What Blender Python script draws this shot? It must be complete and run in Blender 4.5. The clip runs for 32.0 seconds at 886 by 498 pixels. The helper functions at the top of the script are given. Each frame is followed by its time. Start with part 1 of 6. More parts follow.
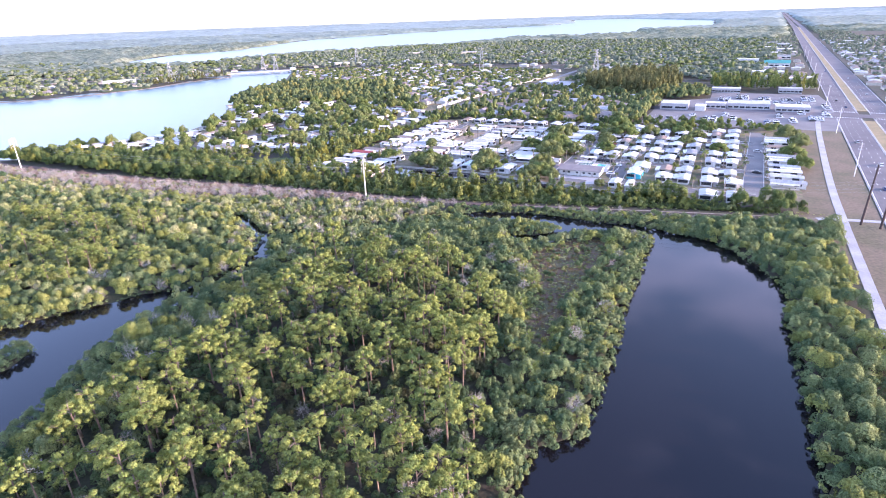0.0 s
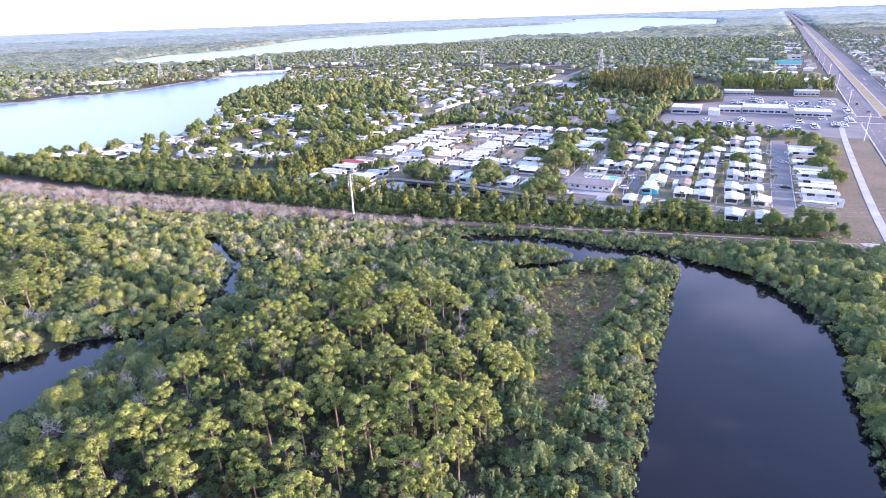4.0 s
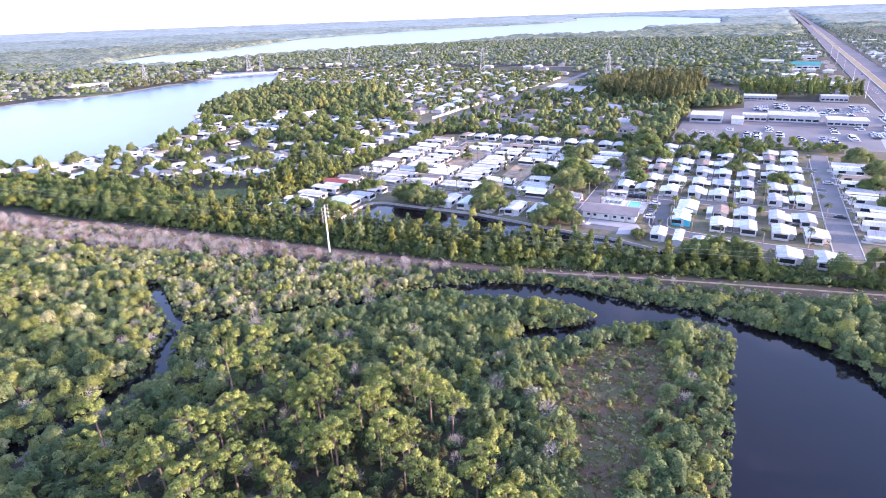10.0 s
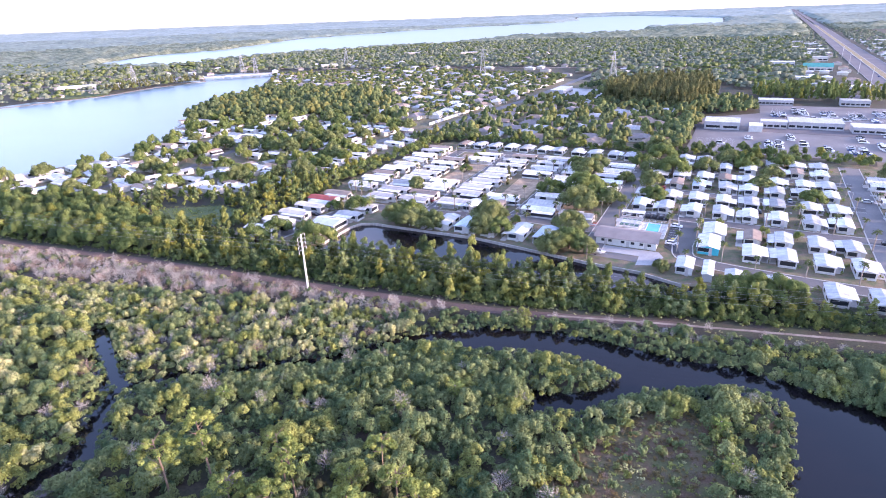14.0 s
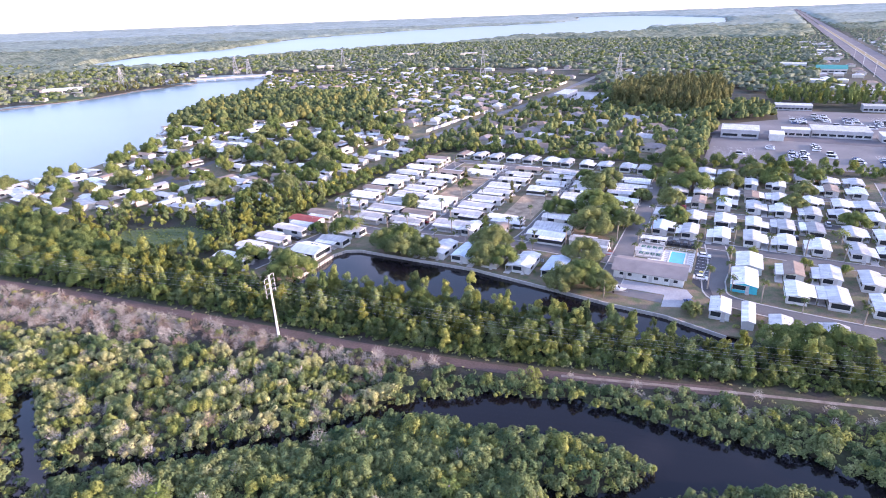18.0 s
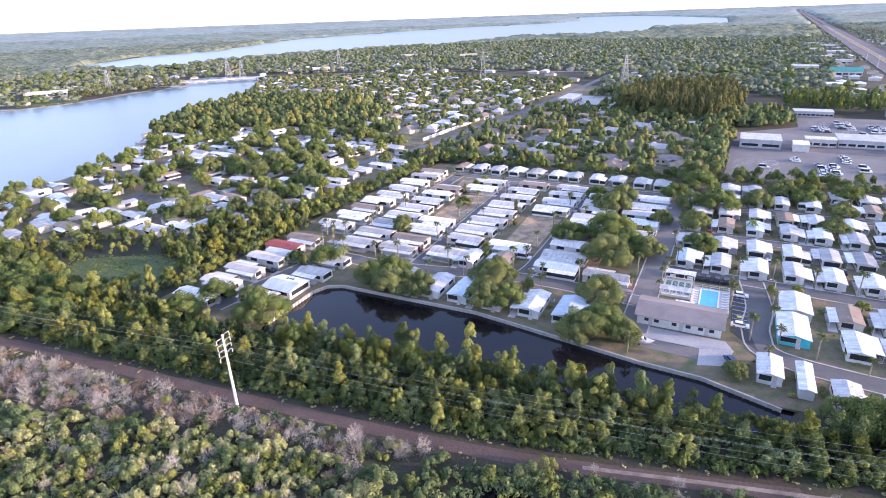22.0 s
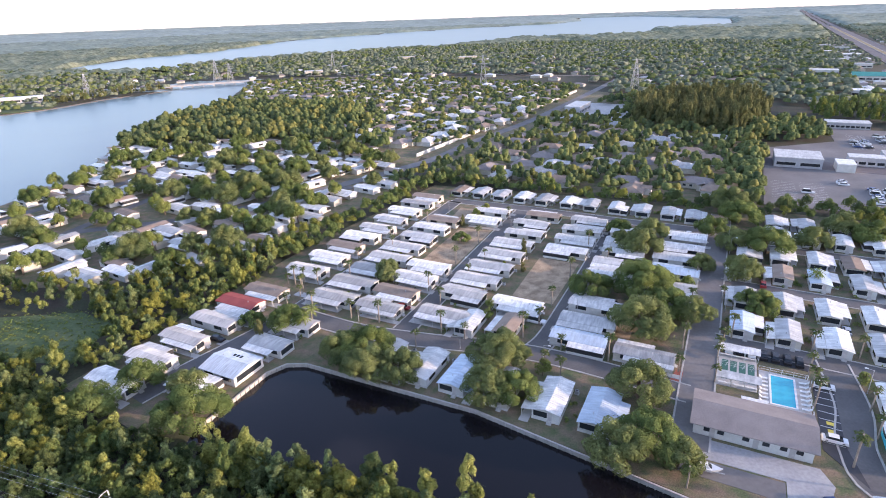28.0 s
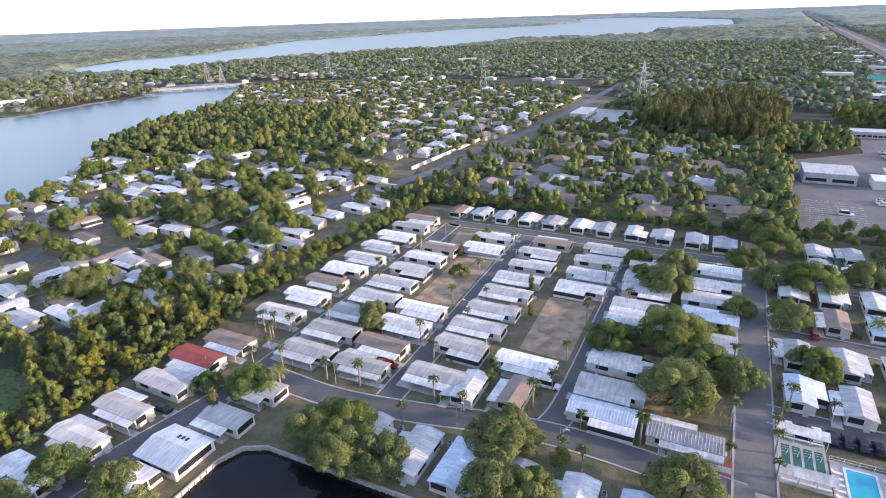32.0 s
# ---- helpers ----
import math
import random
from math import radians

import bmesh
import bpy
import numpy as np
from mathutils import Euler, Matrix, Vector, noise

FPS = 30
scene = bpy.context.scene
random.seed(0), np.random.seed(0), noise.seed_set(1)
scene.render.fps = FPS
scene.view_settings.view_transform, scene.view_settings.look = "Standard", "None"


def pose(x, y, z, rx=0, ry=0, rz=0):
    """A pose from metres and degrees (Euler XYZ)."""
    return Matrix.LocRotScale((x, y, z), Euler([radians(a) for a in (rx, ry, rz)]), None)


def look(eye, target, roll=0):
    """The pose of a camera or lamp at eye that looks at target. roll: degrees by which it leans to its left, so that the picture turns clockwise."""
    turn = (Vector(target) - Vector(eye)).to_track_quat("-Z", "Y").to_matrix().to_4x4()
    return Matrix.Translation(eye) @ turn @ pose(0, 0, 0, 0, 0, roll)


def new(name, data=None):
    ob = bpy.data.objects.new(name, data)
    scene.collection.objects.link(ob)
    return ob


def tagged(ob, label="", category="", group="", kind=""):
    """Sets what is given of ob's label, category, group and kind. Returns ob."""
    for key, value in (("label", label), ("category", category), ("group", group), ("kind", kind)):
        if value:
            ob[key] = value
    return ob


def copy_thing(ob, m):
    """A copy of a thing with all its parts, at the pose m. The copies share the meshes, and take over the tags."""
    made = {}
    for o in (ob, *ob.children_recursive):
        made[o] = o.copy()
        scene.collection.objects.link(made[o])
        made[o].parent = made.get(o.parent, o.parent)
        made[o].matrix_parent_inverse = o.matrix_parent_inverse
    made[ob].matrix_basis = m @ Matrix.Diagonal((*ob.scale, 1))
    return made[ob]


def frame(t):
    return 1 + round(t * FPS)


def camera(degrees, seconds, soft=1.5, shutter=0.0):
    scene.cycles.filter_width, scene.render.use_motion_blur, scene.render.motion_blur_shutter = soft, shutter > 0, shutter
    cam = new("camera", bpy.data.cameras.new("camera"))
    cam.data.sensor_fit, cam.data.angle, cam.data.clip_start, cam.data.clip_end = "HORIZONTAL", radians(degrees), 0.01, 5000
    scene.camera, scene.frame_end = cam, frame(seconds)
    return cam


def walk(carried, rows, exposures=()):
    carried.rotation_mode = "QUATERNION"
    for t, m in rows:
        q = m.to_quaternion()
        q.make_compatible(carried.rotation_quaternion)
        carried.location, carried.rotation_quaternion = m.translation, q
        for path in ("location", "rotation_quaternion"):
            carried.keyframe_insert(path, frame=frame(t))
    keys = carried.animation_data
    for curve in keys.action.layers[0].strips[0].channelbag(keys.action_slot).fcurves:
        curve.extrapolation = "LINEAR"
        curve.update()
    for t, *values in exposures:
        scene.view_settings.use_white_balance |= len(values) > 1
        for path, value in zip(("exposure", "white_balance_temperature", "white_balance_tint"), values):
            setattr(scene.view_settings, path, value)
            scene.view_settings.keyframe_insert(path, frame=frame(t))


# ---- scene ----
cam = camera(76.7, 32.0, soft=1.0)
PATH = [
    (0, pose(1.25, 0.33, 79.72, 67.55, 1.82, -0.16)), (4, pose(3.15, 29.10, 79.71, 67.45, 1.84, -0.13)),
    (8, pose(4.99, 57.89, 79.75, 67.38, 1.85, -0.10)), (12, pose(6.77, 86.71, 79.85, 67.33, 1.86, -0.09)),
    (16, pose(8.48, 115.55, 80.00, 67.30, 1.86, -0.08)), (20, pose(10.14, 144.43, 80.20, 67.29, 1.86, -0.08)),
    (24, pose(11.73, 173.33, 80.46, 67.31, 1.85, -0.10)), (28, pose(13.27, 202.25, 80.76, 67.35, 1.85, -0.12)),
    (32, pose(14.74, 231.20, 81.12, 67.41, 1.83, -0.15))]
walk(cam, PATH, [(0, 2.63, 6040, 40), (9, 2.62, 6020, 43), (14, 2.5, 6060, 42), (23, 2.18, 6360, 35), (32, 1.83, 6600, 28)])

# ---- world and sun ----
SUN_AZ, SUN_EL = radians(105), radians(10)
world = bpy.data.worlds.new("world")
scene.world = world
world.use_nodes = True
wn = world.node_tree
sky = wn.nodes.new("ShaderNodeTexSky")
sky.sky_type, sky.sun_disc = "NISHITA", False
sky.sun_elevation, sky.sun_rotation = SUN_EL, SUN_AZ
sky.air_density, sky.dust_density, sky.ozone_density = 1.0, 0.7, 1.6
wn.nodes["Background"].inputs["Strength"].default_value = 0.15
# thin high cloud and a white haze low over the land
wt, wz = wn.nodes.new("ShaderNodeTexCoord"), wn.nodes.new("ShaderNodeSeparateXYZ")
wn.links.new(wt.outputs["Generated"], wz.inputs[0])
haze = wn.nodes.new("ShaderNodeMapRange")
haze.inputs["From Min"].default_value, haze.inputs["From Max"].default_value = 0.0, 0.35
haze.inputs["To Min"].default_value, haze.inputs["To Max"].default_value = 0.36, 0.0
wn.links.new(wz.outputs["Z"], haze.inputs["Value"])
cloud = wn.nodes.new("ShaderNodeTexNoise")
cloud.inputs["Scale"].default_value, cloud.inputs["Detail"].default_value = 3.0, 5
stretch = wn.nodes.new("ShaderNodeMapping")
stretch.inputs["Scale"].default_value = (1.0, 1.0, 2.5)
wn.links.new(wt.outputs["Generated"], stretch.inputs["Vector"])
wn.links.new(stretch.outputs[0], cloud.inputs["Vector"])
puff = wn.nodes.new("ShaderNodeMapRange")
puff.inputs["From Min"].default_value, puff.inputs["From Max"].default_value = 0.52, 0.72
puff.inputs["To Min"].default_value, puff.inputs["To Max"].default_value = 0.0, 0.7
wn.links.new(cloud.outputs["Fac"], puff.inputs["Value"])
veil = wn.nodes.new("ShaderNodeMath")
veil.operation = "MAXIMUM"
wn.links.new(haze.outputs[0], veil.inputs[0])
wn.links.new(puff.outputs[0], veil.inputs[1])
whiten = wn.nodes.new("ShaderNodeMixRGB")
whiten.inputs["Color2"].default_value = (2.95, 3.3, 4.2, 1)
wn.links.new(veil.outputs[0], whiten.inputs["Fac"])
wn.links.new(sky.outputs[0], whiten.inputs["Color1"])
wn.links.new(whiten.outputs[0], wn.nodes["Background"].inputs["Color"])
sun = new("sun", bpy.data.lights.new("sun", "SUN"))
sun.data.energy, sun.data.angle, sun.data.color = 1.95, radians(1.0), (1.0, 0.83, 0.62)
away = Vector((math.sin(SUN_AZ) * math.cos(SUN_EL), math.cos(SUN_AZ) * math.cos(SUN_EL), math.sin(SUN_EL)))
sun.matrix_world = look(away * 100, (0, 0, 0))


# ---- materials ----
def material(name, c1, c2, rough=0.8, scale=1.0, fine=0.0, bump=0.0, metal=0.0, vary=0.0, island=False, leaf=0.0, spec=0.5, gaps=0.0, grain=0.0, c3=None, streak=0.0):
    """Two colours mixed by coarse and fine noise; vary: brightness by object or island."""
    m = bpy.data.materials.new(name)
    m.use_nodes = True
    t = m.node_tree
    b = t.nodes["Principled BSDF"]
    tc = t.nodes.new("ShaderNodeNewGeometry")
    n1 = t.nodes.new("ShaderNodeTexNoise")
    n1.inputs["Scale"].default_value, n1.inputs["Detail"].default_value = scale, 6
    t.links.new(tc.outputs["Position"], n1.inputs["Vector"])
    r = t.nodes.new("ShaderNodeValToRGB")
    r.color_ramp.elements[0].position, r.color_ramp.elements[1].position = 0.34, 0.66
    r.color_ramp.elements[0].color, r.color_ramp.elements[1].color = (*c1, 1), (*c2, 1)
    if c3:
        r.color_ramp.elements.new(0.78).color = (*c3, 1)
    t.links.new(n1.outputs["Fac"], r.inputs["Fac"])
    out = r.outputs["Color"]
    if fine:
        n2 = t.nodes.new("ShaderNodeTexNoise")
        n2.inputs["Scale"].default_value, n2.inputs["Detail"].default_value = grain or scale * 14, 4
        t.links.new(tc.outputs["Position"], n2.inputs["Vector"])
        mr = t.nodes.new("ShaderNodeMapRange")
        mr.inputs["From Min"].default_value, mr.inputs["From Max"].default_value = 0.25, 0.75
        mr.inputs["To Min"].default_value, mr.inputs["To Max"].default_value = 1 - fine, 1 + fine
        t.links.new(n2.outputs["Fac"], mr.inputs["Value"])
        mx = t.nodes.new("ShaderNodeVectorMath")
        mx.operation = "SCALE"
        t.links.new(out, mx.inputs[0])
        t.links.new(mr.outputs[0], mx.inputs["Scale"])
        out = mx.outputs[0]
    if vary:
        if island:
            src = tc.outputs["Random Per Island"]
        else:
            src = t.nodes.new("ShaderNodeObjectInfo").outputs["Random"]
        mr = t.nodes.new("ShaderNodeMapRange")
        mr.inputs["To Min"].default_value, mr.inputs["To Max"].default_value = 1 - vary, 1 + vary
        t.links.new(src, mr.inputs["Value"])
        mx = t.nodes.new("ShaderNodeVectorMath")
        mx.operation = "SCALE"
        t.links.new(out, mx.inputs[0])
        t.links.new(mr.outputs[0], mx.inputs["Scale"])
        out = mx.outputs[0]
    if streak:
        oc, mp, ns = t.nodes.new("ShaderNodeTexCoord"), t.nodes.new("ShaderNodeMapping"), t.nodes.new("ShaderNodeTexNoise")
        mp.inputs["Scale"].default_value = (1.6, 0.28, 0.3)
        ns.inputs["Scale"].default_value, ns.inputs["Detail"].default_value = 1.0, 5
        rnd = t.nodes.new("ShaderNodeObjectInfo")
        mr = t.nodes.new("ShaderNodeMapRange")
        mr.inputs["From Min"].default_value, mr.inputs["From Max"].default_value = 0.3, 0.62
        mr.inputs["To Min"].default_value, mr.inputs["To Max"].default_value = 1 - streak, 1.12
        t.links.new(oc.outputs["Object"], mp.inputs["Vector"])
        off = t.nodes.new("ShaderNodeVectorMath")
        off.operation = "ADD"
        t.links.new(mp.outputs[0], off.inputs[0])
        t.links.new(rnd.outputs["Location"], off.inputs[1])
        t.links.new(off.outputs[0], ns.inputs["Vector"])
        t.links.new(ns.outputs["Fac"], mr.inputs["Value"])
        mx = t.nodes.new("ShaderNodeVectorMath")
        mx.operation = "SCALE"
        t.links.new(out, mx.inputs[0])
        t.links.new(mr.outputs[0], mx.inputs["Scale"])
        out = mx.outputs[0]
    t.links.new(out, b.inputs["Base Color"])
    b.inputs["Roughness"].default_value, b.inputs["Metallic"].default_value = rough, metal
    b.inputs["Specular IOR Level"].default_value = spec
    if bump:
        bp = t.nodes.new("ShaderNodeBump")
        bp.inputs["Strength"].default_value, bp.inputs["Distance"].default_value = bump, 0.5 if grain else 0.2
        n3 = t.nodes.new("ShaderNodeTexNoise")
        n3.inputs["Scale"].default_value, n3.inputs["Detail"].default_value = grain or scale * 6, 4 if grain else 6
        t.links.new(tc.outputs["Position"], n3.inputs["Vector"])
        t.links.new(n3.outputs["Fac"], bp.inputs["Height"])
        t.links.new(bp.outputs[0], b.inputs["Normal"])
    if leaf:
        tr = t.nodes.new("ShaderNodeBsdfTranslucent")
        t.links.new(out, tr.inputs["Color"])
        mix = t.nodes.new("ShaderNodeMixShader")
        mix.inputs[0].default_value = leaf
        t.links.new(b.outputs[0], mix.inputs[1])
        t.links.new(tr.outputs[0], mix.inputs[2])
        surface = mix.outputs[0]
        if gaps:
            hole = t.nodes.new("ShaderNodeTexNoise")
            hole.inputs["Scale"].default_value, hole.inputs["Detail"].default_value, hole.inputs["Roughness"].default_value = gaps, 3, 0.62
            t.links.new(tc.outputs["Position"], hole.inputs["Vector"])
            cut = t.nodes.new("ShaderNodeMath")
            cut.operation = "GREATER_THAN"
            cut.inputs[1].default_value = 0.515
            t.links.new(hole.outputs["Fac"], cut.inputs[0])
            clear, both = t.nodes.new("ShaderNodeBsdfTransparent"), t.nodes.new("ShaderNodeMixShader")
            t.links.new(cut.outputs[0], both.inputs[0])
            t.links.new(surface, both.inputs[1])
            t.links.new(clear.outputs[0], both.inputs[2])
            surface = both.outputs[0]
        t.links.new(surface, t.nodes["Material Output"].inputs["Surface"])
    return m


def foliage(name, c1, c2, island=True, scale=0.12, gaps=2.9, grain=3.6, c3=None, vary=0.15):
    return material(name, c1, c2, 0.75, scale, 0.45, 1.0, 0, vary, island, 0.2, 0.06, gaps, grain, c3)


M_SOIL = material("forest_floor", (0.052, 0.038, 0.028), (0.042, 0.052, 0.022), 0.95, 0.12, 0.4, 0.5)
M_LAWN = material("dry_lawn", (0.225, 0.155, 0.105), (0.095, 0.12, 0.05), 0.95, 0.3, 0.45, 0.5)
M_MEADOW = material("wet_meadow", (0.06, 0.10, 0.03), (0.09, 0.12, 0.05), 0.95, 0.08, 0.4, 0.5)
M_CLEAR = material("scrub_clearing", (0.128, 0.076, 0.048), (0.084, 0.100, 0.036), 0.95, 0.2, 0.4, 0.6)
M_SEAW = material("weathered_seawall_concrete", (0.40, 0.38, 0.34), (0.50, 0.47, 0.43), 0.85, 0.6, 0.15)
M_DIRT = material("bare_sandy_dirt", (0.47, 0.345, 0.225), (0.25, 0.175, 0.11), 0.95, 0.3, 0.4, 0.4)
M_LOT = material("sun_bleached_asphalt", (0.14, 0.132, 0.13), (0.195, 0.183, 0.178), 0.85, 0.05, 0.1, 0.1)
M_DRY = material("tan_dry_grass", (0.30, 0.22, 0.11), (0.20, 0.17, 0.08), 0.95, 0.1, 0.3, 0.3)
M_HWY = material("dark_highway_asphalt", (0.13, 0.118, 0.122), (0.175, 0.16, 0.16), 0.9, 0.04, 0.1, 0.1, spec=0.25)
M_VERGE = material("dry_verge_grass", (0.165, 0.12, 0.078), (0.11, 0.098, 0.052), 0.95, 0.06, 0.3, 0.3)
M_TRAIL = material("brown_trail_earth", (0.115, 0.075, 0.065), (0.085, 0.06, 0.048), 0.95, 0.15, 0.3, 0.4)
M_SAND = material("pale_shell_track", (0.29, 0.24, 0.195), (0.15, 0.115, 0.09), 0.9, 0.3, 0.2, 0.2)
M_ASPH = material("street_asphalt", (0.108, 0.102, 0.10), (0.142, 0.135, 0.13), 0.85, 0.15, 0.12, 0.1)
M_ASPHW = material("worn_asphalt", (0.152, 0.143, 0.138), (0.20, 0.188, 0.18), 0.85, 0.08, 0.12, 0.1)
M_ASPHD = material("fresh_asphalt", (0.045, 0.045, 0.05), (0.06, 0.06, 0.066), 0.8, 0.3, 0.1)
M_CONC = material("concrete", (0.42, 0.40, 0.38), (0.52, 0.50, 0.47), 0.85, 0.4, 0.12)
M_YARD = material("concrete_yard", (0.30, 0.30, 0.31), (0.40, 0.39, 0.38), 0.85, 0.12, 0.15)
M_PAINT = material("white_road_paint", (0.7, 0.7, 0.68), (0.8, 0.8, 0.78), 0.7, 2)
M_YELLOW = material("yellow_paint", (0.7, 0.55, 0.08), (0.8, 0.62, 0.1), 0.7, 2)
M_WATER = material("dark_tannin_water", (0.007, 0.006, 0.008), (0.010, 0.009, 0.011), 0.05, 0.02, 0, 0.0, spec=0.31)
M_LAKE = material("open_lake_water", (0.045, 0.105, 0.135), (0.055, 0.12, 0.15), 0.3, 0.01, 0, 0.0)
M_WHITE = material("white_metal_roof", (0.515, 0.51, 0.495), (0.71, 0.70, 0.67), 0.45, 0.45, 0.15, 0, 0, 0.26, grain=2.5, streak=0.2)
M_GREY = material("grey_metal_roof", (0.365, 0.362, 0.355), (0.505, 0.50, 0.485), 0.5, 0.3, 0.1, 0, 0, 0.25, streak=0.24)
M_BLUE = material("bluish_metal_roof", (0.42, 0.50, 0.58), (0.52, 0.60, 0.67), 0.45, 0.3, 0.08, 0, 0, 0.16, streak=0.18)
M_TAN = material("tan_shingle_roof", (0.24, 0.18, 0.14), (0.31, 0.24, 0.19), 0.9, 0.4, 0.15, 0, 0, 0.2)
M_RED = material("faded_red_roof", (0.30, 0.055, 0.045), (0.36, 0.075, 0.06), 0.7, 0.4, 0.12)
M_CLUB = material("taupe_shingle_roof", (0.22, 0.19, 0.18), (0.27, 0.235, 0.22), 0.9, 0.3, 0.12)
M_WALLW = material("white_siding", (0.52, 0.51, 0.48), (0.63, 0.62, 0.59), 0.6, 0.5, 0.1, 0, 0, 0.14)
M_WALLC = material("cream_siding", (0.46, 0.42, 0.35), (0.56, 0.52, 0.44), 0.6, 0.5, 0.1, 0, 0, 0.16)
M_TEAL = material("turquoise_siding", (0.02, 0.42, 0.50), (0.03, 0.48, 0.55), 0.6, 0.5)
M_GLASS = material("dark_window_glass", (0.02, 0.025, 0.03), (0.03, 0.035, 0.04), 0.08, 1)
M_SCREEN = material("dark_screen_mesh", (0.025, 0.025, 0.028), (0.04, 0.04, 0.04), 0.8, 1)
M_DOOR = material("painted_door", (0.45, 0.42, 0.40), (0.55, 0.52, 0.50), 0.5, 1)
M_BARK = material("brown_bark", (0.12, 0.085, 0.06), (0.20, 0.15, 0.115), 0.95, 0.6, 0.3)
M_PBARK = material("pine_bark", (0.15, 0.105, 0.08), (0.23, 0.17, 0.13), 0.95, 0.6, 0.3)
M_PALMT = material("palm_trunk", (0.24, 0.20, 0.16), (0.32, 0.27, 0.22), 0.95, 0.8, 0.25)
M_TWIG = material("bare_grey_twigs", (0.29, 0.265, 0.235), (0.41, 0.385, 0.34), 0.95, 0.08, 0.2, 0, 0, 0.35, True)
M_PINE = foliage("pine_needles", (0.165, 0.221, 0.063), (0.303, 0.341, 0.097), True, 0.25)
M_MANG = foliage("mangrove_leaves", (0.110, 0.170, 0.073), (0.247, 0.289, 0.118), True, 0.16, c3=(0.340, 0.349, 0.190))
M_MANG2 = foliage("pale_thicket_leaves", (0.281, 0.324, 0.117), (0.488, 0.471, 0.233), True, 0.22, c3=(0.538, 0.477, 0.362))
M_BELT = foliage("broadleaf_leaves", (0.093, 0.142, 0.048), (0.185, 0.230, 0.071), True, 0.16, c3=(0.250, 0.265, 0.083))
M_OAK = foliage("oak_leaves", (0.106, 0.145, 0.057), (0.211, 0.241, 0.091))
M_LIME = foliage("light_green_leaves", (0.149, 0.213, 0.058), (0.250, 0.278, 0.085))
M_MANG_D = foliage("deep_green_leaves", (0.060, 0.114, 0.056), (0.148, 0.202, 0.087), True, 0.2)
M_MANG_Y = foliage("olive_yellow_leaves", (0.176, 0.213, 0.062), (0.340, 0.360, 0.106), True, 0.2)
# shade below the pines is put into this darker leaf colour
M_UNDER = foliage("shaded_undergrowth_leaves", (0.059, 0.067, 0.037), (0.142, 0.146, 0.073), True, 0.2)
M_HEATH = foliage("reddish_heath_leaves", (0.176, 0.122, 0.058), (0.249, 0.203, 0.084), True, 0.2)
M_REDTWIG = material("reddish_dry_twigs", (0.20, 0.135, 0.10), (0.29, 0.22, 0.18), 0.95, 0.1, 0.2, 0, 0, 0.3, True)
M_BELT_D = foliage("dark_broadleaf_leaves", (0.055, 0.088, 0.037), (0.130, 0.162, 0.061), True, 0.16)
M_BELT_Y = foliage("yellowing_broadleaf_leaves", (0.157, 0.181, 0.044), (0.278, 0.279, 0.065), True, 0.16)
M_CYP = foliage("cypress_leaves", (0.11, 0.125, 0.05), (0.165, 0.165, 0.07))
M_PALM = foliage("palm_fronds", (0.066, 0.103, 0.036), (0.131, 0.156, 0.059))
M_WOOD = foliage("wood_leaves", (0.078, 0.112, 0.045), (0.165, 0.195, 0.07), True, 0.12, 0, 1.6)
M_WOOD_D = foliage("deep_wood_leaves", (0.05, 0.08, 0.04), (0.115, 0.14, 0.06), True, 0.12, 0, 1.6)
M_WOOD_Y = foliage("olive_wood_leaves", (0.12, 0.135, 0.045), (0.21, 0.205, 0.065), True, 0.12, 0, 1.6)
# leaf colours paled and greyed, so distance haze sits in the colour
M_FAR = foliage("hazed_distant_canopy", (0.115, 0.147, 0.097), (0.201, 0.223, 0.152), True, 0.03, 0, 0.35, vary=0.16)
# far canopies: aerial haze is put into the base colours, palest last
M_WILD = material("haze_lightened_wood_canopy", (0.094, 0.122, 0.078), (0.236, 0.255, 0.168), 0.9, 0.03, 0.45, 0, 0, spec=0.1, grain=0.12)
M_HAZE = material("haze_greyed_canopy", (0.13, 0.175, 0.135), (0.205, 0.25, 0.195), 0.9, 0.01, 0.35, 0, 0, grain=0.06)
M_HAZE2 = material("haze_paled_canopy", (0.19, 0.245, 0.22), (0.245, 0.305, 0.275), 0.9, 0.006, 0.2, 0, 0, grain=0.03)
M_STEEL = material("galvanised_steel", (0.40, 0.41, 0.42), (0.5, 0.5, 0.5), 0.5, 1, 0, 0, 0.5)
M_POLE = material("pale_concrete_pole", (0.62, 0.61, 0.58), (0.72, 0.70, 0.67), 0.7, 0.5, 0.08)
M_RUST = material("weathered_dark_steel", (0.045, 0.03, 0.028), (0.07, 0.045, 0.04), 0.8, 0.5)
M_POOL = material("pool_water", (0.02, 0.40, 0.52), (0.03, 0.46, 0.57), 0.05, 0.5)
M_COURT = material("green_court_paint", (0.03, 0.12, 0.09), (0.04, 0.14, 0.11), 0.7, 0.5, 0.1)
M_TIRE = material("black_rubber", (0.02, 0.02, 0.02), (0.03, 0.03, 0.03), 0.8, 2)
M_CARW = material("white_car_paint", (0.72, 0.72, 0.72), (0.78, 0.78, 0.78), 0.25, 1)
M_CARS = material("silver_car_paint", (0.40, 0.41, 0.43), (0.45, 0.46, 0.48), 0.3, 1, 0, 0, 0.4)
M_CARK = material("black_car_paint", (0.015, 0.015, 0.018), (0.02, 0.02, 0.024), 0.25, 1)
M_CARR = material("red_car_paint", (0.25, 0.02, 0.02), (0.3, 0.03, 0.03), 0.3, 1)
M_CARB = material("blue_car_paint", (0.03, 0.06, 0.16), (0.04, 0.08, 0.2), 0.3, 1)
M_SHOP = material("grey_shop_wall", (0.34, 0.34, 0.36), (0.42, 0.42, 0.43), 0.7, 0.3, 0.1)
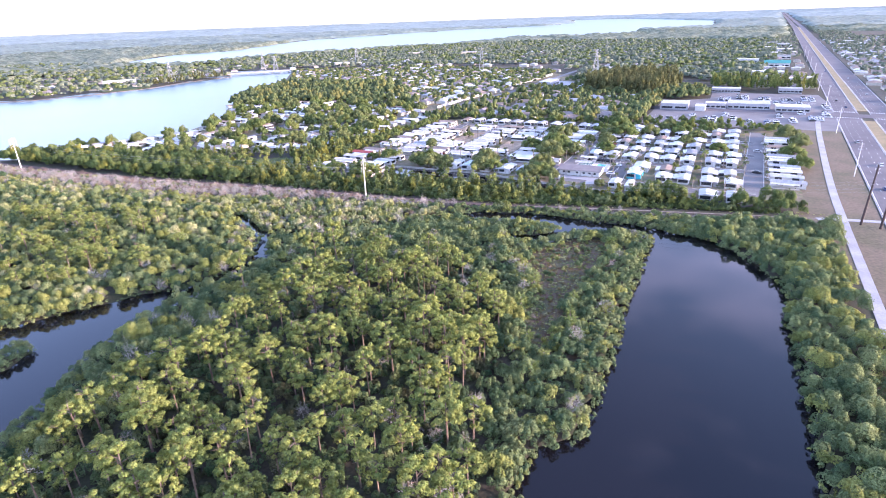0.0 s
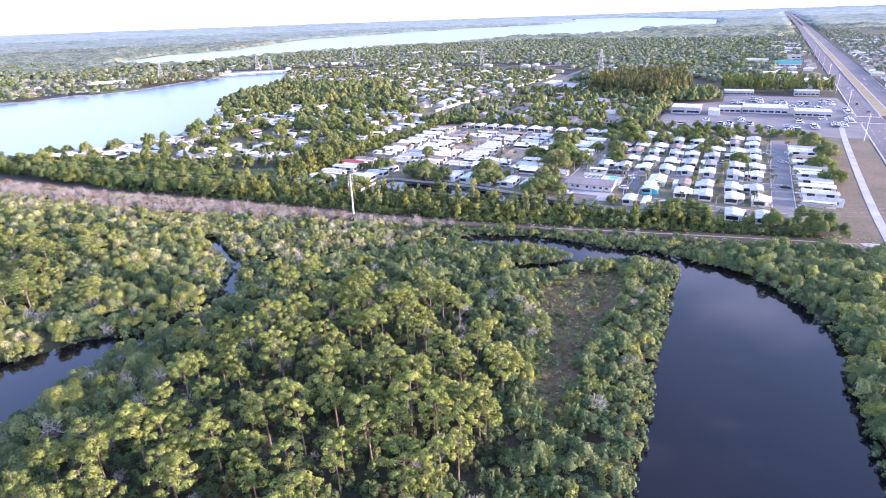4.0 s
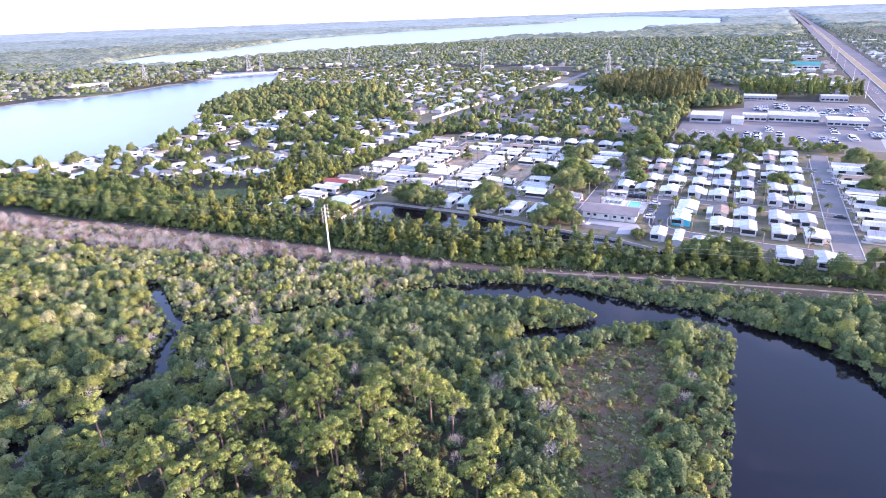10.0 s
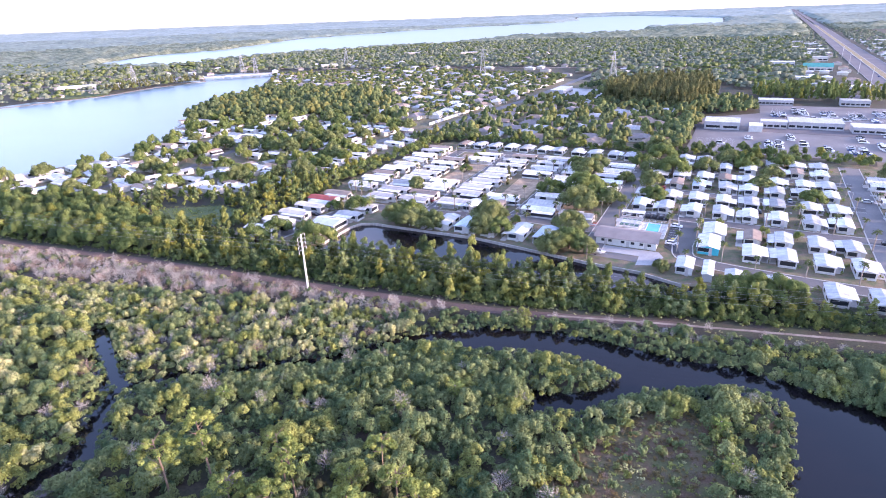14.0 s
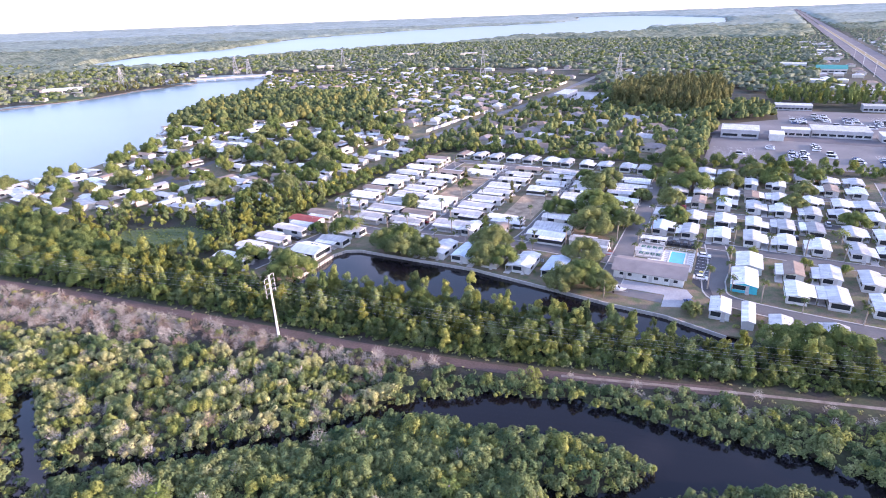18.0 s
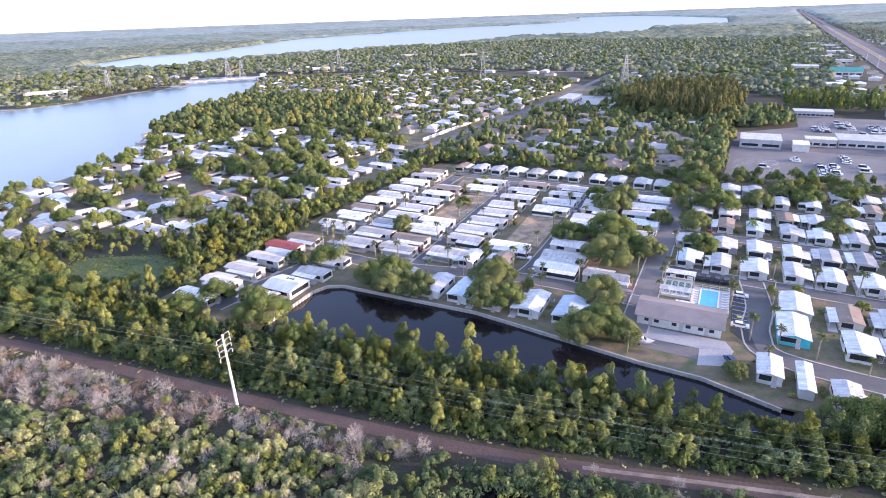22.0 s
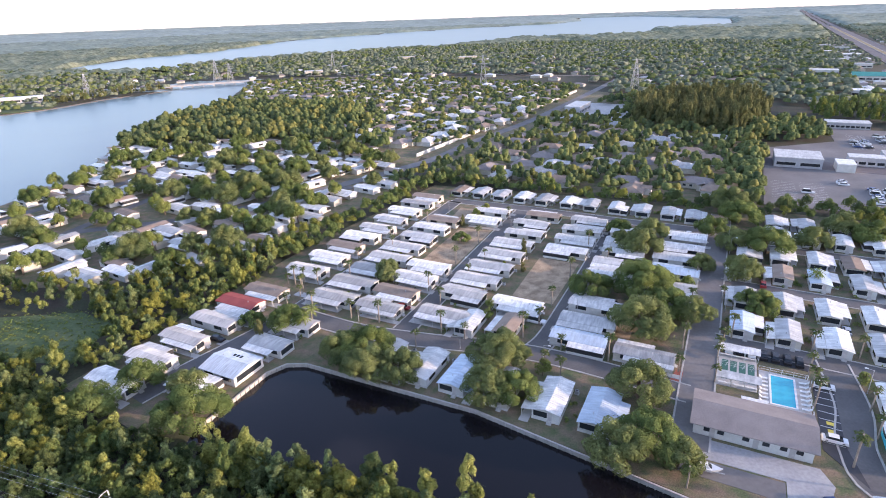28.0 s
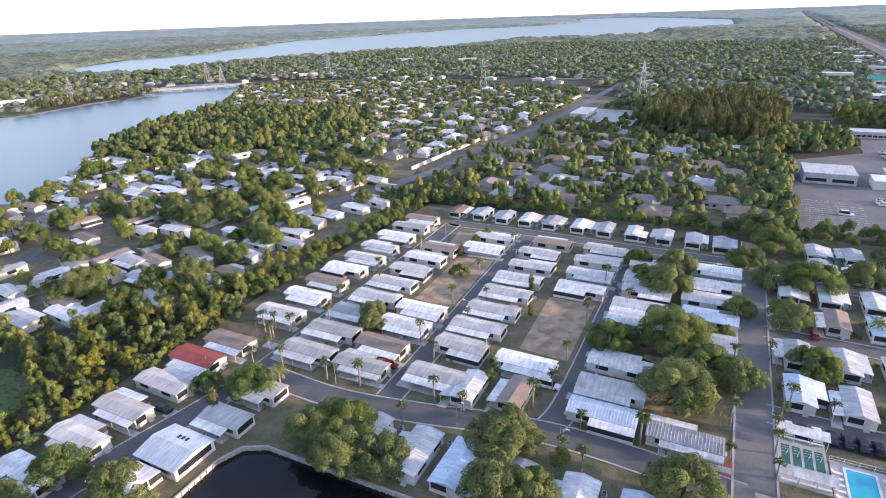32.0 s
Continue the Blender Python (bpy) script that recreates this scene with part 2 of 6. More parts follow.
M_TEALR = material("green_store_roof", (0.04, 0.26, 0.22), (0.06, 0.31, 0.27), 0.6, 0.3)
M_BRICKP = material("red_paved_patch", (0.36, 0.10, 0.07), (0.42, 0.13, 0.09), 0.9, 1, 0.15)


# ---- mesh helpers ----
class Shape:
    """Collects the vertices and faces of one mesh."""

    def __init__(self):
        self.v, self.f = [], []

    def poly(self, pts):
        i = len(self.v)
        self.v += [tuple(p) for p in pts]
        self.f.append(tuple(range(i, i + len(pts))))
        return self

    def hexa(self, b, t):
        """A solid between the bottom quad b and the top quad t."""
        i = len(self.v)
        self.v += [tuple(p) for p in b] + [tuple(p) for p in t]
        self.f += [(i + 3, i + 2, i + 1, i), (i + 4, i + 5, i + 6, i + 7)]
        self.f += [(i + k, i + (k + 1) % 4, i + 4 + (k + 1) % 4, i + 4 + k) for k in range(4)]
        return self

    def box(self, x0, x1, y0, y1, z0, z1):
        q = [(x0, y0), (x1, y0), (x1, y1), (x0, y1)]
        return self.hexa([(*p, z0) for p in q], [(*p, z1) for p in q])

    def tube(self, a, b, ra, rb, n=6):
        a, b = Vector(a), Vector(b)
        d = (b - a).normalized()
        s = d.orthogonal().normalized()
        u = d.cross(s)
        i = len(self.v)
        for c, r in ((a, ra), (b, rb)):
            self.v += [tuple(c + (s * math.cos(k * math.tau / n) + u * math.sin(k * math.tau / n)) * r) for k in range(n)]
        self.f += [(i + k, i + (k + 1) % n, i + n + (k + 1) % n, i + n + k) for k in range(n)]
        self.f += [tuple(range(i + n - 1, i - 1, -1)), tuple(range(i + n, i + 2 * n))]
        return self

    def mesh(self, name, mat):
        me = bpy.data.meshes.new(name)
        me.from_pydata(self.v, [], self.f)
        me.materials.append(mat)
        return me


def part(name, shape, mat, parent=None, label=""):
    ob = new(name, shape.mesh(name, mat) if isinstance(shape, Shape) else shape)
    ob.parent = parent
    return tagged(ob, label)


def thing(name, label, category, group="", kind=""):
    return tagged(new(name), label, category, group, kind)


def bulk(name, verts, quads, mat):
    """A large mesh from arrays: verts (n, 3), quads (m, 4)."""
    me = bpy.data.meshes.new(name)
    nv, nq = len(verts), len(quads)
    me.vertices.add(nv)
    me.vertices.foreach_set("co", np.ascontiguousarray(verts, np.float32).ravel())
    me.loops.add(nq * 4)
    me.loops.foreach_set("vertex_index", np.ascontiguousarray(quads, np.int32).ravel())
    me.polygons.add(nq)
    me.polygons.foreach_set("loop_start", np.arange(0, nq * 4, 4, dtype=np.int32))
    me.update(calc_edges=True)
    me.materials.append(mat)
    return me


rng = np.random.default_rng(7)

# ---- the plan ----
# park axes: p across the streets, q along them, from the corner of the front street
PARK = radians(26.7)
PO, PW, PV = np.array((36.0, 326.0)), np.array((math.cos(PARK), -math.sin(PARK))), np.array((math.sin(PARK), math.cos(PARK)))


def at(p, q):
    r = PO + p * PW + q * PV
    return float(r[0]), float(r[1])


HWY = radians(29.3)
HO, HW, HV = np.array((178.0, 216.0)), np.array((math.cos(HWY), -math.sin(HWY))), np.array((math.sin(HWY), math.cos(HWY)))


def road(a, b):
    """a metres right of the highway's near edge, b metres along it."""
    r = HO + a * HW + b * HV
    return float(r[0]), float(r[1])


LAGOON = [(20, -120), (8, 40), (13, 76), (17, 86), (28, 90), (33, 100), (43, 121), (55, 148), (63, 164), (72, 183), (79, 195), (79, 203), (72, 206),
          (58, 206), (47, 205), (36, 199), (26, 200), (26, 205), (38, 205), (47, 210), (40, 219), (30, 222), (10, 226), (-2, 229), (0, 233), (19, 234), (31, 232), (46, 227),
          (61, 218), (76, 212), (85, 205), (96, 196), (101, 184), (104, 160), (100, 148), (91, 133), (84, 115), (75, 96), (65, 74), (62, 30), (80, -120)]
CREEK_POOL = [(-86, 154), (-89, 164), (-97, 163), (-114, 152), (-129, 141), (-165, 120), (-190, 85), (-122, 55), (-98, 85), (-95, 104), (-95, 128), (-92, 144)]
ISLET = [(-128, 128), (-115, 134), (-111, 131), (-112, 122), (-120, 113), (-135, 110)]
CREEK = [(-92, 155), (-86, 161), (-75, 177), (-68, 190), (-72, 204), (-72, 213), (-79, 221), (-87, 231), (-93, 240)]
CREEK_IN = [(-72, 212), (-60, 216), (-50, 216), (-40, 219), (-22, 222), (-5, 230), (8, 230)]
CANAL = [(-42, 300), (-33, 319), (-29, 322.5), (-24, 322.5), (18, 302.5), (40, 287), (57, 275), (69, 268), (81, 256), (77, 251), (56, 259), (32, 272), (12, 280), (-12, 287), (-34, 293)]
LAKE = [(-1400, 250), (-560, 330), (-293, 380), (-268, 414), (-232, 432), (-208, 462), (-203, 504), (-225, 594), (-236, 660), (-252, 720), (-230, 772), (-222, 862), (-262, 1026),
        (-268, 1075), (-400, 1050), (-350, 975), (-396, 905), (-419, 829), (-449, 790), (-520, 720), (-1400, 640)]
FARLAKE = [(-800, 1440), (-643, 1342), (-555, 1346), (-490, 1520), (-355, 1674), (-176, 1787), (0, 1875), (252, 2260), (517, 2240), (818, 2352), (850, 2649), (1325, 2926), (1950, 4230),
           (2300, 7400), (1600, 7400), (1280, 6000), (1194, 5300), (770, 4458), (219, 4214), (-240, 3575), (-651, 2903), (-687, 2028), (-834, 1784)]
TRAIL = [(-420, 415), (-299, 367), (-184, 317), (-110, 292), (-50, 269.5), (8, 248.5), (35, 241), (72, 233), (121, 221), (159, 211)]


def edge_distance(x, y, pts, closed):
    """Distance to a line of points, and whether each place is inside it."""
    d = np.full(x.shape, 1e9)
    inside = np.zeros(x.shape, bool)
    for k in range(len(pts) if closed else len(pts) - 1):
        (ax, ay), (bx, by) = pts[k], pts[(k + 1) % len(pts)]
        ux, uy = bx - ax, by - ay
        s = np.clip(((x - ax) * ux + (y - ay) * uy) / (ux * ux + uy * uy + 1e-9), 0, 1)
        d = np.minimum(d, np.hypot(x - ax - s * ux, y - ay - s * uy))
        if closed:
            cross = ((ay > y) != (by > y)) & (x < ux * (y - ay) / (uy if uy else 1e-9) + ax)
            inside ^= cross
    return d, inside


def inside(x, y, pts):
    return edge_distance(x, y, pts, True)[1]


def shore(x, y):
    """Metres to the nearest water's edge; negative in the water."""
    s = np.full(x.shape, 1e9)
    for pts in (LAGOON, CANAL, LAKE, FARLAKE, CREEK_POOL):
        d, i = edge_distance(x, y, pts, True)
        s = np.minimum(s, np.where(i, -d, d))
    for pts, w in ((CREEK, 1.5), (CREEK_IN, 1.1)):
        d, _ = edge_distance(x, y, pts, False)
        s = np.minimum(s, d - w)
    d, i = edge_distance(x, y, ISLET, True)
    return np.maximum(s, np.where(i, d, -d))


VIEW_CENTRE = np.array((8.0, 115.0, 80.0))


def settle(v):
    """Draws what lies past 1.8 km in towards the camera's mid-path position, fitted to the view from there, so that the
    land reaches the horizon within sight.
    """
    v = np.asarray(v, float)
    d = v - VIEW_CENTRE
    r = np.hypot(d[:, 0], d[:, 1])
    near = 1800 + 2900 * (1 - np.exp(-np.maximum(r - 1800, 0) / 2900))
    k = np.where(r > 1800, near / np.maximum(r, 1), 1.0)
    return VIEW_CENTRE + d * k[:, None]


def spaced(lo, hi, a, b, fine, far):
    """Grid lines, fine between a and b and wider outside."""
    g = list(np.arange(a, b + fine, fine))
    s = fine
    while g[-1] < hi:
        s = min(s * 1.13, far)
        g.append(g[-1] + s)
    s = fine
    while g[0] > lo:
        s = min(s * 1.13, far)
        g.insert(0, g[0] - s)
    return np.array(g)


# ---- ground and water ----
gx, gy = spaced(-14000, 14000, -300, 140, 3.5, 900), spaced(-600, 12000, 60, 330, 3.5, 700)
X, Y = np.meshgrid(gx, gy)
S = shore(X, Y) + 0.7 * np.sin(X * 0.31) * np.sin(Y * 0.27)
Z = np.clip(1.3 * (S - 2.2) - 0.8, -2.6, 0)
V = settle(np.stack([X.ravel(), Y.ravel(), Z.ravel()], 1))
nx, ny = len(gx), len(gy)
i0 = (np.arange(ny - 1)[:, None] * nx + np.arange(nx - 1)[None, :]).ravel()
QUADS = np.stack([i0, i0 + 1, i0 + nx + 1, i0 + nx], 1)
tagged(new("ground", bulk("ground", V, QUADS, M_SOIL)), "dark leafy earth under trees and scrub", "ground", kind="structure")


def sheet(name, x0, x1, y0, y1, n, z, mat, label):
    a, b = np.meshgrid(np.linspace(x0, x1, n), np.linspace(y0, y1, n))
    v = settle(np.stack([a.ravel(), b.ravel(), np.full(a.size, z)], 1))
    j = (np.arange(n - 1)[:, None] * n + np.arange(n - 1)[None, :]).ravel()
    return tagged(new(name, bulk(name, v, np.stack([j, j + 1, j + n + 1, j + n], 1), mat)), label, "water", kind="structure")


sheet("water_lagoon", -160, 125, -120, 332, 8, -0.8, M_WATER, "still dark brown lagoon, creek and canal water")
sheet("water_lake", -2400, -165, 250, 1300, 30, -0.8, M_LAKE, "calm pale blue lake water reflecting the sky")
sheet("water_far_lake", -1400, 3200, 1310, 9000, 90, -0.8, M_LAKE, "wide distant lake reflecting the bright sky")


def ribbon(name, pts, width, z, mat, label, edge=0.0, edge_mat=None, category="road", far=False, smooth=True):
    """A strip along a line of points, with raised kerbs of the width edge."""
    p = [Vector((*q, 0)) for q in pts]
    if smooth and len(p) > 2:
        q = []
        for k in range(len(p) - 1):
            a, b, c, d = p[max(k - 1, 0)], p[k], p[k + 1], p[min(k + 2, len(p) - 1)]
            for s in np.linspace(0, 1, 6, endpoint=False):
                q.append(0.5 * (2 * b + (c - a) * s + (2 * a - 5 * b + 4 * c - d) * s * s + (3 * b - a - 3 * c + d) * s ** 3))
        p = q + [p[-1]]
    sides = []
    for k, c in enumerate(p):
        d = (p[min(k + 1, len(p) - 1)] - p[max(k - 1, 0)]).normalized()
        sides.append(Vector((d.y, -d.x, 0)))

    def strip(o0, o1, z0, z1):
        s = Shape()
        for c, d in zip(p, sides):
            a, b = c + d * o0, c + d * o1
            s.v += [(a.x, a.y, z0), (b.x, b.y, z0), (b.x, b.y, z1), (a.x, a.y, z1)]
        for k in range(0, 4 * len(p) - 4, 4):
            s.f += [(k + j, k + 4 + j, k + 4 + (j + 1) % 4, k + (j + 1) % 4) for j in range(4)]
        n = len(s.v) - 4
        s.f += [(0, 1, 2, 3), (n + 3, n + 2, n + 1, n)]
        if far:
            s.v = [tuple(r) for r in settle(np.array(s.v))]
        return s

    h = width / 2
    ob = tagged(part(name, strip(-h, h, z - 0.4, z), mat), label, category, kind="structure")
    if edge:
        part("kerb", strip(h, h + edge, -0.4, z + 0.07), edge_mat, ob, "pale concrete kerb")
        part("kerb", strip(-h - edge, -h, -0.4, z + 0.07), edge_mat, ob, "pale concrete kerb")
    return ob


def plot(name, corners, z, mat, label, category="ground"):
    s = Shape()
    n = len(corners)
    s.poly([(*c, z) for c in corners])
    for k in range(n):
        a, b = corners[k], corners[(k + 1) % n]
        s.poly([(*a, z), (*a, z - 0.5), (*b, z - 0.5), (*b, z)])
    return tagged(part(name, s, mat), label, category, kind="structure")

# ---- park grounds and streets ----
lawn = [(-42.5, 301), (-33.5, 319.5), (-29.2, 323), (-23.8, 323), (18.2, 303), (40.3, 287.6), (57.3, 275.6), (69.3, 268.6), (81, 257), (110, 244), (150, 236), at(150, -20), at(152, 140), at(46, 140),
        at(-96, 126), at(-103, 40), at(-101, -62), at(-66, -66)]
plot("lawn", lawn, 0.05, M_LAWN, "dry brown and green lawn round the homes")
plot("lawn", [(-285, 396), (-236, 441), (-210, 470), (-204, 520), (-224, 600), (-150, 612), (-60, 640), (0, 560), (-12, 480), (-50, 402), (-100, 374), (-170, 370), (-240, 380)], 0.03, M_LAWN, "patchy dry lawn between lakeside homes")
plot("lawn", [(-262, 1020), (-40, 1012), (160, 850), (260, 700), (260, 640), at(54, 300), at(46, 142), at(-96, 140), (2, 540), (-40, 600), (-90, 650), (-70, 770), (-225, 810)], 0.02, M_LAWN, "lawns of the suburb between houses")
plot("pale_lot", [(104, 664), (148, 745), (186, 722), (150, 640)], 0.08, M_CONC, "pale concrete lot beside the straight road")
plot("roadside_lot", [road(42, 180), road(78, 180), road(78, 330), road(42, 330)], 0.06, M_DIRT, "bare sandy lot past the highway")
plot("roadside_lot", [road(-34, 275), road(-3, 275), road(-3, 330), road(-34, 330)], 0.06, M_DIRT, "bare sandy lot beside the highway")
plot("roadside_land", [road(42, 60), road(470, 60), road(470, 1500), road(42, 1500)], 0.02, M_VERGE, "dry grass and bare land past the highway")
plot("meadow", [(-128, 352), (-100, 354), (-86, 346), (-86, 326), (-104, 327), (-128, 338)], 0.04, M_MEADOW, "wet green meadow beside the trees")
plot("clearing", [(18, 120), (32, 124), (38, 140), (47, 158), (55, 172), (63, 186), (62, 197), (50, 199), (36, 191), (24, 179), (28, 165), (23, 150), (15, 132)], 0.04, M_CLEAR, "open scrub clearing with low reddish growth")
plot("dirt_lot", [at(-56, 40), at(-43, 38), at(-44, 76), at(-57, 74)], 0.07, M_DIRT, "bare sandy lot between homes")
plot("dirt_lot", [at(-57, 84), at(-66, 84), at(-68, 98), at(-58, 98)], 0.07, M_DIRT, "bare sandy lot between homes")
plot("dirt_lot", [at(-17, 26), at(-4, 25), at(-4, 57), at(-18, 57)], 0.07, M_DIRT, "bare sandy lot between homes")
plot("dirt_lot", [at(14, 14), at(20, 14), at(20, 36), at(13, 36)], 0.07, M_DIRT, "bare sandy lot between homes")
plot("verge", [road(-26, -40), road(-1, -120), road(-1, 240), road(-30, 240), road(-42, 120), road(-36, 20)], 0.03, M_VERGE, "dry brown roadside verge")

STREETS = [
    ("street", [at(-80, -58), at(-78, -44), at(-75, -28), at(-73, -12), at(-73, 20), at(-73, 60), at(-74, 105)], 6.2, "curving grey asphalt street between the homes"),
    ("street", [at(-72, -10), at(-50, -11), at(-30, -8), at(-10, -3.5), at(8, -2), at(36, -4)], 6.4, "grey asphalt front street along the canal homes"),
    ("street", [at(-37.5, -6), at(-38, 20), at(-39.5, 60), at(-40.5, 104)], 6.0, "straight grey asphalt street between the homes"),
    ("street", [at(-1, 0), at(0.5, 12), at(0.5, 60), at(0.5, 104)], 5.8, "straight grey asphalt street between the homes"),
    ("street", [at(37.5, -22), at(37.5, 20), at(37.5, 70), at(38, 128)], 7.0, "wide worn asphalt main street of the park"),
    ("street", [at(-76, 106), at(-40, 107), at(0, 106), at(38, 106)], 6.0, "asphalt back street of the park"),
    ("street", [at(40, 23), at(70, 22), at(100, 20), at(131, 20)], 6.2, "asphalt lane between rows of homes"),
    ("street", [at(40, 60), at(80, 59), at(131, 58)], 5.6, "asphalt lane between rows of homes"),
    ("street", [at(40, 96), at(80, 96), at(131, 96)], 5.6, "asphalt lane between rows of homes"),
    ("street", [at(66, 23), at(68, 5), at(67, -10), at(72, -21), at(100, -25), at(131, -26)], 6.4, "asphalt loop street beside the clubhouse car park"),
    ("street", [at(130, -26), at(131, 30), at(134, 132)], 8.5, "broad grey asphalt street ending at the trees"),
    ("street", [(-180, 392), (-150, 425), (-105, 440), (-60, 470), (-36, 483)], 5.5, "narrow neighbourhood street near the lake"),
    ("street", [(-195, 440), (-170, 500), (-150, 560), (-90, 590)], 5.5, "narrow neighbourhood street near the lake"),
    ("street", [(-150, 425), (-130, 490), (-100, 545)], 5.0, "narrow neighbourhood street near the lake"),
    ("street", [(-60, 470), (2, 534), (33, 586), (86, 665), (164, 806), (230, 930)], 7.5, "straight road with a white boundary wall"),
]
for k, (nm, pts, wid, lab) in enumerate(STREETS):
    ribbon(nm, pts, wid, 0.09 + 0.012 * (k % 5), M_ASPHW if wid >= 7 else M_ASPH, lab, 0.4 if k < 11 else 0.0, M_SEAW)
ribbon("trail", TRAIL[:8], 3.4, 0.06, M_TRAIL, "reddish brown earth trail under the power line", category="path")
ribbon("track", TRAIL[6:], 1.0, 0.10, M_SAND, "pale shell track between scrub and trees", category="path")
ribbon("footpath", [road(-9, -160), road(-11, -108), road(-14, -14), road(-15, 50), road(-14, 168), road(-12, 240)], 3.2, 0.14, M_YARD, "pale concrete footpath beside the highway", category="path")
ribbon("footpath", [(150, 213), (159, 211), (178, 205)], 3.0, 0.13, M_YARD, "pale concrete footpath beside the highway", category="path")

# highway: two carriageways, a grass median, lane dashes
ribbon("road", [road(8, -420), road(8, 500), road(8, 2500), road(8, 9000)], 16, 0.12, M_HWY, "wide asphalt highway carriageway", 0.3, M_YARD, far=True, smooth=False)
ribbon("road", [road(32, -420), road(32, 500), road(32, 2500), road(32, 9000)], 16, 0.12, M_HWY, "wide asphalt highway carriageway", 0.3, M_YARD, far=True, smooth=False)
ribbon("median", [road(20, -420), road(20, 236)], 7, 0.17, M_DRY, "dry grass median with a kerb", 0.5, M_CONC, "median", smooth=False)
ribbon("median", [road(20, 284), road(20, 2500)], 7, 0.17, M_DRY, "dry grass median with a kerb", 0.5, M_CONC, "median", far=True, smooth=False)
ribbon("cross_road", [road(-160, 262), road(-40, 260), road(40, 258), road(400, 252)], 17, 0.2, M_HWY, "asphalt cross road at the junction", category="road", smooth=False)
dash = Shape()
for a in (4, 8, 12, 28, 32, 36):
    for b in np.arange(-300, 900, 12):
        c = [road(a - 0.07, b), road(a + 0.07, b), road(a + 0.07, b + 3), road(a - 0.07, b + 3)]
        if not 236 < b < 284:
            dash.poly([(*q, 0.135) for q in c])
for a in (0.4, 15.6, 24.4, 39.6):
    for b0, b1 in ((-420, 244), (276, 1500)):
        dash.poly([(*q, 0.135) for q in (road(a - 0.12, b0), road(a + 0.12, b0), road(a + 0.12, b1), road(a - 0.12, b1))])
for a in np.arange(1, 39, 1.6):
    if not 15 < a < 25:
        for b in (246, 275):
            dash.poly([(*q, 0.215) for q in (road(a, b), road(a + 0.7, b), road(a + 0.7, b + 3), road(a, b + 3))])
tagged(part("lane_marking", dash, M_PAINT), "white painted lane dashes and crossings", "marking", kind="stuff")

# car parks
plot("car_park", [at(54, 150), at(56, 268), at(96, 300), at(96, 345), at(188, 345), at(192, 250), at(190, 152)], 0.1, M_LOT, "large grey asphalt car park of a dealership", "car park")
plot("car_park", [at(61, -12), at(61, 13), at(65, 13), at(65, -9), at(67.5, -20)], 0.16, M_ASPHD, "dark car park beside the clubhouse pool", "car park")
plot("car_park", [at(42, 17.6), at(61, 16.2), at(61, 20), at(42, 21)], 0.15, M_ASPHD, "dark car park beside the clubhouse pool", "car park")
plot("club_drive", [at(36, -29), at(36, -24.5), at(54, -24.5), at(54, -29.5)], 0.11, M_ASPHW, "worn asphalt drive behind the clubhouse", "drive")
plot("club_yard", [at(37.5, -24), at(37.5, -18), at(60, -18), at(62, -22), at(60, -30), at(54.2, -32), at(54.2, -24)], 0.12, M_YARD, "pale worn concrete yard behind the clubhouse", "yard")
stall = Shape()
for k in range(9):
    b = 11.5 - 2.6 * k
    stall.poly([(*q, 0.172) for q in (at(61.2, b), at(65, b - 0.2), at(65, b - 0.35), at(61.2, b - 0.15))])
for k in range(16):
    for a in (106, 121, 139, 157, 174):
        b = 280 + 2.9 * k
        stall.poly([(*q, 0.112) for q in (at(a - 2.4, b), at(a + 7.9, b), at(a + 7.9, b + 0.12), at(a - 2.4, b + 0.12))])
for k in range(12):
    for a in (60, 72, 99, 141):
        b = 160 + 2.9 * k
        stall.poly([(*q, 0.112) for q in (at(a - 2.4, b), at(a + 7.9, b), at(a + 7.9, b + 0.12), at(a - 2.4, b + 0.12))])
tagged(part("stall_marking", stall, M_PAINT), "white painted parking stall lines", "marking", kind="stuff")
bay = Shape()
for k in (5, 6):
    b = 11.5 - 2.6 * k
    bay.poly([(*q, 0.176) for q in (at(62.4, b - 0.7), at(63.8, b - 0.8), at(63.8, b - 1.9), at(62.4, b - 1.8))])
tagged(part("bay_marking", bay, M_YELLOW), "yellow painted bay markings on dark asphalt", "marking", kind="stuff")


# ---- homes ----
TAKEN = []  # centres and radii of what stands on the ground


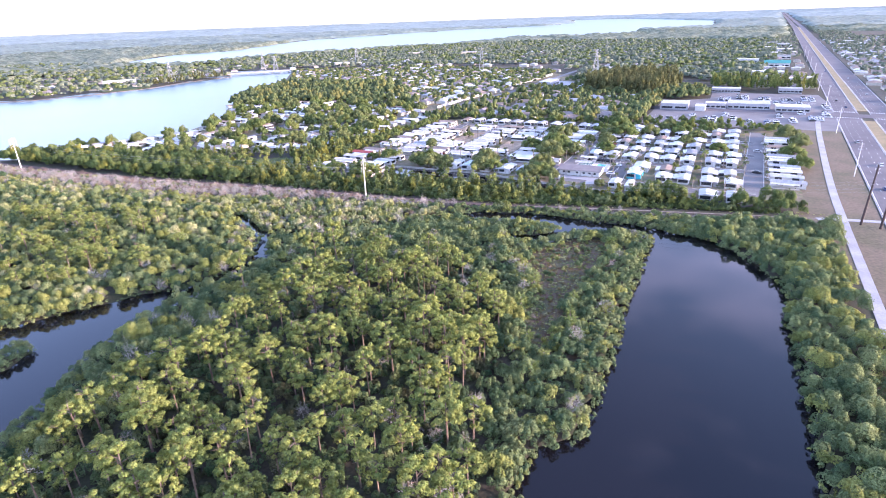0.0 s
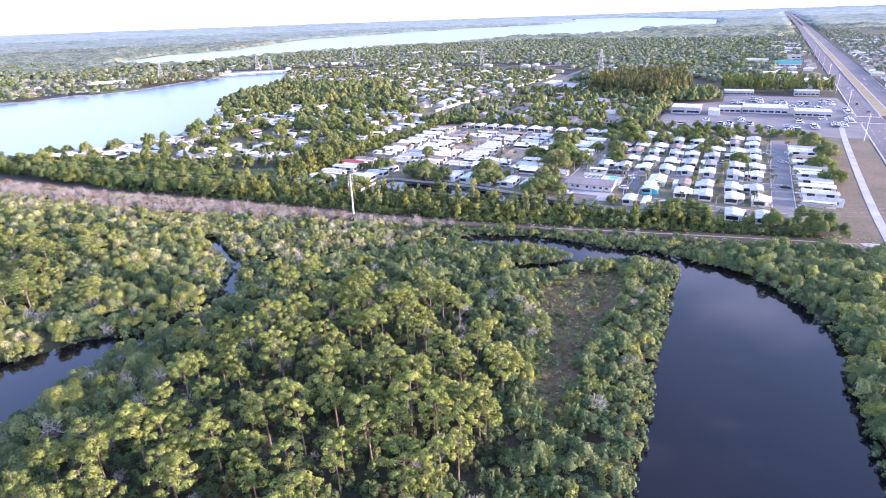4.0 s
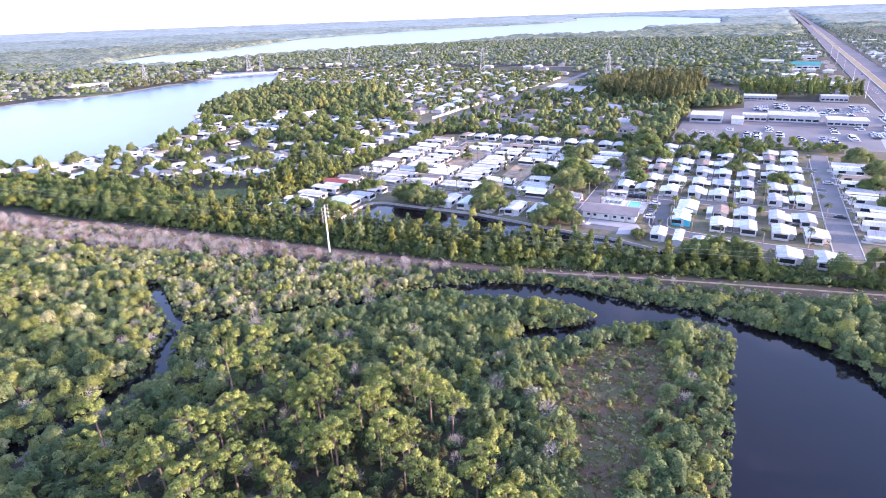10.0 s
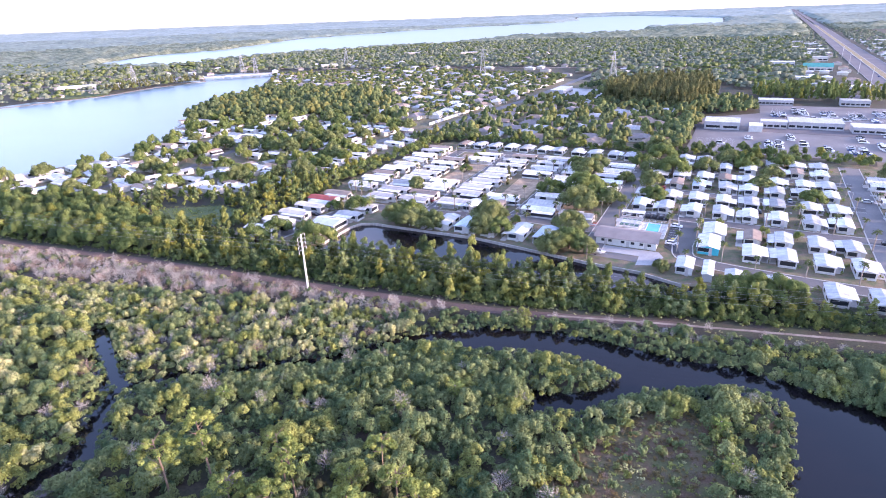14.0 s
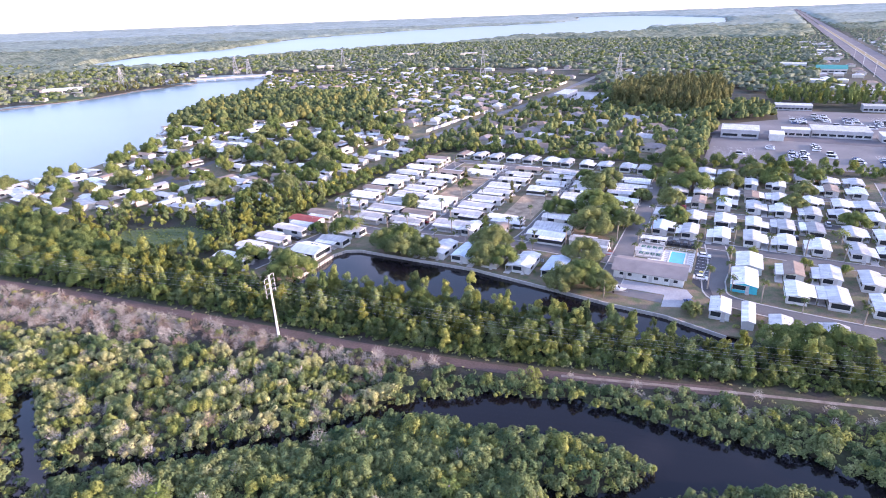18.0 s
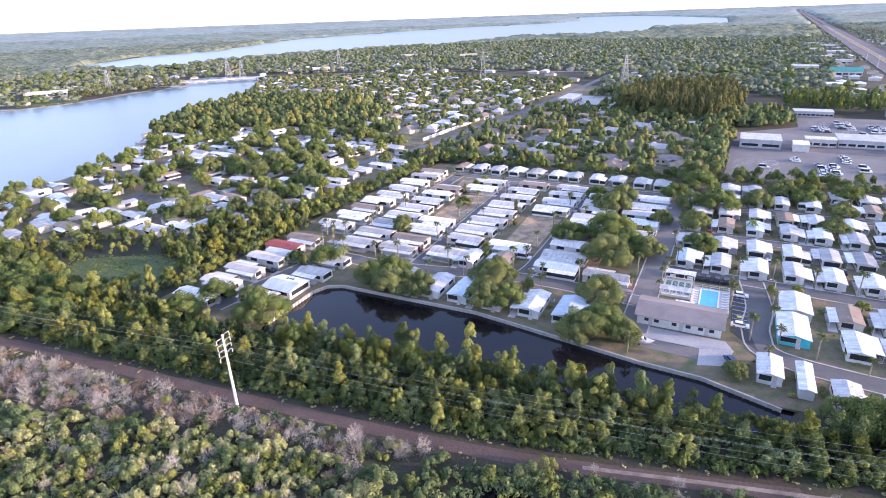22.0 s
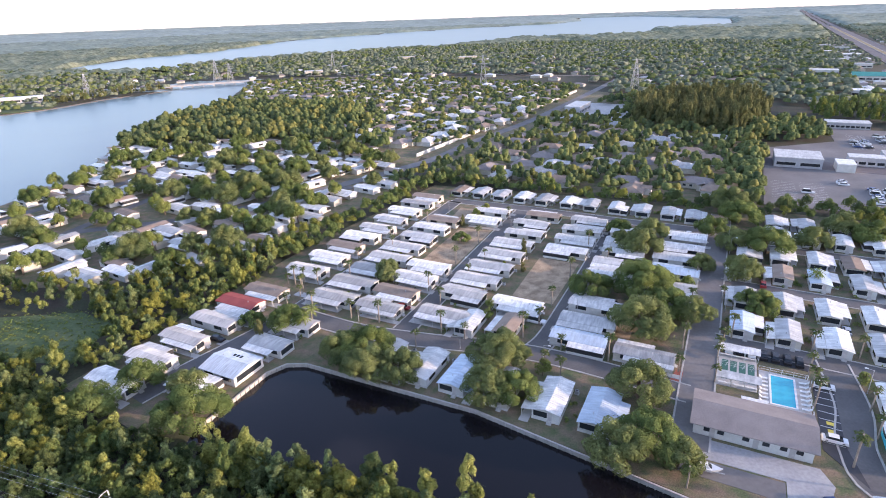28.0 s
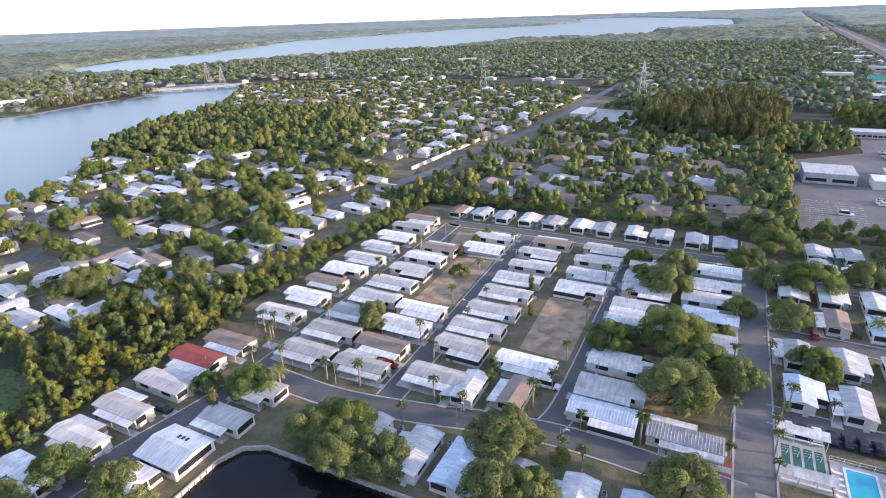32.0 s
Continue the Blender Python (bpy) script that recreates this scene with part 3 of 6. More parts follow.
def gable(L, W, eave, ridge, over, thick=0.12, ribs=0.0):
    """A gabled roof of two slabs, its ridge along x."""
    s = Shape()
    l, w = L / 2 + over, W / 2 + over
    slope = (ridge - eave) / (W / 2)
    drop = slope * over
    for k in (-1, 1):
        a = [(-l, 0, ridge), (l, 0, ridge), (l, k * w, eave - drop), (-l, k * w, eave - drop)]
        if k < 0:
            a = a[::-1]
        s.hexa(a, [(x, y, z + thick) for x, y, z in a])
    if not ribs:
        return s
    n = int(2 * l / ribs)
    xs = [(-l, 0.0)]
    for j in range(n):
        x = -l + (j + 0.5) * 2 * l / n
        xs += [(x - 0.06, 0.0), (x, 0.06), (x + 0.06, 0.0)]
    xs.append((l, 0.0))
    s = Shape()
    low, m = eave - drop, len(xs)
    for y, z in ((-w, low), (0, ridge), (w, low)):
        s.v += [(x, y, z + thick + b) for x, b in xs]
    for y, z in ((-w, low), (0, ridge), (w, low)):
        s.v += [(x, y, z) for x, b in xs]
    for j in range(m - 1):
        for r in (0, 1):
            a = r * m + j
            s.f += [(a, a + 1, a + m + 1, a + m), (a + 4 * m, a + 4 * m + 1, a + 3 * m + 1, a + 3 * m)]
        s.f += [(j + 3 * m, j + 3 * m + 1, j + 1, j), (j + 2 * m, j + 2 * m + 1, j + 5 * m + 1, j + 5 * m)]
    for r in (0, 1):
        for e in (0, m - 1):
            a = r * m + e
            s.f.append((a, a + m, a + 4 * m, a + 3 * m) if e == 0 else (a + m, a, a + 3 * m, a + 4 * m))
    return s


def house_body(L, W, eave, ridge, base=0.0):
    s = Shape()
    l, w = L / 2, W / 2
    s.poly([(-l, -w, base), (l, -w, base), (l, -w, eave), (-l, -w, eave)])
    s.poly([(l, w, base), (-l, w, base), (-l, w, eave), (l, w, eave)])
    s.poly([(l, -w, base), (l, w, base), (l, w, eave), (l, 0, ridge), (l, -w, eave)])
    s.poly([(-l, w, base), (-l, -w, base), (-l, -w, eave), (-l, 0, ridge), (-l, w, eave)])
    s.poly([(-l, -w, base), (-l, w, base), (l, w, base), (l, -w, base)])
    return s


def window(parent, x, y, z, wx, wz, face, panes=False):
    """A framed window on the wall whose outward normal is face (x or y, with sign)."""
    s = Shape()
    for g, m in ((0.1, 0.03), (0.0, 0.05)):
        a, b = wx / 2 + g, wz / 2 + g
        if face[0]:
            e = face[0] * m
            s.box(min(x, x + e), max(x, x + e), y - a, y + a, z - b, z + b)
        else:
            e = face[1] * m
            s.box(x - a, x + a, min(y, y + e), max(y, y + e), z - b, z + b)
    if panes:
        fr, gl = Shape(), Shape()
        fr.v, fr.f = s.v[:8], s.f[:6]
        gl.v, gl.f = s.v[8:], [tuple(i - 8 for i in f) for f in s.f[6:]]
        part("pane", gl, M_GLASS, part("window", fr, M_WALLW, parent), "dark glass pane")
        return
    me = s.mesh("window", M_WALLW)
    me.materials.append(M_GLASS)
    for f in me.polygons[6:]:
        f.material_index = 1
    part("window", me, None, parent)


def mobile_home(label, L, W, roof, wall, carport=0, porch=0, depth=3.2, detail=2, trim=None, skylights=False):
    """A single-storey home, its ridge along x and its street end at -x; carport: +1 or -1 for the side that has it."""
    h = thing("mobile_home", label, "mobile home", "homes of the park")
    eave, ridge = 2.45, 2.45 + W * 0.11
    part("wall", house_body(L, W, eave, ridge), wall, h)
    part("roof", gable(L, W, eave, ridge, 0.3, 0.12, 0.62 if roof in (M_WHITE, M_GREY, M_BLUE) and detail > 1 else 0), roof, h)
    if detail:
        # windows widened into dark bands, standing in for shaded porch and carport openings
        for x in ((-0.25, 0.27) if detail > 1 else (0.1,)):
            for k in (-1, 1):
                window(h, x * L, k * W / 2, 1.7, 3.0, 1.2, (0, k), detail > 1)
        if detail > 1:
            window(h, -L / 2, W * 0.19, 1.66, W * 0.5, 1.4, (-1, 0), True)
            window(h, L / 2, 0, 1.6, W * 0.84, 1.5, (1, 0))
    if detail > 1:
        part("skirting", Shape().box(-L / 2 - 0.04, L / 2 + 0.04, -W / 2 - 0.04, W / 2 + 0.04, 0, 0.55), trim or M_WALLW, h)
        part("door", Shape().box(-L / 2 - 0.06, -L / 2, -1.4, -0.5, 0.5, 2.5), M_DOOR, h)
        st = Shape()
        for k in range(3):
            st.box(-L / 2 - 0.95 + 0.3 * k, -L / 2 - 0.05, -1.5, -0.4, 0.17 * k, 0.17 * (k + 1))
        part("step", st, M_CONC, h)
        for x in (-0.28,):
            part("vent_pipe", Shape().tube((x * L, 0.7, ridge - 0.1), (x * L, 0.7, ridge + 0.45), 0.1, 0.1), M_STEEL, h)
    if skylights:
        for x in (-0.8, 0.3, 1.4):
            sk = Shape()
            z = ridge - (ridge - eave) * 0.45
            part("skylight", sk.box(x - 0.25, x + 0.25, W * 0.17, W * 0.27, z, z + 0.28), M_GLASS, h, "small dark skylight")
    if carport:
        y0, y1 = carport * (W / 2 + 0.34), carport * (W / 2 + depth)
        l0, l1 = -L / 2 - 0.3, L * 0.32
        q = [(l0, y0), (l1, y0), (l1, y1), (l0, y1)] if carport > 0 else [(l0, y1), (l1, y1), (l1, y0), (l0, y0)]
        zz = {y0: eave - 0.12, y1: eave - 0.42}
        part("carport_roof", Shape().hexa([(x, y, zz[y]) for x, y in q], [(x, y, zz[y] + 0.1) for x, y in q]), M_WHITE if roof is not M_BLUE else M_BLUE, h, "white metal carport roof")
        if detail > 1:
            for x in (l0 + 0.2, (l0 + l1) / 2, l1 - 0.2):
                part("post", Shape().box(x - 0.06, x + 0.06, y1 - carport * 0.2 - 0.06, y1 - carport * 0.2 + 0.06, 0, eave - 0.38), M_WALLW, h)
            part("slab", Shape().box(l0 - 1.5, l1, min(y0, y1), max(y0, y1), 0, 0.14), M_CONC, h, "concrete carport slab")
    if porch:
        y0, y1 = porch * (W / 2 + 0.34), porch * (W / 2 + 2.6)
        l0, l1 = -L * 0.15, L / 2 + 0.2
        q = [(l0, y0), (l1, y0), (l1, y1), (l0, y1)] if porch > 0 else [(l0, y1), (l1, y1), (l1, y0), (l0, y0)]
        zz = {y0: eave - 0.1, y1: eave - 0.4}
        part("porch_roof", Shape().hexa([(x, y, zz[y]) for x, y in q], [(x, y, zz[y] + 0.1) for x, y in q]), M_WHITE, h, "white metal porch roof")
        if detail:
            part("screen", Shape().box(l0 + 0.1, l1 - 0.1, min(porch * W / 2, y1 - porch * 0.15), max(porch * W / 2, y1 - porch * 0.15), 0.75, eave - 0.42), M_SCREEN, h, "dark insect screen")
            part("porch_base", Shape().box(l0 + 0.06, l1 - 0.06, min(porch * W / 2, y1 - porch * 0.1), max(porch * W / 2, y1 - porch * 0.1), 0, 0.75), M_WALLW, h)
    return h


KINDS = [
    mobile_home("white mobile home with a white metal roof and carport", 14.2, 5.4, M_WHITE, M_WALLW, 1, 0, 2.7),
    mobile_home("white mobile home with a grey ribbed metal roof", 14.6, 5.3, M_GREY, M_WALLW, -1, 0, 2.8),
    mobile_home("cream mobile home with a tan shingle roof and white carport", 13.6, 5.6, M_TAN, M_WALLC, 1, 0, 2.6),
    mobile_home("pale mobile home with a bluish metal roof and screened porch", 14.0, 5.6, M_BLUE, M_WALLW, 0, -1),
    mobile_home("white mobile home with a bright white roof and screened porch", 14.2, 5.4, M_WHITE, M_WALLC, 0, 1),
    mobile_home("cream mobile home with a grey roof, carport and porch", 13.8, 4.8, M_GREY, M_WALLC, 1, -1, 2.0),
]
RED_HOME = mobile_home("white mobile home with a faded red roof and white carport", 14.0, 6.0, M_RED, M_WALLW, 1, 0, 3.2)
TEAL_HOME = mobile_home("turquoise mobile home with a white metal roof", 13.0, 7.0, M_WHITE, M_TEAL, 0, 0, trim=M_TEAL)
BIG_HOME = mobile_home("large white home with a bluish roof and three skylights", 11.4, 9.6, M_BLUE, M_WALLW, 0, 0, skylights=True)
WIDE_HOME = mobile_home("wide white home with a white metal roof", 12.0, 7.4, M_WHITE, M_WALLW)
SLIM_HOME = mobile_home("white home with a bright gabled metal roof by the canal", 9.0, 5.0, M_WHITE, M_WALLW)
LONG_SHED = mobile_home("long narrow shed with a white metal roof", 11.5, 2.9, M_WHITE, M_WALLW, detail=1)
SHORT = [
    mobile_home("short white mobile home with a white metal roof and carport", 10.6, 5.2, M_WHITE, M_WALLW, 1, 0, 2.5),
    mobile_home("short white mobile home with a grey metal roof", 10.8, 5.2, M_GREY, M_WALLW, -1, 0, 2.5),
    mobile_home("short cream mobile home with a tan roof and white carport", 10.4, 5.2, M_TAN, M_WALLC, 1, 0, 2.5),
    mobile_home("short pale mobile home with a bluish metal roof", 10.6, 5.4, M_BLUE, M_WALLW, 0, -1),
    mobile_home("short white mobile home with a white roof and screened porch", 10.4, 5.2, M_WHITE, M_WALLC, 0, 1),
    mobile_home("short cream mobile home with a grey roof and carport", 10.8, 5.4, M_GREY, M_WALLC, 1, 0, 2.4)]
FRONT = [
    mobile_home("white canal home with a bright white metal roof", 12.4, 6.0, M_WHITE, M_WALLW, 1, 0, 2.4),
    mobile_home("canal home with a grey metal roof and white side roof", 12.2, 5.6, M_GREY, M_WALLW, -1, 0, 2.4),
    KINDS[2],
    mobile_home("white canal home with a bluish metal roof", 12.6, 6.4, M_BLUE, M_WALLW, -1, 0, 2.4),
    mobile_home("canal home with a white roof and dark screened porch", 12.0, 5.6, M_WHITE, M_WALLC, 0, 1)]
used = {}


def put_home(proto, x, y, turn, r=8.5, sz=1.0):
    m = Matrix.Translation((x, y, 0.06)) @ Matrix.Rotation(turn, 4, "Z")
    if proto not in used:
        used[proto] = proto
        proto.matrix_basis = m
        ob = proto
    else:
        ob = copy_thing(proto, m)
    if sz != 1:
        ob.scale = (sz, sz, 1)
    TAKEN.append((x, y, r))
    return ob


ALONG = -PARK            # ridge across the streets (along p)
ACROSS = -PARK + math.pi / 2  # ridge along the streets (along q)


def home_row(p, qs, flip, order, across=False, jig=0.5, kinds=None):
    """Homes at a fixed p (or, across, at a fixed q) in the order of kinds given."""
    for k, q in enumerate(qs):
        kind = (kinds or KINDS)[order[k % len(order)]]
        dp, dq = rng.uniform(-jig, jig, 2)
        x, y = at(q + dp, p + dq) if across else at(p + dp, q + dq)
        put_home(kind, x, y, (ACROSS if across else ALONG) + (math.pi if flip else 0) + radians(rng.uniform(-1, 1)))


home_row(-88.5, [-57, -46, -36, -25], True, [0, 5, 5, 1])
put_home(RED_HOME, *at(-90, -14), ALONG + math.pi)
home_row(-88, [-4.5], True, [2])
home_row(-86.5, [13, 25, 36, 47, 57, 68, 80, 92, 102], True, [0, 0, 2, 4, 0, 5, 0, 1, 2])
put_home(BIG_HOME, *at(-67, -40), ALONG)
home_row(-69.5, [-51], False, [4], kinds=SHORT)
home_row(-65, [-28, -17.5], False, [1, 1], kinds=SHORT)
home_row(-65.5, [1, 12, 22, 33, 44, 55, 65, 75], False, [1, 1, 1, 1, 1, 5, 0, 2])
home_row(-49.5, [0, 11, 22, 31.5], True, [5, 2, 0, 0])
home_row(-50, [82, 92], True, [0, 1])
home_row(-29.5, [4.5, 18, 28.5, 39.5, 51, 62, 73, 84], False, [1, 5, 1, 1, 1, 1, 4, 5])
home_row(-28, [95.5], False, [2])
home_row(3.0, [-20.5], False, [0], True, 0.5, SHORT)
home_row(-12.5, [17.5], True, [0])
home_row(-9.5, [63, 73.5, 85, 95.5], True, [4, 0, 1, 5])
home_row(8.5, [6, 16, 25.5, 47, 57.5, 68, 78, 88], False, [3, 1, 0, 0, 1, 5, 1, 4])
home_row(24.5, [5.5], True, [5])
home_row(26.5, [35, 46, 58, 69, 80, 92], True, [1, 0, 3, 1, 4, 0])
home_row(5.0, [-10.5], False, [2], True, 0.5, SHORT)
home_row(-20, [-33.5, -22, -12.5, -2, 9, 19.5], False, [1, 0, 3, 4, 0, 3], True, 0.4, FRONT)
home_row(117.5, [-77, -66, -55, -45.5, -35.5, -24, -13.5, -2.5, 8, 18, 28], True, [2, 1, 1, 0, 5, 0, 1, 4, 1, 0, 5], True, 0.5, SHORT)
COLS = [46.5, 57, 67.5, 78, 88.5, 99, 109.5, 120]
home_row(31, COLS, False, [3, 5, 0, 1, 0, 0, 1, 4], True, 0.6, SHORT)
home_row(48, COLS, True, [1, 0, 0, 4, 1, 1, 0, 0], True, 0.6, SHORT)
home_row(69, COLS, False, [0, 2, 3, 1, 0, 5, 4, 0], True, 0.6, SHORT)
home_row(84.5, COLS, True, [4, 0, 0, 2, 1, 0, 0, 1], True, 0.6, SHORT)
home_row(106.5, COLS[1:], False, [1, 0, 0, 4, 1, 2, 0], True, 0.6, SHORT)
home_row(121, COLS[1:], True, [0, 1, 0, 0, 5, 0, 1], True, 0.6, SHORT)
home_row(5.5, COLS[4:], False, [2, 0, 1, 4], True, 0.6, SHORT)
home_row(-11, COLS[4:], True, [0, 1, 0, 0], True, 0.6, SHORT)
home_row(-35, [84, 97, 110, 122], True, [4, 1, 0, 0], True, 0.6, SHORT)
put_home(TEAL_HOME, *at(75.3, -7.2), ACROSS)
put_home(WIDE_HOME, *at(76.6, 7.2), ACROSS)
put_home(SLIM_HOME, *at(69.4, -29.2), ACROSS)
put_home(LONG_SHED, *at(76.4, -30.8), ACROSS)
home_row(144.5, [-4, 7, 18, 29, 42, 54, 66, 78, 92, 104], False, [1, 0, 4, 5, 0, 1, 0, 2, 0, 1])

# small paved spots and drives
plot("paved_patch", [at(31.5, -0.5), at(34, -0.5), at(34.2, 4.5), at(32.5, 4.5)], 0.16, M_BRICKP, "small red paved patch at the street corner", "paving")
for q in (-57, -46, -36, -25, -4.5):
    plot("driveway", [at(-81, q + 3.5), at(-75.5, q + 3.5), at(-75.5, q + 6.3), at(-81, q + 6.3)], 0.075, M_CONC, "pale concrete driveway beside a home", "driveway")

# air conditioners beside homes and lamps along the streets
cooler = thing("air_conditioner", "grey air conditioner box beside a home", "air conditioner", "air conditioners")
part("case", Shape().box(-0.4, 0.4, -0.4, 0.4, 0.08, 0.85), M_STEEL, cooler)
part("fan_grille", Shape().tube((0, 0, 0.85), (0, 0, 0.9), 0.32, 0.32, 10), M_SCREEN, cooler)
part("pad", Shape().box(-0.55, 0.55, -0.55, 0.55, 0, 0.08), M_CONC, cooler)
cool_spots = [(-95.5, q + 3.6) for q in (-57, -46, -36, -25, 13, 25)] + [(-60, q + 3.4) for q in (1, 12, 22, 33)] + [(-22, q + 3.3) for q in (4.5, 28.5, 39.5, 51)] + [(p + 4.2, -14) for p in (-33.5, -22, -12.5, 9)] + [(2.5, q + 3.2) for q in (6, 16, 57)]
for k, (p, q) in enumerate(cool_spots):
    m = Matrix.Translation((*at(p, q), 0.06)) @ Matrix.Rotation(ALONG, 4, "Z")
    if k:
        copy_thing(cooler, m)
    else:
        cooler.matrix_basis = m
lamp = thing("street_lamp", "slender grey street lamp with a short arm", "street lamp", "street lamps of the park")
part("post", Shape().tube((0, 0, -0.3), (0, 0, 6.2), 0.1, 0.06, 8), M_STEEL, lamp)
part("arm", Shape().tube((0, 0, 6.1), (1.3, 0, 6.4), 0.05, 0.04, 6), M_STEEL, lamp)
part("head", Shape().box(1.1, 1.75, -0.14, 0.14, 6.32, 6.48), M_PAINT, lamp)
for k, (p, q) in enumerate([(-52, -6.5), (-19, -8), (-35, 34), (-35.5, 75), (4.5, 20), (4.5, 66), (42, 40), (42, 85), (-69.5, 50), (-69, 88), (71.5, 12), (100, 24), (126, 62), (3, -7)]):
    m = Matrix.Translation((*at(p, q), 0.05)) @ Matrix.Rotation(ALONG + (0 if k % 2 else math.pi), 4, "Z")
    if k:
        copy_thing(lamp, m)
    else:
        lamp.matrix_basis = m

# ---- clubhouse, pool, courts ----
club = thing("clubhouse", "long low clubhouse with a taupe shingle roof", "clubhouse")
club.matrix_basis = Matrix.Translation((*at(48.3, -11.5), 0.05)) @ Matrix.Rotation(ALONG, 4, "Z")
part("wall", house_body(21, 11, 3.0, 4.5), M_WALLW, club)
part("roof", gable(21, 11, 3.0, 4.5, 0.8), M_CLUB, club)
for x in (-8, -5.5, -1, 2.5, 5.5, 8.2):
    window(club, x, -5.5, 1.7, 1.2, 0.9, (0, -1))
for x in (-7.0, 0.8, 7.0):
    part("door", Shape().box(x - 0.5, x + 0.5, -5.56, -5.5, 0.1, 2.15), M_DOOR, club, "grey service door")
for x in (-8, -3, 3, 8):
    window(club, x, 5.5, 1.7, 1.6, 1.1, (0, 1))
part("awning", Shape().hexa([(-2, 5.5, 2.6), (3, 5.5, 2.6), (3, 8, 2.4), (-2, 8, 2.4)], [(-2, 5.5, 2.7), (3, 5.5, 2.7), (3, 8, 2.5), (-2, 8, 2.5)]), M_WHITE, club)
TAKEN += [(*at(p, -11.5), 9) for p in (40, 48, 56)]

plot("pool_deck", [at(50.2, 12.6), at(60.2, 12.4), at(60, -4.5), at(50, -4.5)], 0.14, M_CONC, "pale concrete deck round the pool", "deck")
pool = thing("swimming_pool", "rectangular swimming pool with bright turquoise water", "pool")
pool.matrix_basis = Matrix.Translation((*at(54.9, 5.4), 0.13)) @ Matrix.Rotation(ALONG, 4, "Z")
rim = Shape().box(-2.7, -2.3, -6, 6, 0, 0.14).box(2.3, 2.7, -6, 6, 0, 0.14).box(-2.3, 2.3, -6, -5.6, 0, 0.14).box(-2.3, 2.3, 5.6, 6, 0, 0.14)
part("coping", rim, M_PAINT, pool, "white pool coping")
part("water", Shape().box(-2.3, 2.3, -5.6, 5.6, 0, 0.07), M_POOL, pool, "turquoise pool water")
fence = thing("fence", "low white fence round the pool deck", "fence")
fence.matrix_basis = Matrix.Translation((*at(55.1, 4), 0.1)) @ Matrix.Rotation(ALONG, 4, "Z")
for k in range(8):
    part("post", Shape().box(5.0, 5.08, -8.4 + 2.4 * k, -8.32 + 2.4 * k, 0, 1.2), M_PAINT, fence)
    if k < 5:
        part("post", Shape().box(-5 + 2.4 * k, -4.92 + 2.4 * k, 8.5, 8.58, 0, 1.2), M_PAINT, fence)
for z in (0.5, 1.1):
    part("rail", Shape().box(5.02, 5.06, -8.4, 8.5, z, z + 0.06), M_PAINT, fence)
    part("rail", Shape().box(-5, 5, 8.52, 8.56, z, z + 0.06), M_PAINT, fence)
lounger = thing("sun_lounger", "white plastic sun lounger on the pool deck", "lounger", "loungers by the pool")
part("bed", Shape().box(-0.3, 0.3, -0.9, 0.4, 0.28, 0.36), M_PAINT, lounger)
part("backrest", Shape().hexa([(-0.3, 0.4, 0.28), (0.3, 0.4, 0.28), (0.3, 0.95, 0.7), (-0.3, 0.95, 0.7)], [(-0.3, 0.4, 0.36), (0.3, 0.4, 0.36), (0.3, 0.92, 0.78), (-0.3, 0.92, 0.78)]), M_PAINT, lounger)
for x in (-0.26, 0.2):
    for y in (-0.8, 0.3):
        part("leg", Shape().box(x, x + 0.06, y, y + 0.06, 0, 0.28), M_PAINT, lounger)
spots = [(51.0, 9 - 1.6 * k) for k in range(7)] + [(59.1, 10 - 1.7 * k) for k in range(7)]
for k, (p, q) in enumerate(spots):
    m = Matrix.Translation((*at(p, q), 0.14)) @ Matrix.Rotation(ALONG + (math.pi / 2 if p < 55 else -math.pi / 2), 4, "Z")
    if k:
        copy_thing(lounger, m)
    else:
        lounger.matrix_basis = m

plot("court_base", [at(41.5, 2.6), at(41.5, 17), at(49.8, 16.6), at(49.8, 2.6)], 0.13, M_CONC, "pale concrete base of the shuffleboard courts", "court")
for k in range(4):
    c = thing("shuffleboard_court", "green painted shuffleboard court with white lines", "court", "shuffleboard courts")
    c.matrix_basis = Matrix.Translation((*at(42.9 + 1.9 * k, 9.8), 0.13)) @ Matrix.Rotation(ALONG, 4, "Z")
    part("surface", Shape().box(-0.72, 0.72, -4.2, 4.2, 0, 0.02), M_COURT, c)
    ln = Shape()
    for s in (-1, 1):
        for y in (2.0, 2.9, 3.6):
            ln.box(-0.65, 0.65, s * y - 0.03, s * y + 0.03, 0.02, 0.026)
        ln.hexa([(-0.03, s * 1.2, 0.02), (0.03, s * 1.2, 0.02), (0.6, s * 3.0, 0.02), (0.54, s * 3.0, 0.02)], [(-0.03, s * 1.2, 0.026), (0.03, s * 1.2, 0.026), (0.6, s * 3.0, 0.026), (0.54, s * 3.0, 0.026)])
    part("line", ln, M_PAINT, c, "white court lines")
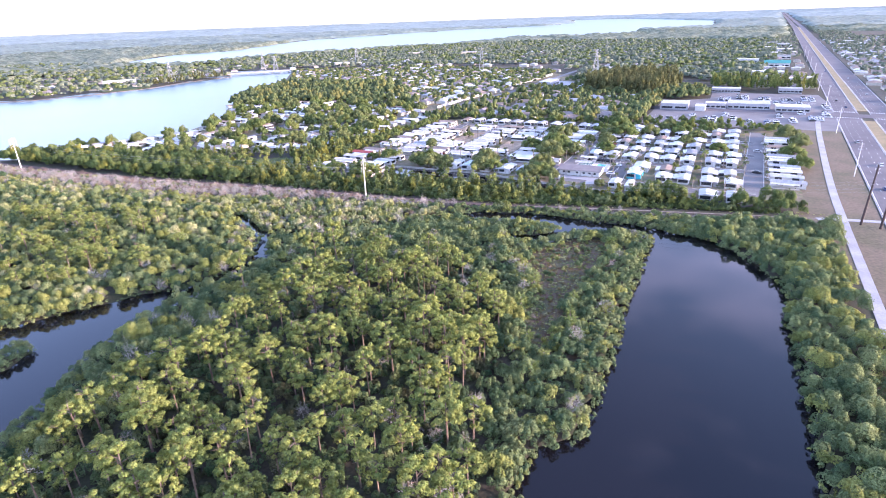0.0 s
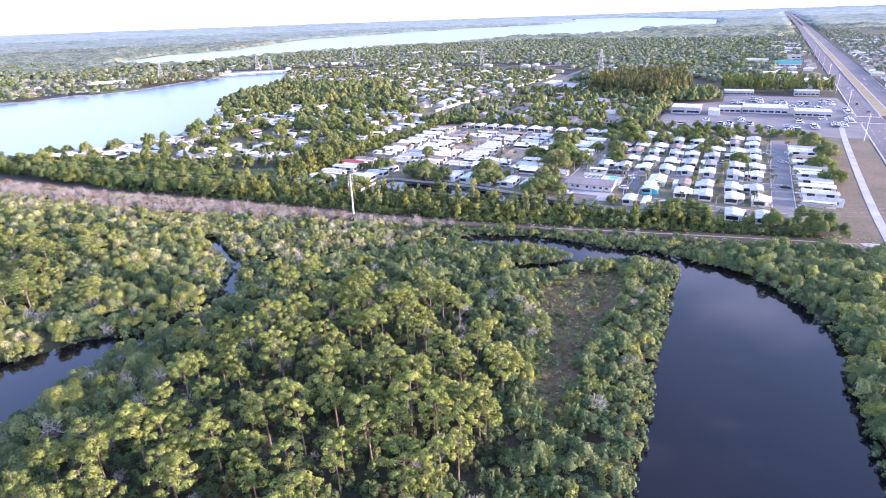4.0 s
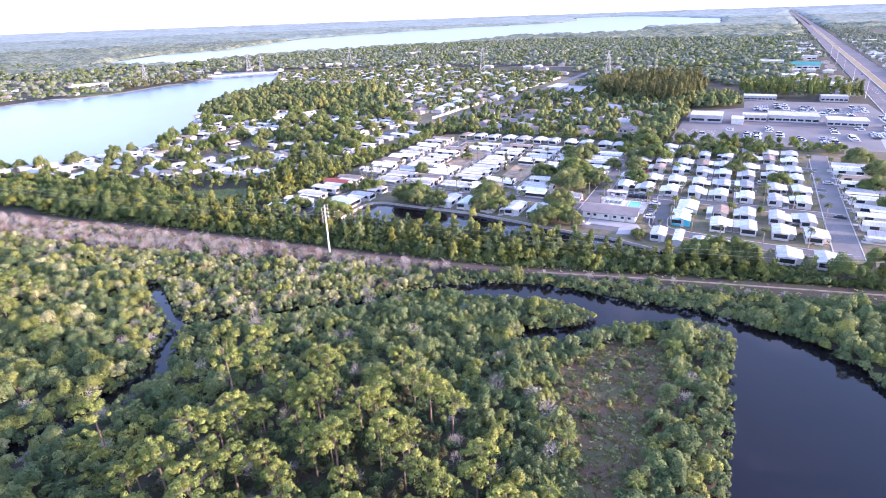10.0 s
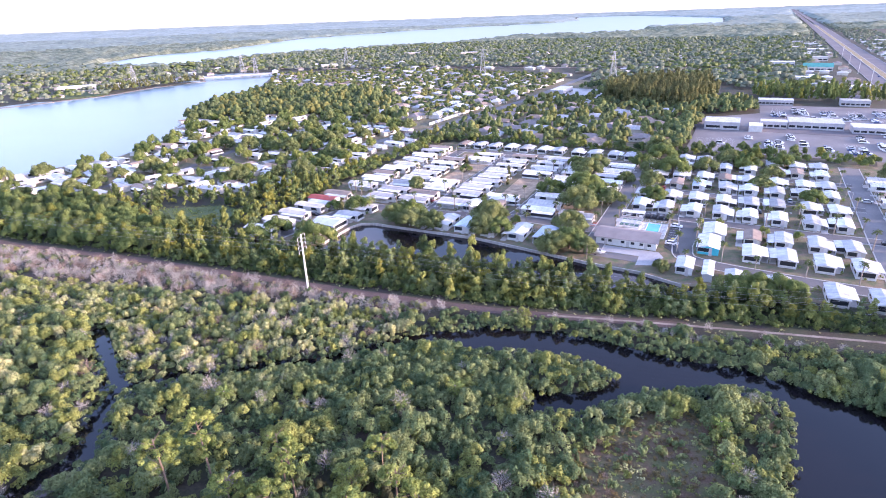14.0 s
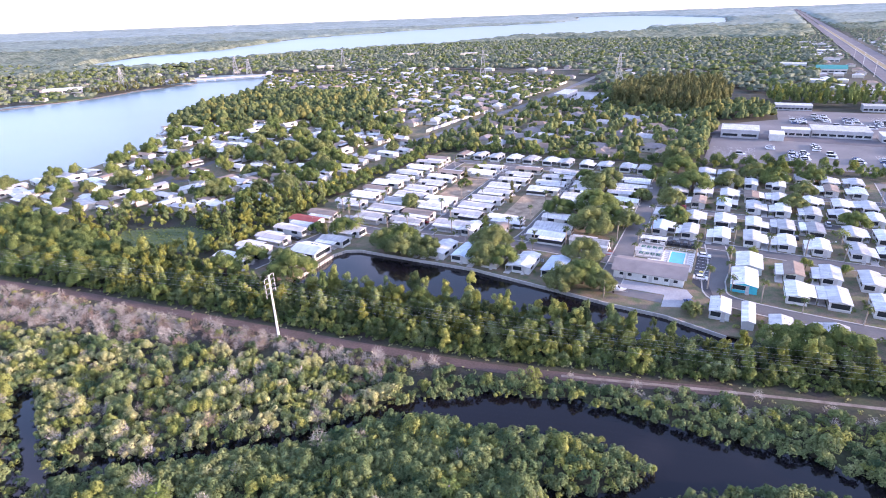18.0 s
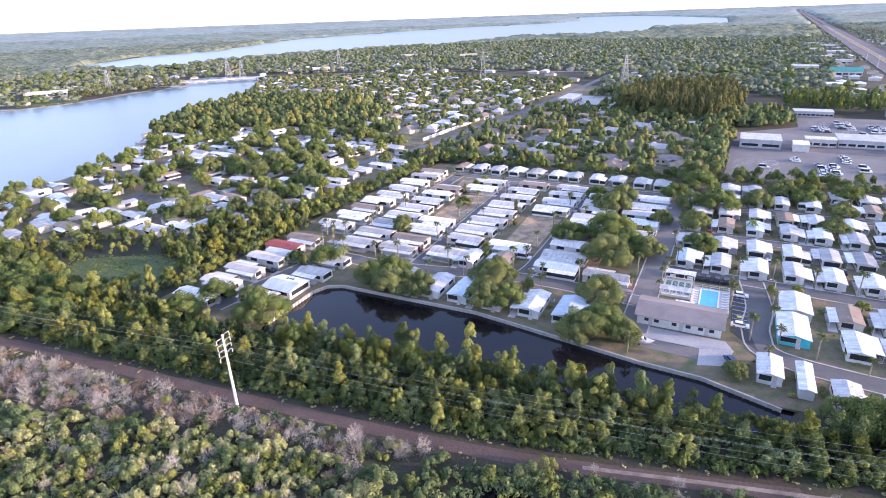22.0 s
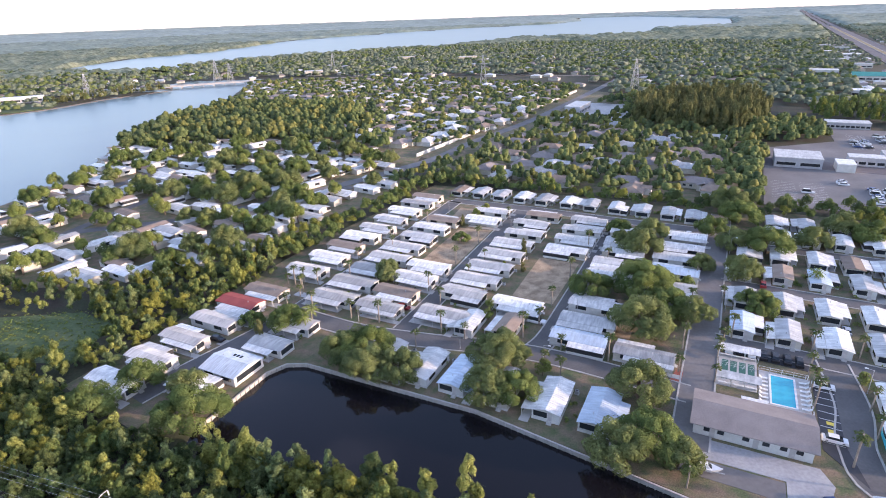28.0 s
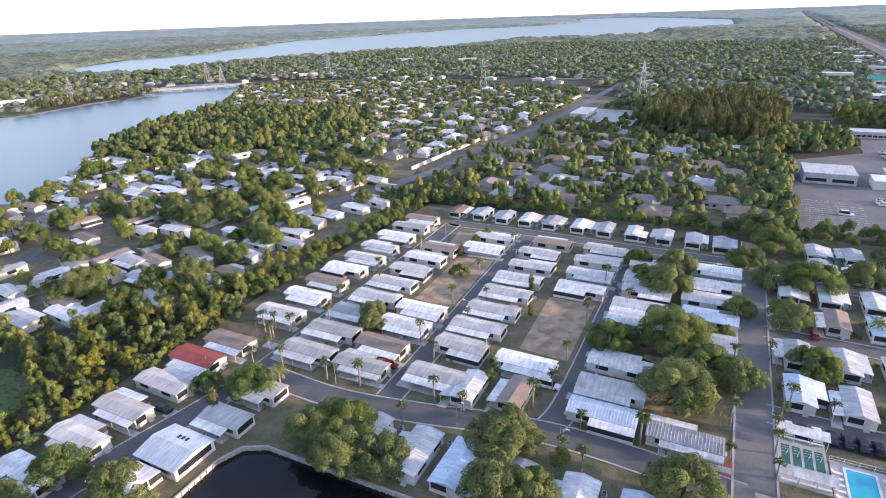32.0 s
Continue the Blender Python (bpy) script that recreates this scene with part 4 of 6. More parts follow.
for q in (3.4, 16.0):
    s = thing("shade_shelter", "open shelter with a white ribbed metal roof", "shelter", "court shelters")
    s.matrix_basis = Matrix.Translation((*at(45.7, q), 0.13)) @ Matrix.Rotation(ALONG, 4, "Z")
    part("roof", Shape().hexa([(-4.6, -1.3, 2.3), (4.6, -1.3, 2.3), (4.6, 1.3, 2.7), (-4.6, 1.3, 2.7)], [(-4.6, -1.3, 2.42), (4.6, -1.3, 2.42), (4.6, 1.3, 2.82), (-4.6, 1.3, 2.82)]), M_WHITE, s)
    for x in (-4.3, -1.4, 1.4, 4.3):
        for y in (-1.1, 1.1):
            part("post", Shape().box(x - 0.06, x + 0.06, y - 0.06, y + 0.06, 0, 2.5 + y * 0.15), M_WALLW, s)
    part("bench", Shape().box(-4, 4, -0.3, 0.2, 0.38, 0.46).box(-4, -3.8, -0.3, 0.2, 0, 0.38).box(3.8, 4, -0.3, 0.2, 0, 0.38), M_PAINT, s)
TAKEN += [(*at(p, q), 7) for p in (45, 55) for q in (4, 13)]

# ---- seawall of the canal ----
wall = thing("seawall", "pale concrete seawall with a capped edge along the canal", "seawall", kind="structure")
run = CANAL[:9]
n_panel = 0
for k in range(len(run) - 1):
    a, b = Vector((*run[k], 0)), Vector((*run[k + 1], 0))
    steps = max(1, round((b - a).length / 1.5))
    d = (b - a).normalized()
    side = Vector((-d.y, d.x, 0))
    cap = Shape()
    q = [a - side * 0.06, b - side * 0.06, b + side * 0.34, a + side * 0.34]
    cap.hexa([(v.x, v.y, 0.02) for v in q], [(v.x, v.y, 0.2) for v in q])
    part("cap", cap, M_SEAW, wall, "pale concrete cap")
    for j in range(steps):
        u, v = a.lerp(b, (j + 0.06) / steps), a.lerp(b, (j + 0.94) / steps)
        q = [u - side * 0.02, v - side * 0.02, v + side * 0.3, u + side * 0.3]
        part("panel", Shape().hexa([(w.x, w.y, -2.2) for w in q], [(w.x, w.y, 0.02) for w in q]), M_SEAW, wall)
        pq = u - side * 0.12
        part("pile", Shape().tube((pq.x, pq.y, -2.2), (pq.x, pq.y, 0.38), 0.13, 0.13, 6), M_SEAW, wall)


# ---- vehicles ----
def car(label, paint, L=4.6, W=1.8, H=1.45, van=False, wheels=True):
    c = thing("car", label, "car", "parked cars")
    l, w = L / 2, W / 2
    part("body", Shape().hexa([(-l, -w, 0.28), (l, -w, 0.28), (l, w, 0.28), (-l, w, 0.28)], [(-l + 0.05, -w + 0.06, 0.8), (l - 0.12, -w + 0.06, 0.74), (l - 0.12, w - 0.06, 0.74), (-l + 0.05, w - 0.06, 0.8)])
         .hexa([(-l + 0.05, -w + 0.06, 0.8), (l - 0.12, -w + 0.06, 0.74), (l - 0.12, w - 0.06, 0.74), (-l + 0.05, w - 0.06, 0.8)], [(-l + 0.15, -w + 0.12, 0.95), (l - 0.4, -w + 0.12, 0.86), (l - 0.4, w - 0.12, 0.86), (-l + 0.15, w - 0.12, 0.95)]), paint, c)
    f, r = (0.75, -l + 0.2) if van else (0.85, -l + 0.75)
    part("glasshouse", Shape().hexa([(r - 0.15, -w + 0.13, 0.94), (f + 0.45, -w + 0.13, 0.9), (f + 0.45, w - 0.13, 0.9), (r - 0.15, w - 0.13, 0.94)], [(r + 0.3, -w + 0.28, H - 0.06), (f - 0.3, -w + 0.28, H - 0.06), (f - 0.3, w - 0.28, H - 0.06), (r + 0.3, w - 0.28, H - 0.06)]), M_GLASS, c, "dark windows")
    part("roof", Shape().box(r + 0.28, f - 0.28, -w + 0.26, w - 0.26, H - 0.06, H), paint, c)
    if not wheels:
        return c
    for x in (-l + 0.85, l - 0.9):
        for y in (-w + 0.02, w - 0.22):
            part("wheel", Shape().tube((x, y, 0.32), (x, y + 0.2, 0.32), 0.32, 0.32, 10), M_TIRE, c)
    return c


CARS = [car("white parked car on grey asphalt", M_CARW), car("silver parked car on grey asphalt", M_CARS), car("black parked car on grey asphalt", M_CARK),
        car("red parked car beside a home", M_CARR), car("dark blue parked car on asphalt", M_CARB), car("white parked van on grey asphalt", M_CARW, 5.2, 1.95, 2.0, True)]
seen_car = set()


def put_car(k, x, y, turn, z=0.12):
    m = Matrix.Translation((x, y, z)) @ Matrix.Rotation(turn, 4, "Z")
    if k in seen_car:
        copy_thing(CARS[k], m)
    else:
        seen_car.add(k)
        CARS[k].matrix_basis = m


for k, q in enumerate((0, 2, 0, 2, 2, 2, 2)):
    put_car(q, *at(43.6 + 2.55 * k, 18.9), ACROSS, 0.16)
put_car(0, *at(63.2, -8.6), ALONG, 0.17)
put_car(0, *at(63.0, 10.4), ALONG, 0.17)
put_car(4, *at(61.5, -27.5), ACROSS + 0.5, 0.13)
for p, q, c in ((-83, -51, 2), (-82, -31, 2), (-6, 19.5, 0), (-5, 13, 5), (13, 31, 2), (52, 62, 3), (49.5, 39, 3), (57, 38, 2), (30, 40, 0), (28, 99, 0), (71, 40, 1), (92, 40, 2), (104, 60, 1), (33, 74, 1), (-44, 5, 3), (132, 18, 2), (133, 70, 1)):
    put_car(c, *at(p, q), ALONG if rng.random() < 0.6 else ACROSS)
TAKEN += [(*at(p, 60), 3) for p in (52, 71, 92)]
# dealership rows: cars side by side in short double files, with gaps
LOT = len(CARS)
for lab, paint in (("white car in a dealership row", M_CARW), ("silver car in a dealership row", M_CARS), ("black car in a dealership row", M_CARK), ("dark blue car in a dealership row", M_CARB)):
    CARS.append(car(lab, paint, wheels=False))
CARS.append(car("white van in a dealership row", M_CARW, 5.4, 2.0, 2.1, True, False))
for p0, q0, n in ((106, 285, 7), (111.5, 284, 8), (121, 300, 8), (126.5, 296, 10), (139, 290, 9), (144.5, 292, 8), (157, 284, 8), (162, 286, 6), (174, 300, 7), (179.5, 296, 9),
                  (99, 165, 9), (104.5, 168, 8), (141, 164, 7), (146.5, 166, 6), (158, 178, 8), (171, 190, 7), (176.5, 192, 6), (183, 210, 10), (88, 190, 4), (72, 168, 3), (112, 196, 6), (150, 200, 7), (131, 272, 5), (150, 270, 6), (168, 274, 6), (186, 250, 8), (118, 176, 6), (129, 168, 5), (166, 216, 6)):
    for k in range(n):
        if rng.random() < 0.85:
            put_car(LOT + int(rng.choice([0, 0, 0, 1, 1, 2, 4, 3])), *at(p0 + rng.uniform(-0.4, 0.4), q0 + 2.9 * k), ALONG + rng.normal(0, 0.05), 0.11)
for b, a in ((40, 6), (90, 10), (150, 5), (185, 30), (215, 34), (300, 10), (340, 6), (390, 33), (450, 8), (540, 30), (620, 12), (60, 34), (255, -8), (262, 60), (250, 90)):
    put_car(int(rng.choice([0, 1, 2, 4])), *road(a, b), math.pi / 2 - HWY, 0.2 if 240 < b < 275 else 0.13)

boat = thing("boat", "small white motor boat on a trailer", "boat")
boat.matrix_basis = Matrix.Translation((*at(40.5, -27.5), 0.13)) @ Matrix.Rotation(ALONG + 0.1, 4, "Z")
part("hull", Shape().hexa([(-2.4, -0.5, 0.5), (1.2, -0.5, 0.5), (1.2, 0.5, 0.5), (-2.4, 0.5, 0.5)], [(-2.5, -1.05, 1.3), (1.3, -0.95, 1.35), (1.3, 0.95, 1.35), (-2.5, 1.05, 1.3)])
     .hexa([(1.2, -0.5, 0.5), (2.6, -0.05, 0.8), (2.6, 0.05, 0.8), (1.2, 0.5, 0.5)], [(1.3, -0.95, 1.35), (3.2, -0.05, 1.5), (3.2, 0.05, 1.5), (1.3, 0.95, 1.35)]), M_CARW, boat)
part("cabin", Shape().hexa([(-0.9, -0.7, 1.3), (1.2, -0.6, 1.35), (1.2, 0.6, 1.35), (-0.9, 0.7, 1.3)], [(-0.8, -0.55, 2.0), (0.5, -0.5, 2.0), (0.5, 0.5, 2.0), (-0.8, 0.55, 2.0)]), M_CARW, boat)
part("windscreen", Shape().hexa([(0.6, -0.52, 1.6), (1.26, -0.56, 1.4), (1.26, 0.56, 1.4), (0.6, 0.52, 1.6)], [(0.52, -0.48, 1.95), (0.62, -0.5, 1.93), (0.62, 0.5, 1.93), (0.52, 0.48, 1.95)]), M_GLASS, boat)
part("outboard", Shape().box(-2.9, -2.5, -0.2, 0.2, 0.7, 1.7), M_CARK, boat)
part("trailer", Shape().box(-2.4, 3.6, -0.06, 0.06, 0.32, 0.44).box(-0.6, -0.4, -1, 1, 0.3, 0.42), M_STEEL, boat)
for y in (-1.1, 0.9):
    part("wheel", Shape().tube((-0.5, y, 0.3), (-0.5, y + 0.2, 0.3), 0.3, 0.3, 10), M_TIRE, boat)

# ---- other buildings ----
def block(name, label, x, y, turn, L, W, H, wall, roof, category="building", windows=0, gabled=False, group=""):
    """A simple building: walls, a roof with a parapet or a gable, and a row of windows."""
    b = thing(name, label, category, group)
    b.matrix_basis = Matrix.Translation((x, y, 0.05)) @ Matrix.Rotation(turn, 4, "Z")
    if gabled:
        part("wall", house_body(L, W, H, H + W * 0.2), wall, b)
        part("roof", gable(L, W, H, H + W * 0.2, 0.5), roof, b)
    else:
        part("wall", Shape().box(-L / 2, L / 2, -W / 2, W / 2, 0, H), wall, b)
        part("roof", Shape().box(-L / 2 - 0.15, L / 2 + 0.15, -W / 2 - 0.15, W / 2 + 0.15, H, H + 0.4), roof, b)
    for k in range(windows):
        window(b, -L / 2 + (k + 0.5) * L / windows, -W / 2, H * 0.4, L / windows * 0.8, H * 0.32, (0, -1))
    TAKEN.append((x, y, max(L, W) * 0.62))
    return b


block("store", "long grey commercial building on a pale lot", 128, 694, math.pi / 2 - 0.5, 34, 13, 6.5, M_SHOP, M_GREY, "store", 7)
block("workshop", "grey workshop with a flat metal roof on a car park", *at(71, 232), ALONG, 22, 20, 5, M_SHOP, M_GREY, windows=2)
block("showroom", "low white dealership showroom with large windows", *at(128, 248), ALONG, 32, 20, 4.4, M_SHOP, M_GREY, windows=7)
block("showroom", "low white dealership wing with large windows", *at(160, 238), ALONG, 24, 15, 4.0, M_SHOP, M_WHITE, windows=6)
block("showroom", "small white service bay beside the showroom", *at(103, 240), ALONG, 16, 9, 4.5, M_SHOP, M_WHITE, windows=4)
block("shed", "white shed on the dealership car park", *at(92, 225), ACROSS, 12, 8, 4, M_WALLW, M_WHITE)
block("warehouse", "long white warehouse behind the dealership", *at(108, 352), ALONG, 26, 12, 4, M_SHOP, M_WHITE, windows=9)
block("warehouse", "long grey warehouse behind the dealership", *at(165, 358), ALONG, 20, 12, 4.4, M_SHOP, M_GREY, windows=6)
block("store", "store with a bright turquoise metal roof", 480, 842, -HWY, 32, 18, 5, M_WALLW, M_TEALR, "store", 5, True)
block("store", "pale store beside the highway", 470, 905, -HWY, 30, 18, 6, M_WALLW, M_WHITE, "store", 5)
block("school", "large pale apartment building by the far lake", -60, 1380, 0.2, 34, 14, 7, M_WALLC, M_GREY, windows=8)
block("apartment_building", "pale apartment building with a light roof", 60, 1330, 0.1, 36, 14, 7, M_WALLC, M_GREY, windows=8)
block("apartment_building", "pale apartment building with a light roof", -190, 1120, 0.3, 28, 14, 7, M_WALLC, M_GREY, windows=6)
plot("lawn", [(-470, 800), (-447, 808), (-424, 838), (-436, 868), (-470, 880), (-520, 850)], 0.05, M_MEADOW, "green lawn at the head of the lake")
block("lakeside_hall", "long white hall beside the lake", -497, 898, 0.4, 44, 14, 6, M_WALLW, M_WHITE, windows=6)

# homes near the lake, older houses beyond the park, the suburb, and houses past the highway
OLD = [mobile_home("old white mobile home with a pale roof among trees", 13, 5.2, M_WHITE, M_WALLW, 1, 0, 2.6, 1), mobile_home("old mobile home with a grey metal roof among trees", 13, 5.4, M_GREY, M_WALLC, 1, 0, 2.6, 1),
       mobile_home("old pale blue mobile home with a white roof", 12, 5.0, M_WHITE, M_WALLW, 0, 1, 2.6, 1), mobile_home("old mobile home with a brown roof among trees", 12.5, 5.4, M_TAN, M_WALLW, 0, -1, 2.6, 1)]


def suburb_house(label, roof, wall):
    h = thing("house", label, "house", "suburban houses")
    part("wall", Shape().box(-7, 7, -5, 5, 0, 2.9).box(1, 6.5, -8, -5, 0, 2.8), wall, h)
    r = Shape()
    r.poly([(-7.5, -5.5, 2.8), (7.5, -5.5, 2.8), (3, 0, 4.9), (-3, 0, 4.9)]).poly([(7.5, 5.5, 2.8), (-7.5, 5.5, 2.8), (-3, 0, 4.9), (3, 0, 4.9)])
    r.poly([(7.5, -5.5, 2.8), (7.5, 5.5, 2.8), (3, 0, 4.9)]).poly([(-7.5, 5.5, 2.8), (-7.5, -5.5, 2.8), (-3, 0, 4.9)])
    r.poly([(0.6, -8.4, 2.75), (3.75, -8.4, 4.0), (3.75, -2.6, 4.0), (0.6, -4.5, 2.85)]).poly([(6.9, -8.4, 2.75), (6.9, -4.5, 2.85), (3.75, -2.6, 4.0), (3.75, -8.4, 4.0)])
    r.poly([(-7.5, -5.5, 2.8), (-7.5, 5.5, 2.8), (7.5, 5.5, 2.8), (7.5, -5.5, 2.8)])
    part("roof", r, roof, h)
    part("garage_door", Shape().box(2.2, 5.3, -8.06, -8, 0, 2.2), M_WALLW, h)
    for x in (-5, -2):
        window(h, x, -5, 1.6, 1.4, 1.1, (0, -1))
    return h


SUB = [suburb_house("cream suburban house with a grey hipped roof", M_GREY, M_WALLC), suburb_house("white suburban house with a tan hipped roof", M_TAN, M_WALLW),
       suburb_house("cream suburban house with a taupe hipped roof", M_CLUB, M_WALLC), suburb_house("white suburban house with a pale roof", M_WHITE, M_WALLW)]


def far_houses(name, label, places, turn):
    """Houses too small to pick apart, as one object: walls and hipped roofs."""
    s, mats = Shape(), []
    for x, y in places:
        t = turn + rng.choice([0, math.pi / 2]) + rng.uniform(-0.1, 0.1)
        c, d = math.cos(t), math.sin(t)
        L, W, roof = rng.uniform(5, 7.2), rng.uniform(3.8, 5.0), int(rng.choice([1, 1, 2, 3, 3, 4]))
        put = lambda u, v, z: (x + u * c - v * d, y + u * d + v * c, z)
        s.hexa([put(u, v, 0) for u, v in ((-L, -W), (L, -W), (L, W), (-L, W))], [put(u, v, 2.8) for u, v in ((-L, -W), (L, -W), (L, W), (-L, W))])
        mats += [0] * 6
        e, r, z = 0.5, L - W, 2.8 + W * 0.4
        a, b, g, h = put(-L - e, -W - e, 2.75), put(L + e, -W - e, 2.75), put(L + e, W + e, 2.75), put(-L - e, W + e, 2.75)
        m, n = put(-r, 0, z), put(r, 0, z)
        s.poly([a, b, n, m]).poly([g, h, m, n]).poly([b, g, n]).poly([h, a, m])
        mats += [roof] * 4
    me = s.mesh(name, M_WALLC)
    for mt in (M_GREY, M_TAN, M_CLUB, M_WHITE):
        me.materials.append(mt)
    me.polygons.foreach_set("material_index", mats)
    return tagged(new(name, me), label, "houses", kind="stuff")


def pick_places(region, n, r, tries=10):
    xs, ys = [p[0] for p in region], [p[1] for p in region]
    out = []
    for _ in range(n * tries):
        x, y = rng.uniform(min(xs), max(xs)), rng.uniform(min(ys), max(ys))
        if len(out) < n and inside(np.array([x]), np.array([y]), region)[0] and clear_of(x, y, r) and off_roads(x, y, r * 0.75)[0] and shore(np.array([x]), np.array([y]))[0] > 5:
            out.append((x, y))
            TAKEN.append((x, y, r))
    return out


def clear_of(x, y, r):
    return all((x - a) ** 2 + (y - b) ** 2 > (r + c) ** 2 for a, b, c in TAKEN)


ROADS = [(pts, w) for _, pts, w, _ in STREETS]


def off_roads(x, y, gap):
    px, py = np.atleast_1d(np.asarray(x, float)), np.atleast_1d(np.asarray(y, float))
    ok = np.ones(px.shape, bool)
    for pts, w in ROADS:
        ok &= edge_distance(px, py, pts, False)[0] > w / 2 + gap
    return ok


def settle_homes(kinds, region, n, turn, r, tries=6):
    """Homes strewn over a region in rough rows, clear of roads and of one another."""
    xs, ys = [p[0] for p in region], [p[1] for p in region]
    made = 0
    for _ in range(n * tries):
        if made >= n:
            break
        x, y = rng.uniform(min(xs), max(xs)), rng.uniform(min(ys), max(ys))
        if not inside(np.array([x]), np.array([y]), region)[0] or not clear_of(x, y, r) or not off_roads(x, y, r * 0.75)[0] or shore(np.array([x]), np.array([y]))[0] < 5:
            continue
        put_home(kinds[int(rng.integers(len(kinds)))], x, y, turn + rng.choice([0, math.pi / 2, math.pi]) + rng.uniform(-0.12, 0.12), r)
        made += 1


LAKESIDE = [(-290, 392),  (-232, 440), (-206, 470), (-200, 520), (-222, 600), (-150, 610), (-80, 600), (-30, 560), (-14, 520), (-16, 480), (-56, 408), (-84, 382), (-110, 376), (-170, 372), (-230, 384)]
settle_homes(OLD, LAKESIDE, 190, radians(-35), 4.7, 14)
settle_homes(SUB[:3], [(20, 485), (60, 470), (140, 430), (190, 560), (110, 660), (40, 560)], 40, -PARK, 7.5, 12)
settle_homes(SUB, [(-40, 700), (92, 700), (28, 600), (-30, 560), (-70, 640)], 45, -PARK, 8.5, 12)
far_houses("suburban_houses", "many pale suburban houses with hipped roofs", pick_places([(-260, 1010), (-40, 1010), (150, 850), (92, 700), (-40, 700), (-60, 760), (-200, 830)], 170, 8.5), -PARK)
far_houses("distant_houses", "scattered pale houses among woods", pick_places([(250, 700), (400, 900), (460, 1500), (150, 1600), (-300, 1500), (-200, 1150), (150, 900)], 170, 9), -PARK)
far_houses("distant_houses", "scattered pale houses past the highway", pick_places([road(60, 330), road(330, 330), road(330, 1000), road(75, 1000)], 330, 7.0), -HWY)
far_houses("distant_houses", "pale houses far along the highway", pick_places([road(50, 1000), road(420, 1000), road(420, 1560), road(50, 1560)], 200, 9), -HWY)
far_houses("distant_houses", "pale houses near the far lake", pick_places([(-560, 1000), (-330, 1010), (-200, 1120), (-120, 1180), (-330, 1250), (-560, 1120)], 30, 11), 0.3)
for k in range(30):
    a, b = (-34, 62, -60, 88, 66)[k % 5], 300 + 36 * k + rng.uniform(-12, 12)
    x, y = road(a, b)
    if clear_of(x, y, 19):
        block("store", "low white roadside store with a flat roof", x, y, -HWY, rng.uniform(16, 30), rng.uniform(12, 18), 5, M_WALLW, M_WHITE if k % 3 else M_GREY, "store", 3, group="roadside stores")

far_houses("distant_houses", "pale houses and shops along the highway", pick_places([road(46, 290), road(140, 290), road(140, 1100), road(46, 1100)], 150, 6.0, 20), -HWY)
far_houses("distant_houses", "pale houses and shops beside the highway", pick_places([road(-60, 420), road(-8, 420), road(-8, 1300), road(-50, 1300)], 60, 7.5), -HWY)
far_houses("distant_houses", "pale houses along the lake's far shore", pick_places([(-1000, 760), (-520, 770), (-455, 830), (-400, 930), (-380, 1000), (-560, 1050), (-1000, 1000)], 60, 9), 0.2)
TAKEN += [(118, 684, 20), (140, 715, 20), (155, 695, 20), (140, 664, 18), (160, 715, 14)]

# boundary wall along the straight road
bw = thing("boundary_wall", "long white boundary wall beside the road", "wall")
for k in range(60):
    s = k / 60
    a, b = Vector((2, 541)).lerp(Vector((163, 820)), s), Vector((2, 541)).lerp(Vector((163, 820)), s + 1 / 61)
    d = (b - a).normalized()
    o = Vector((-d.y, d.x)) * 8
    q = [a + o, b + o, b + o * 1.04, a + o * 1.04]
    part("panel", Shape().hexa([(v.x, v.y, 0) for v in q], [(v.x, v.y, 2.2) for v in q]), M_WALLW, bw)

# causeway and bridge at the head of the lake
bridge = thing("bridge", "long low concrete road bridge over the lake", "bridge")
bridge.matrix_basis = Matrix.Translation((-312, 1022, 0)) @ Matrix.Rotation(0.36, 4, "Z")
part("deck", Shape().box(-62, 62, -6, 6, 1.6, 2.4), M_YARD, bridge)
for y in (-6, 5.6):
    part("parapet", Shape().box(-62, 62, y, y + 0.4, 2.4, 3.1), M_YARD, bridge)
for k in range(9):
    part("pier", Shape().box(-56 + 14 * k, -54.5 + 14 * k, -5, 5, -2.5, 1.6), M_YARD, bridge)
ribbon("cross_road", [(-262, 1041), (-150, 1072), (40, 1060), (190, 990), (330, 960)], 14, 0.2, M_SAND, "pale raised road past the suburb", category="road")
ribbon("cross_road", [(-362, 1003), (-450, 980), (-620, 960)], 12, 0.2, M_SAND, "pale raised road past the suburb", category="road")


# ---- power line ----
def power_pole(x, y, h, label, mat, lean=0.0, arms=4, turn=0.0):
    p = thing("power_pole", label, "power pole")
    p.matrix_basis = Matrix.Translation((x, y, 0)) @ Matrix.Rotation(turn, 4, "Z") @ Matrix.Rotation(lean, 4, "Y")
    part("shaft", Shape().tube((0, 0, -0.5), (0, 0, h), 0.36 * h / 19, 0.2 * h / 19, 12), mat, p)
    for k in range(arms):
        for s in (-1, 1):
            z = h - 0.9 - 1.45 * k + (0.5 if s > 0 else 0)
            arm = part("arm", Shape().tube((0, 0, z), (0, s * 0.9, z + 0.28), 0.09, 0.08).tube((0, s * 0.9, z + 0.28), (0, s * 1.9, z + 0.25), 0.08, 0.06).tube((0, s * 1.9, z + 0.25), (0, s * 2.0, z + 0.05), 0.05, 0.05), M_STEEL if mat is not M_RUST else mat, p)
            part("insulator", Shape().tube((0, s * 1.95, z + 0.1), (0, s * 1.95, z - 0.75), 0.09, 0.07), M_POLE, arm)
    return p


POLES = [(-560, 459), (-268, 349), (-38, 262), (163, 203)]
lay = math.atan2(262 - 349, 230)
power_pole(-560, 459, 19, "tall pale concrete power pole with steel arms", M_POLE, turn=lay)
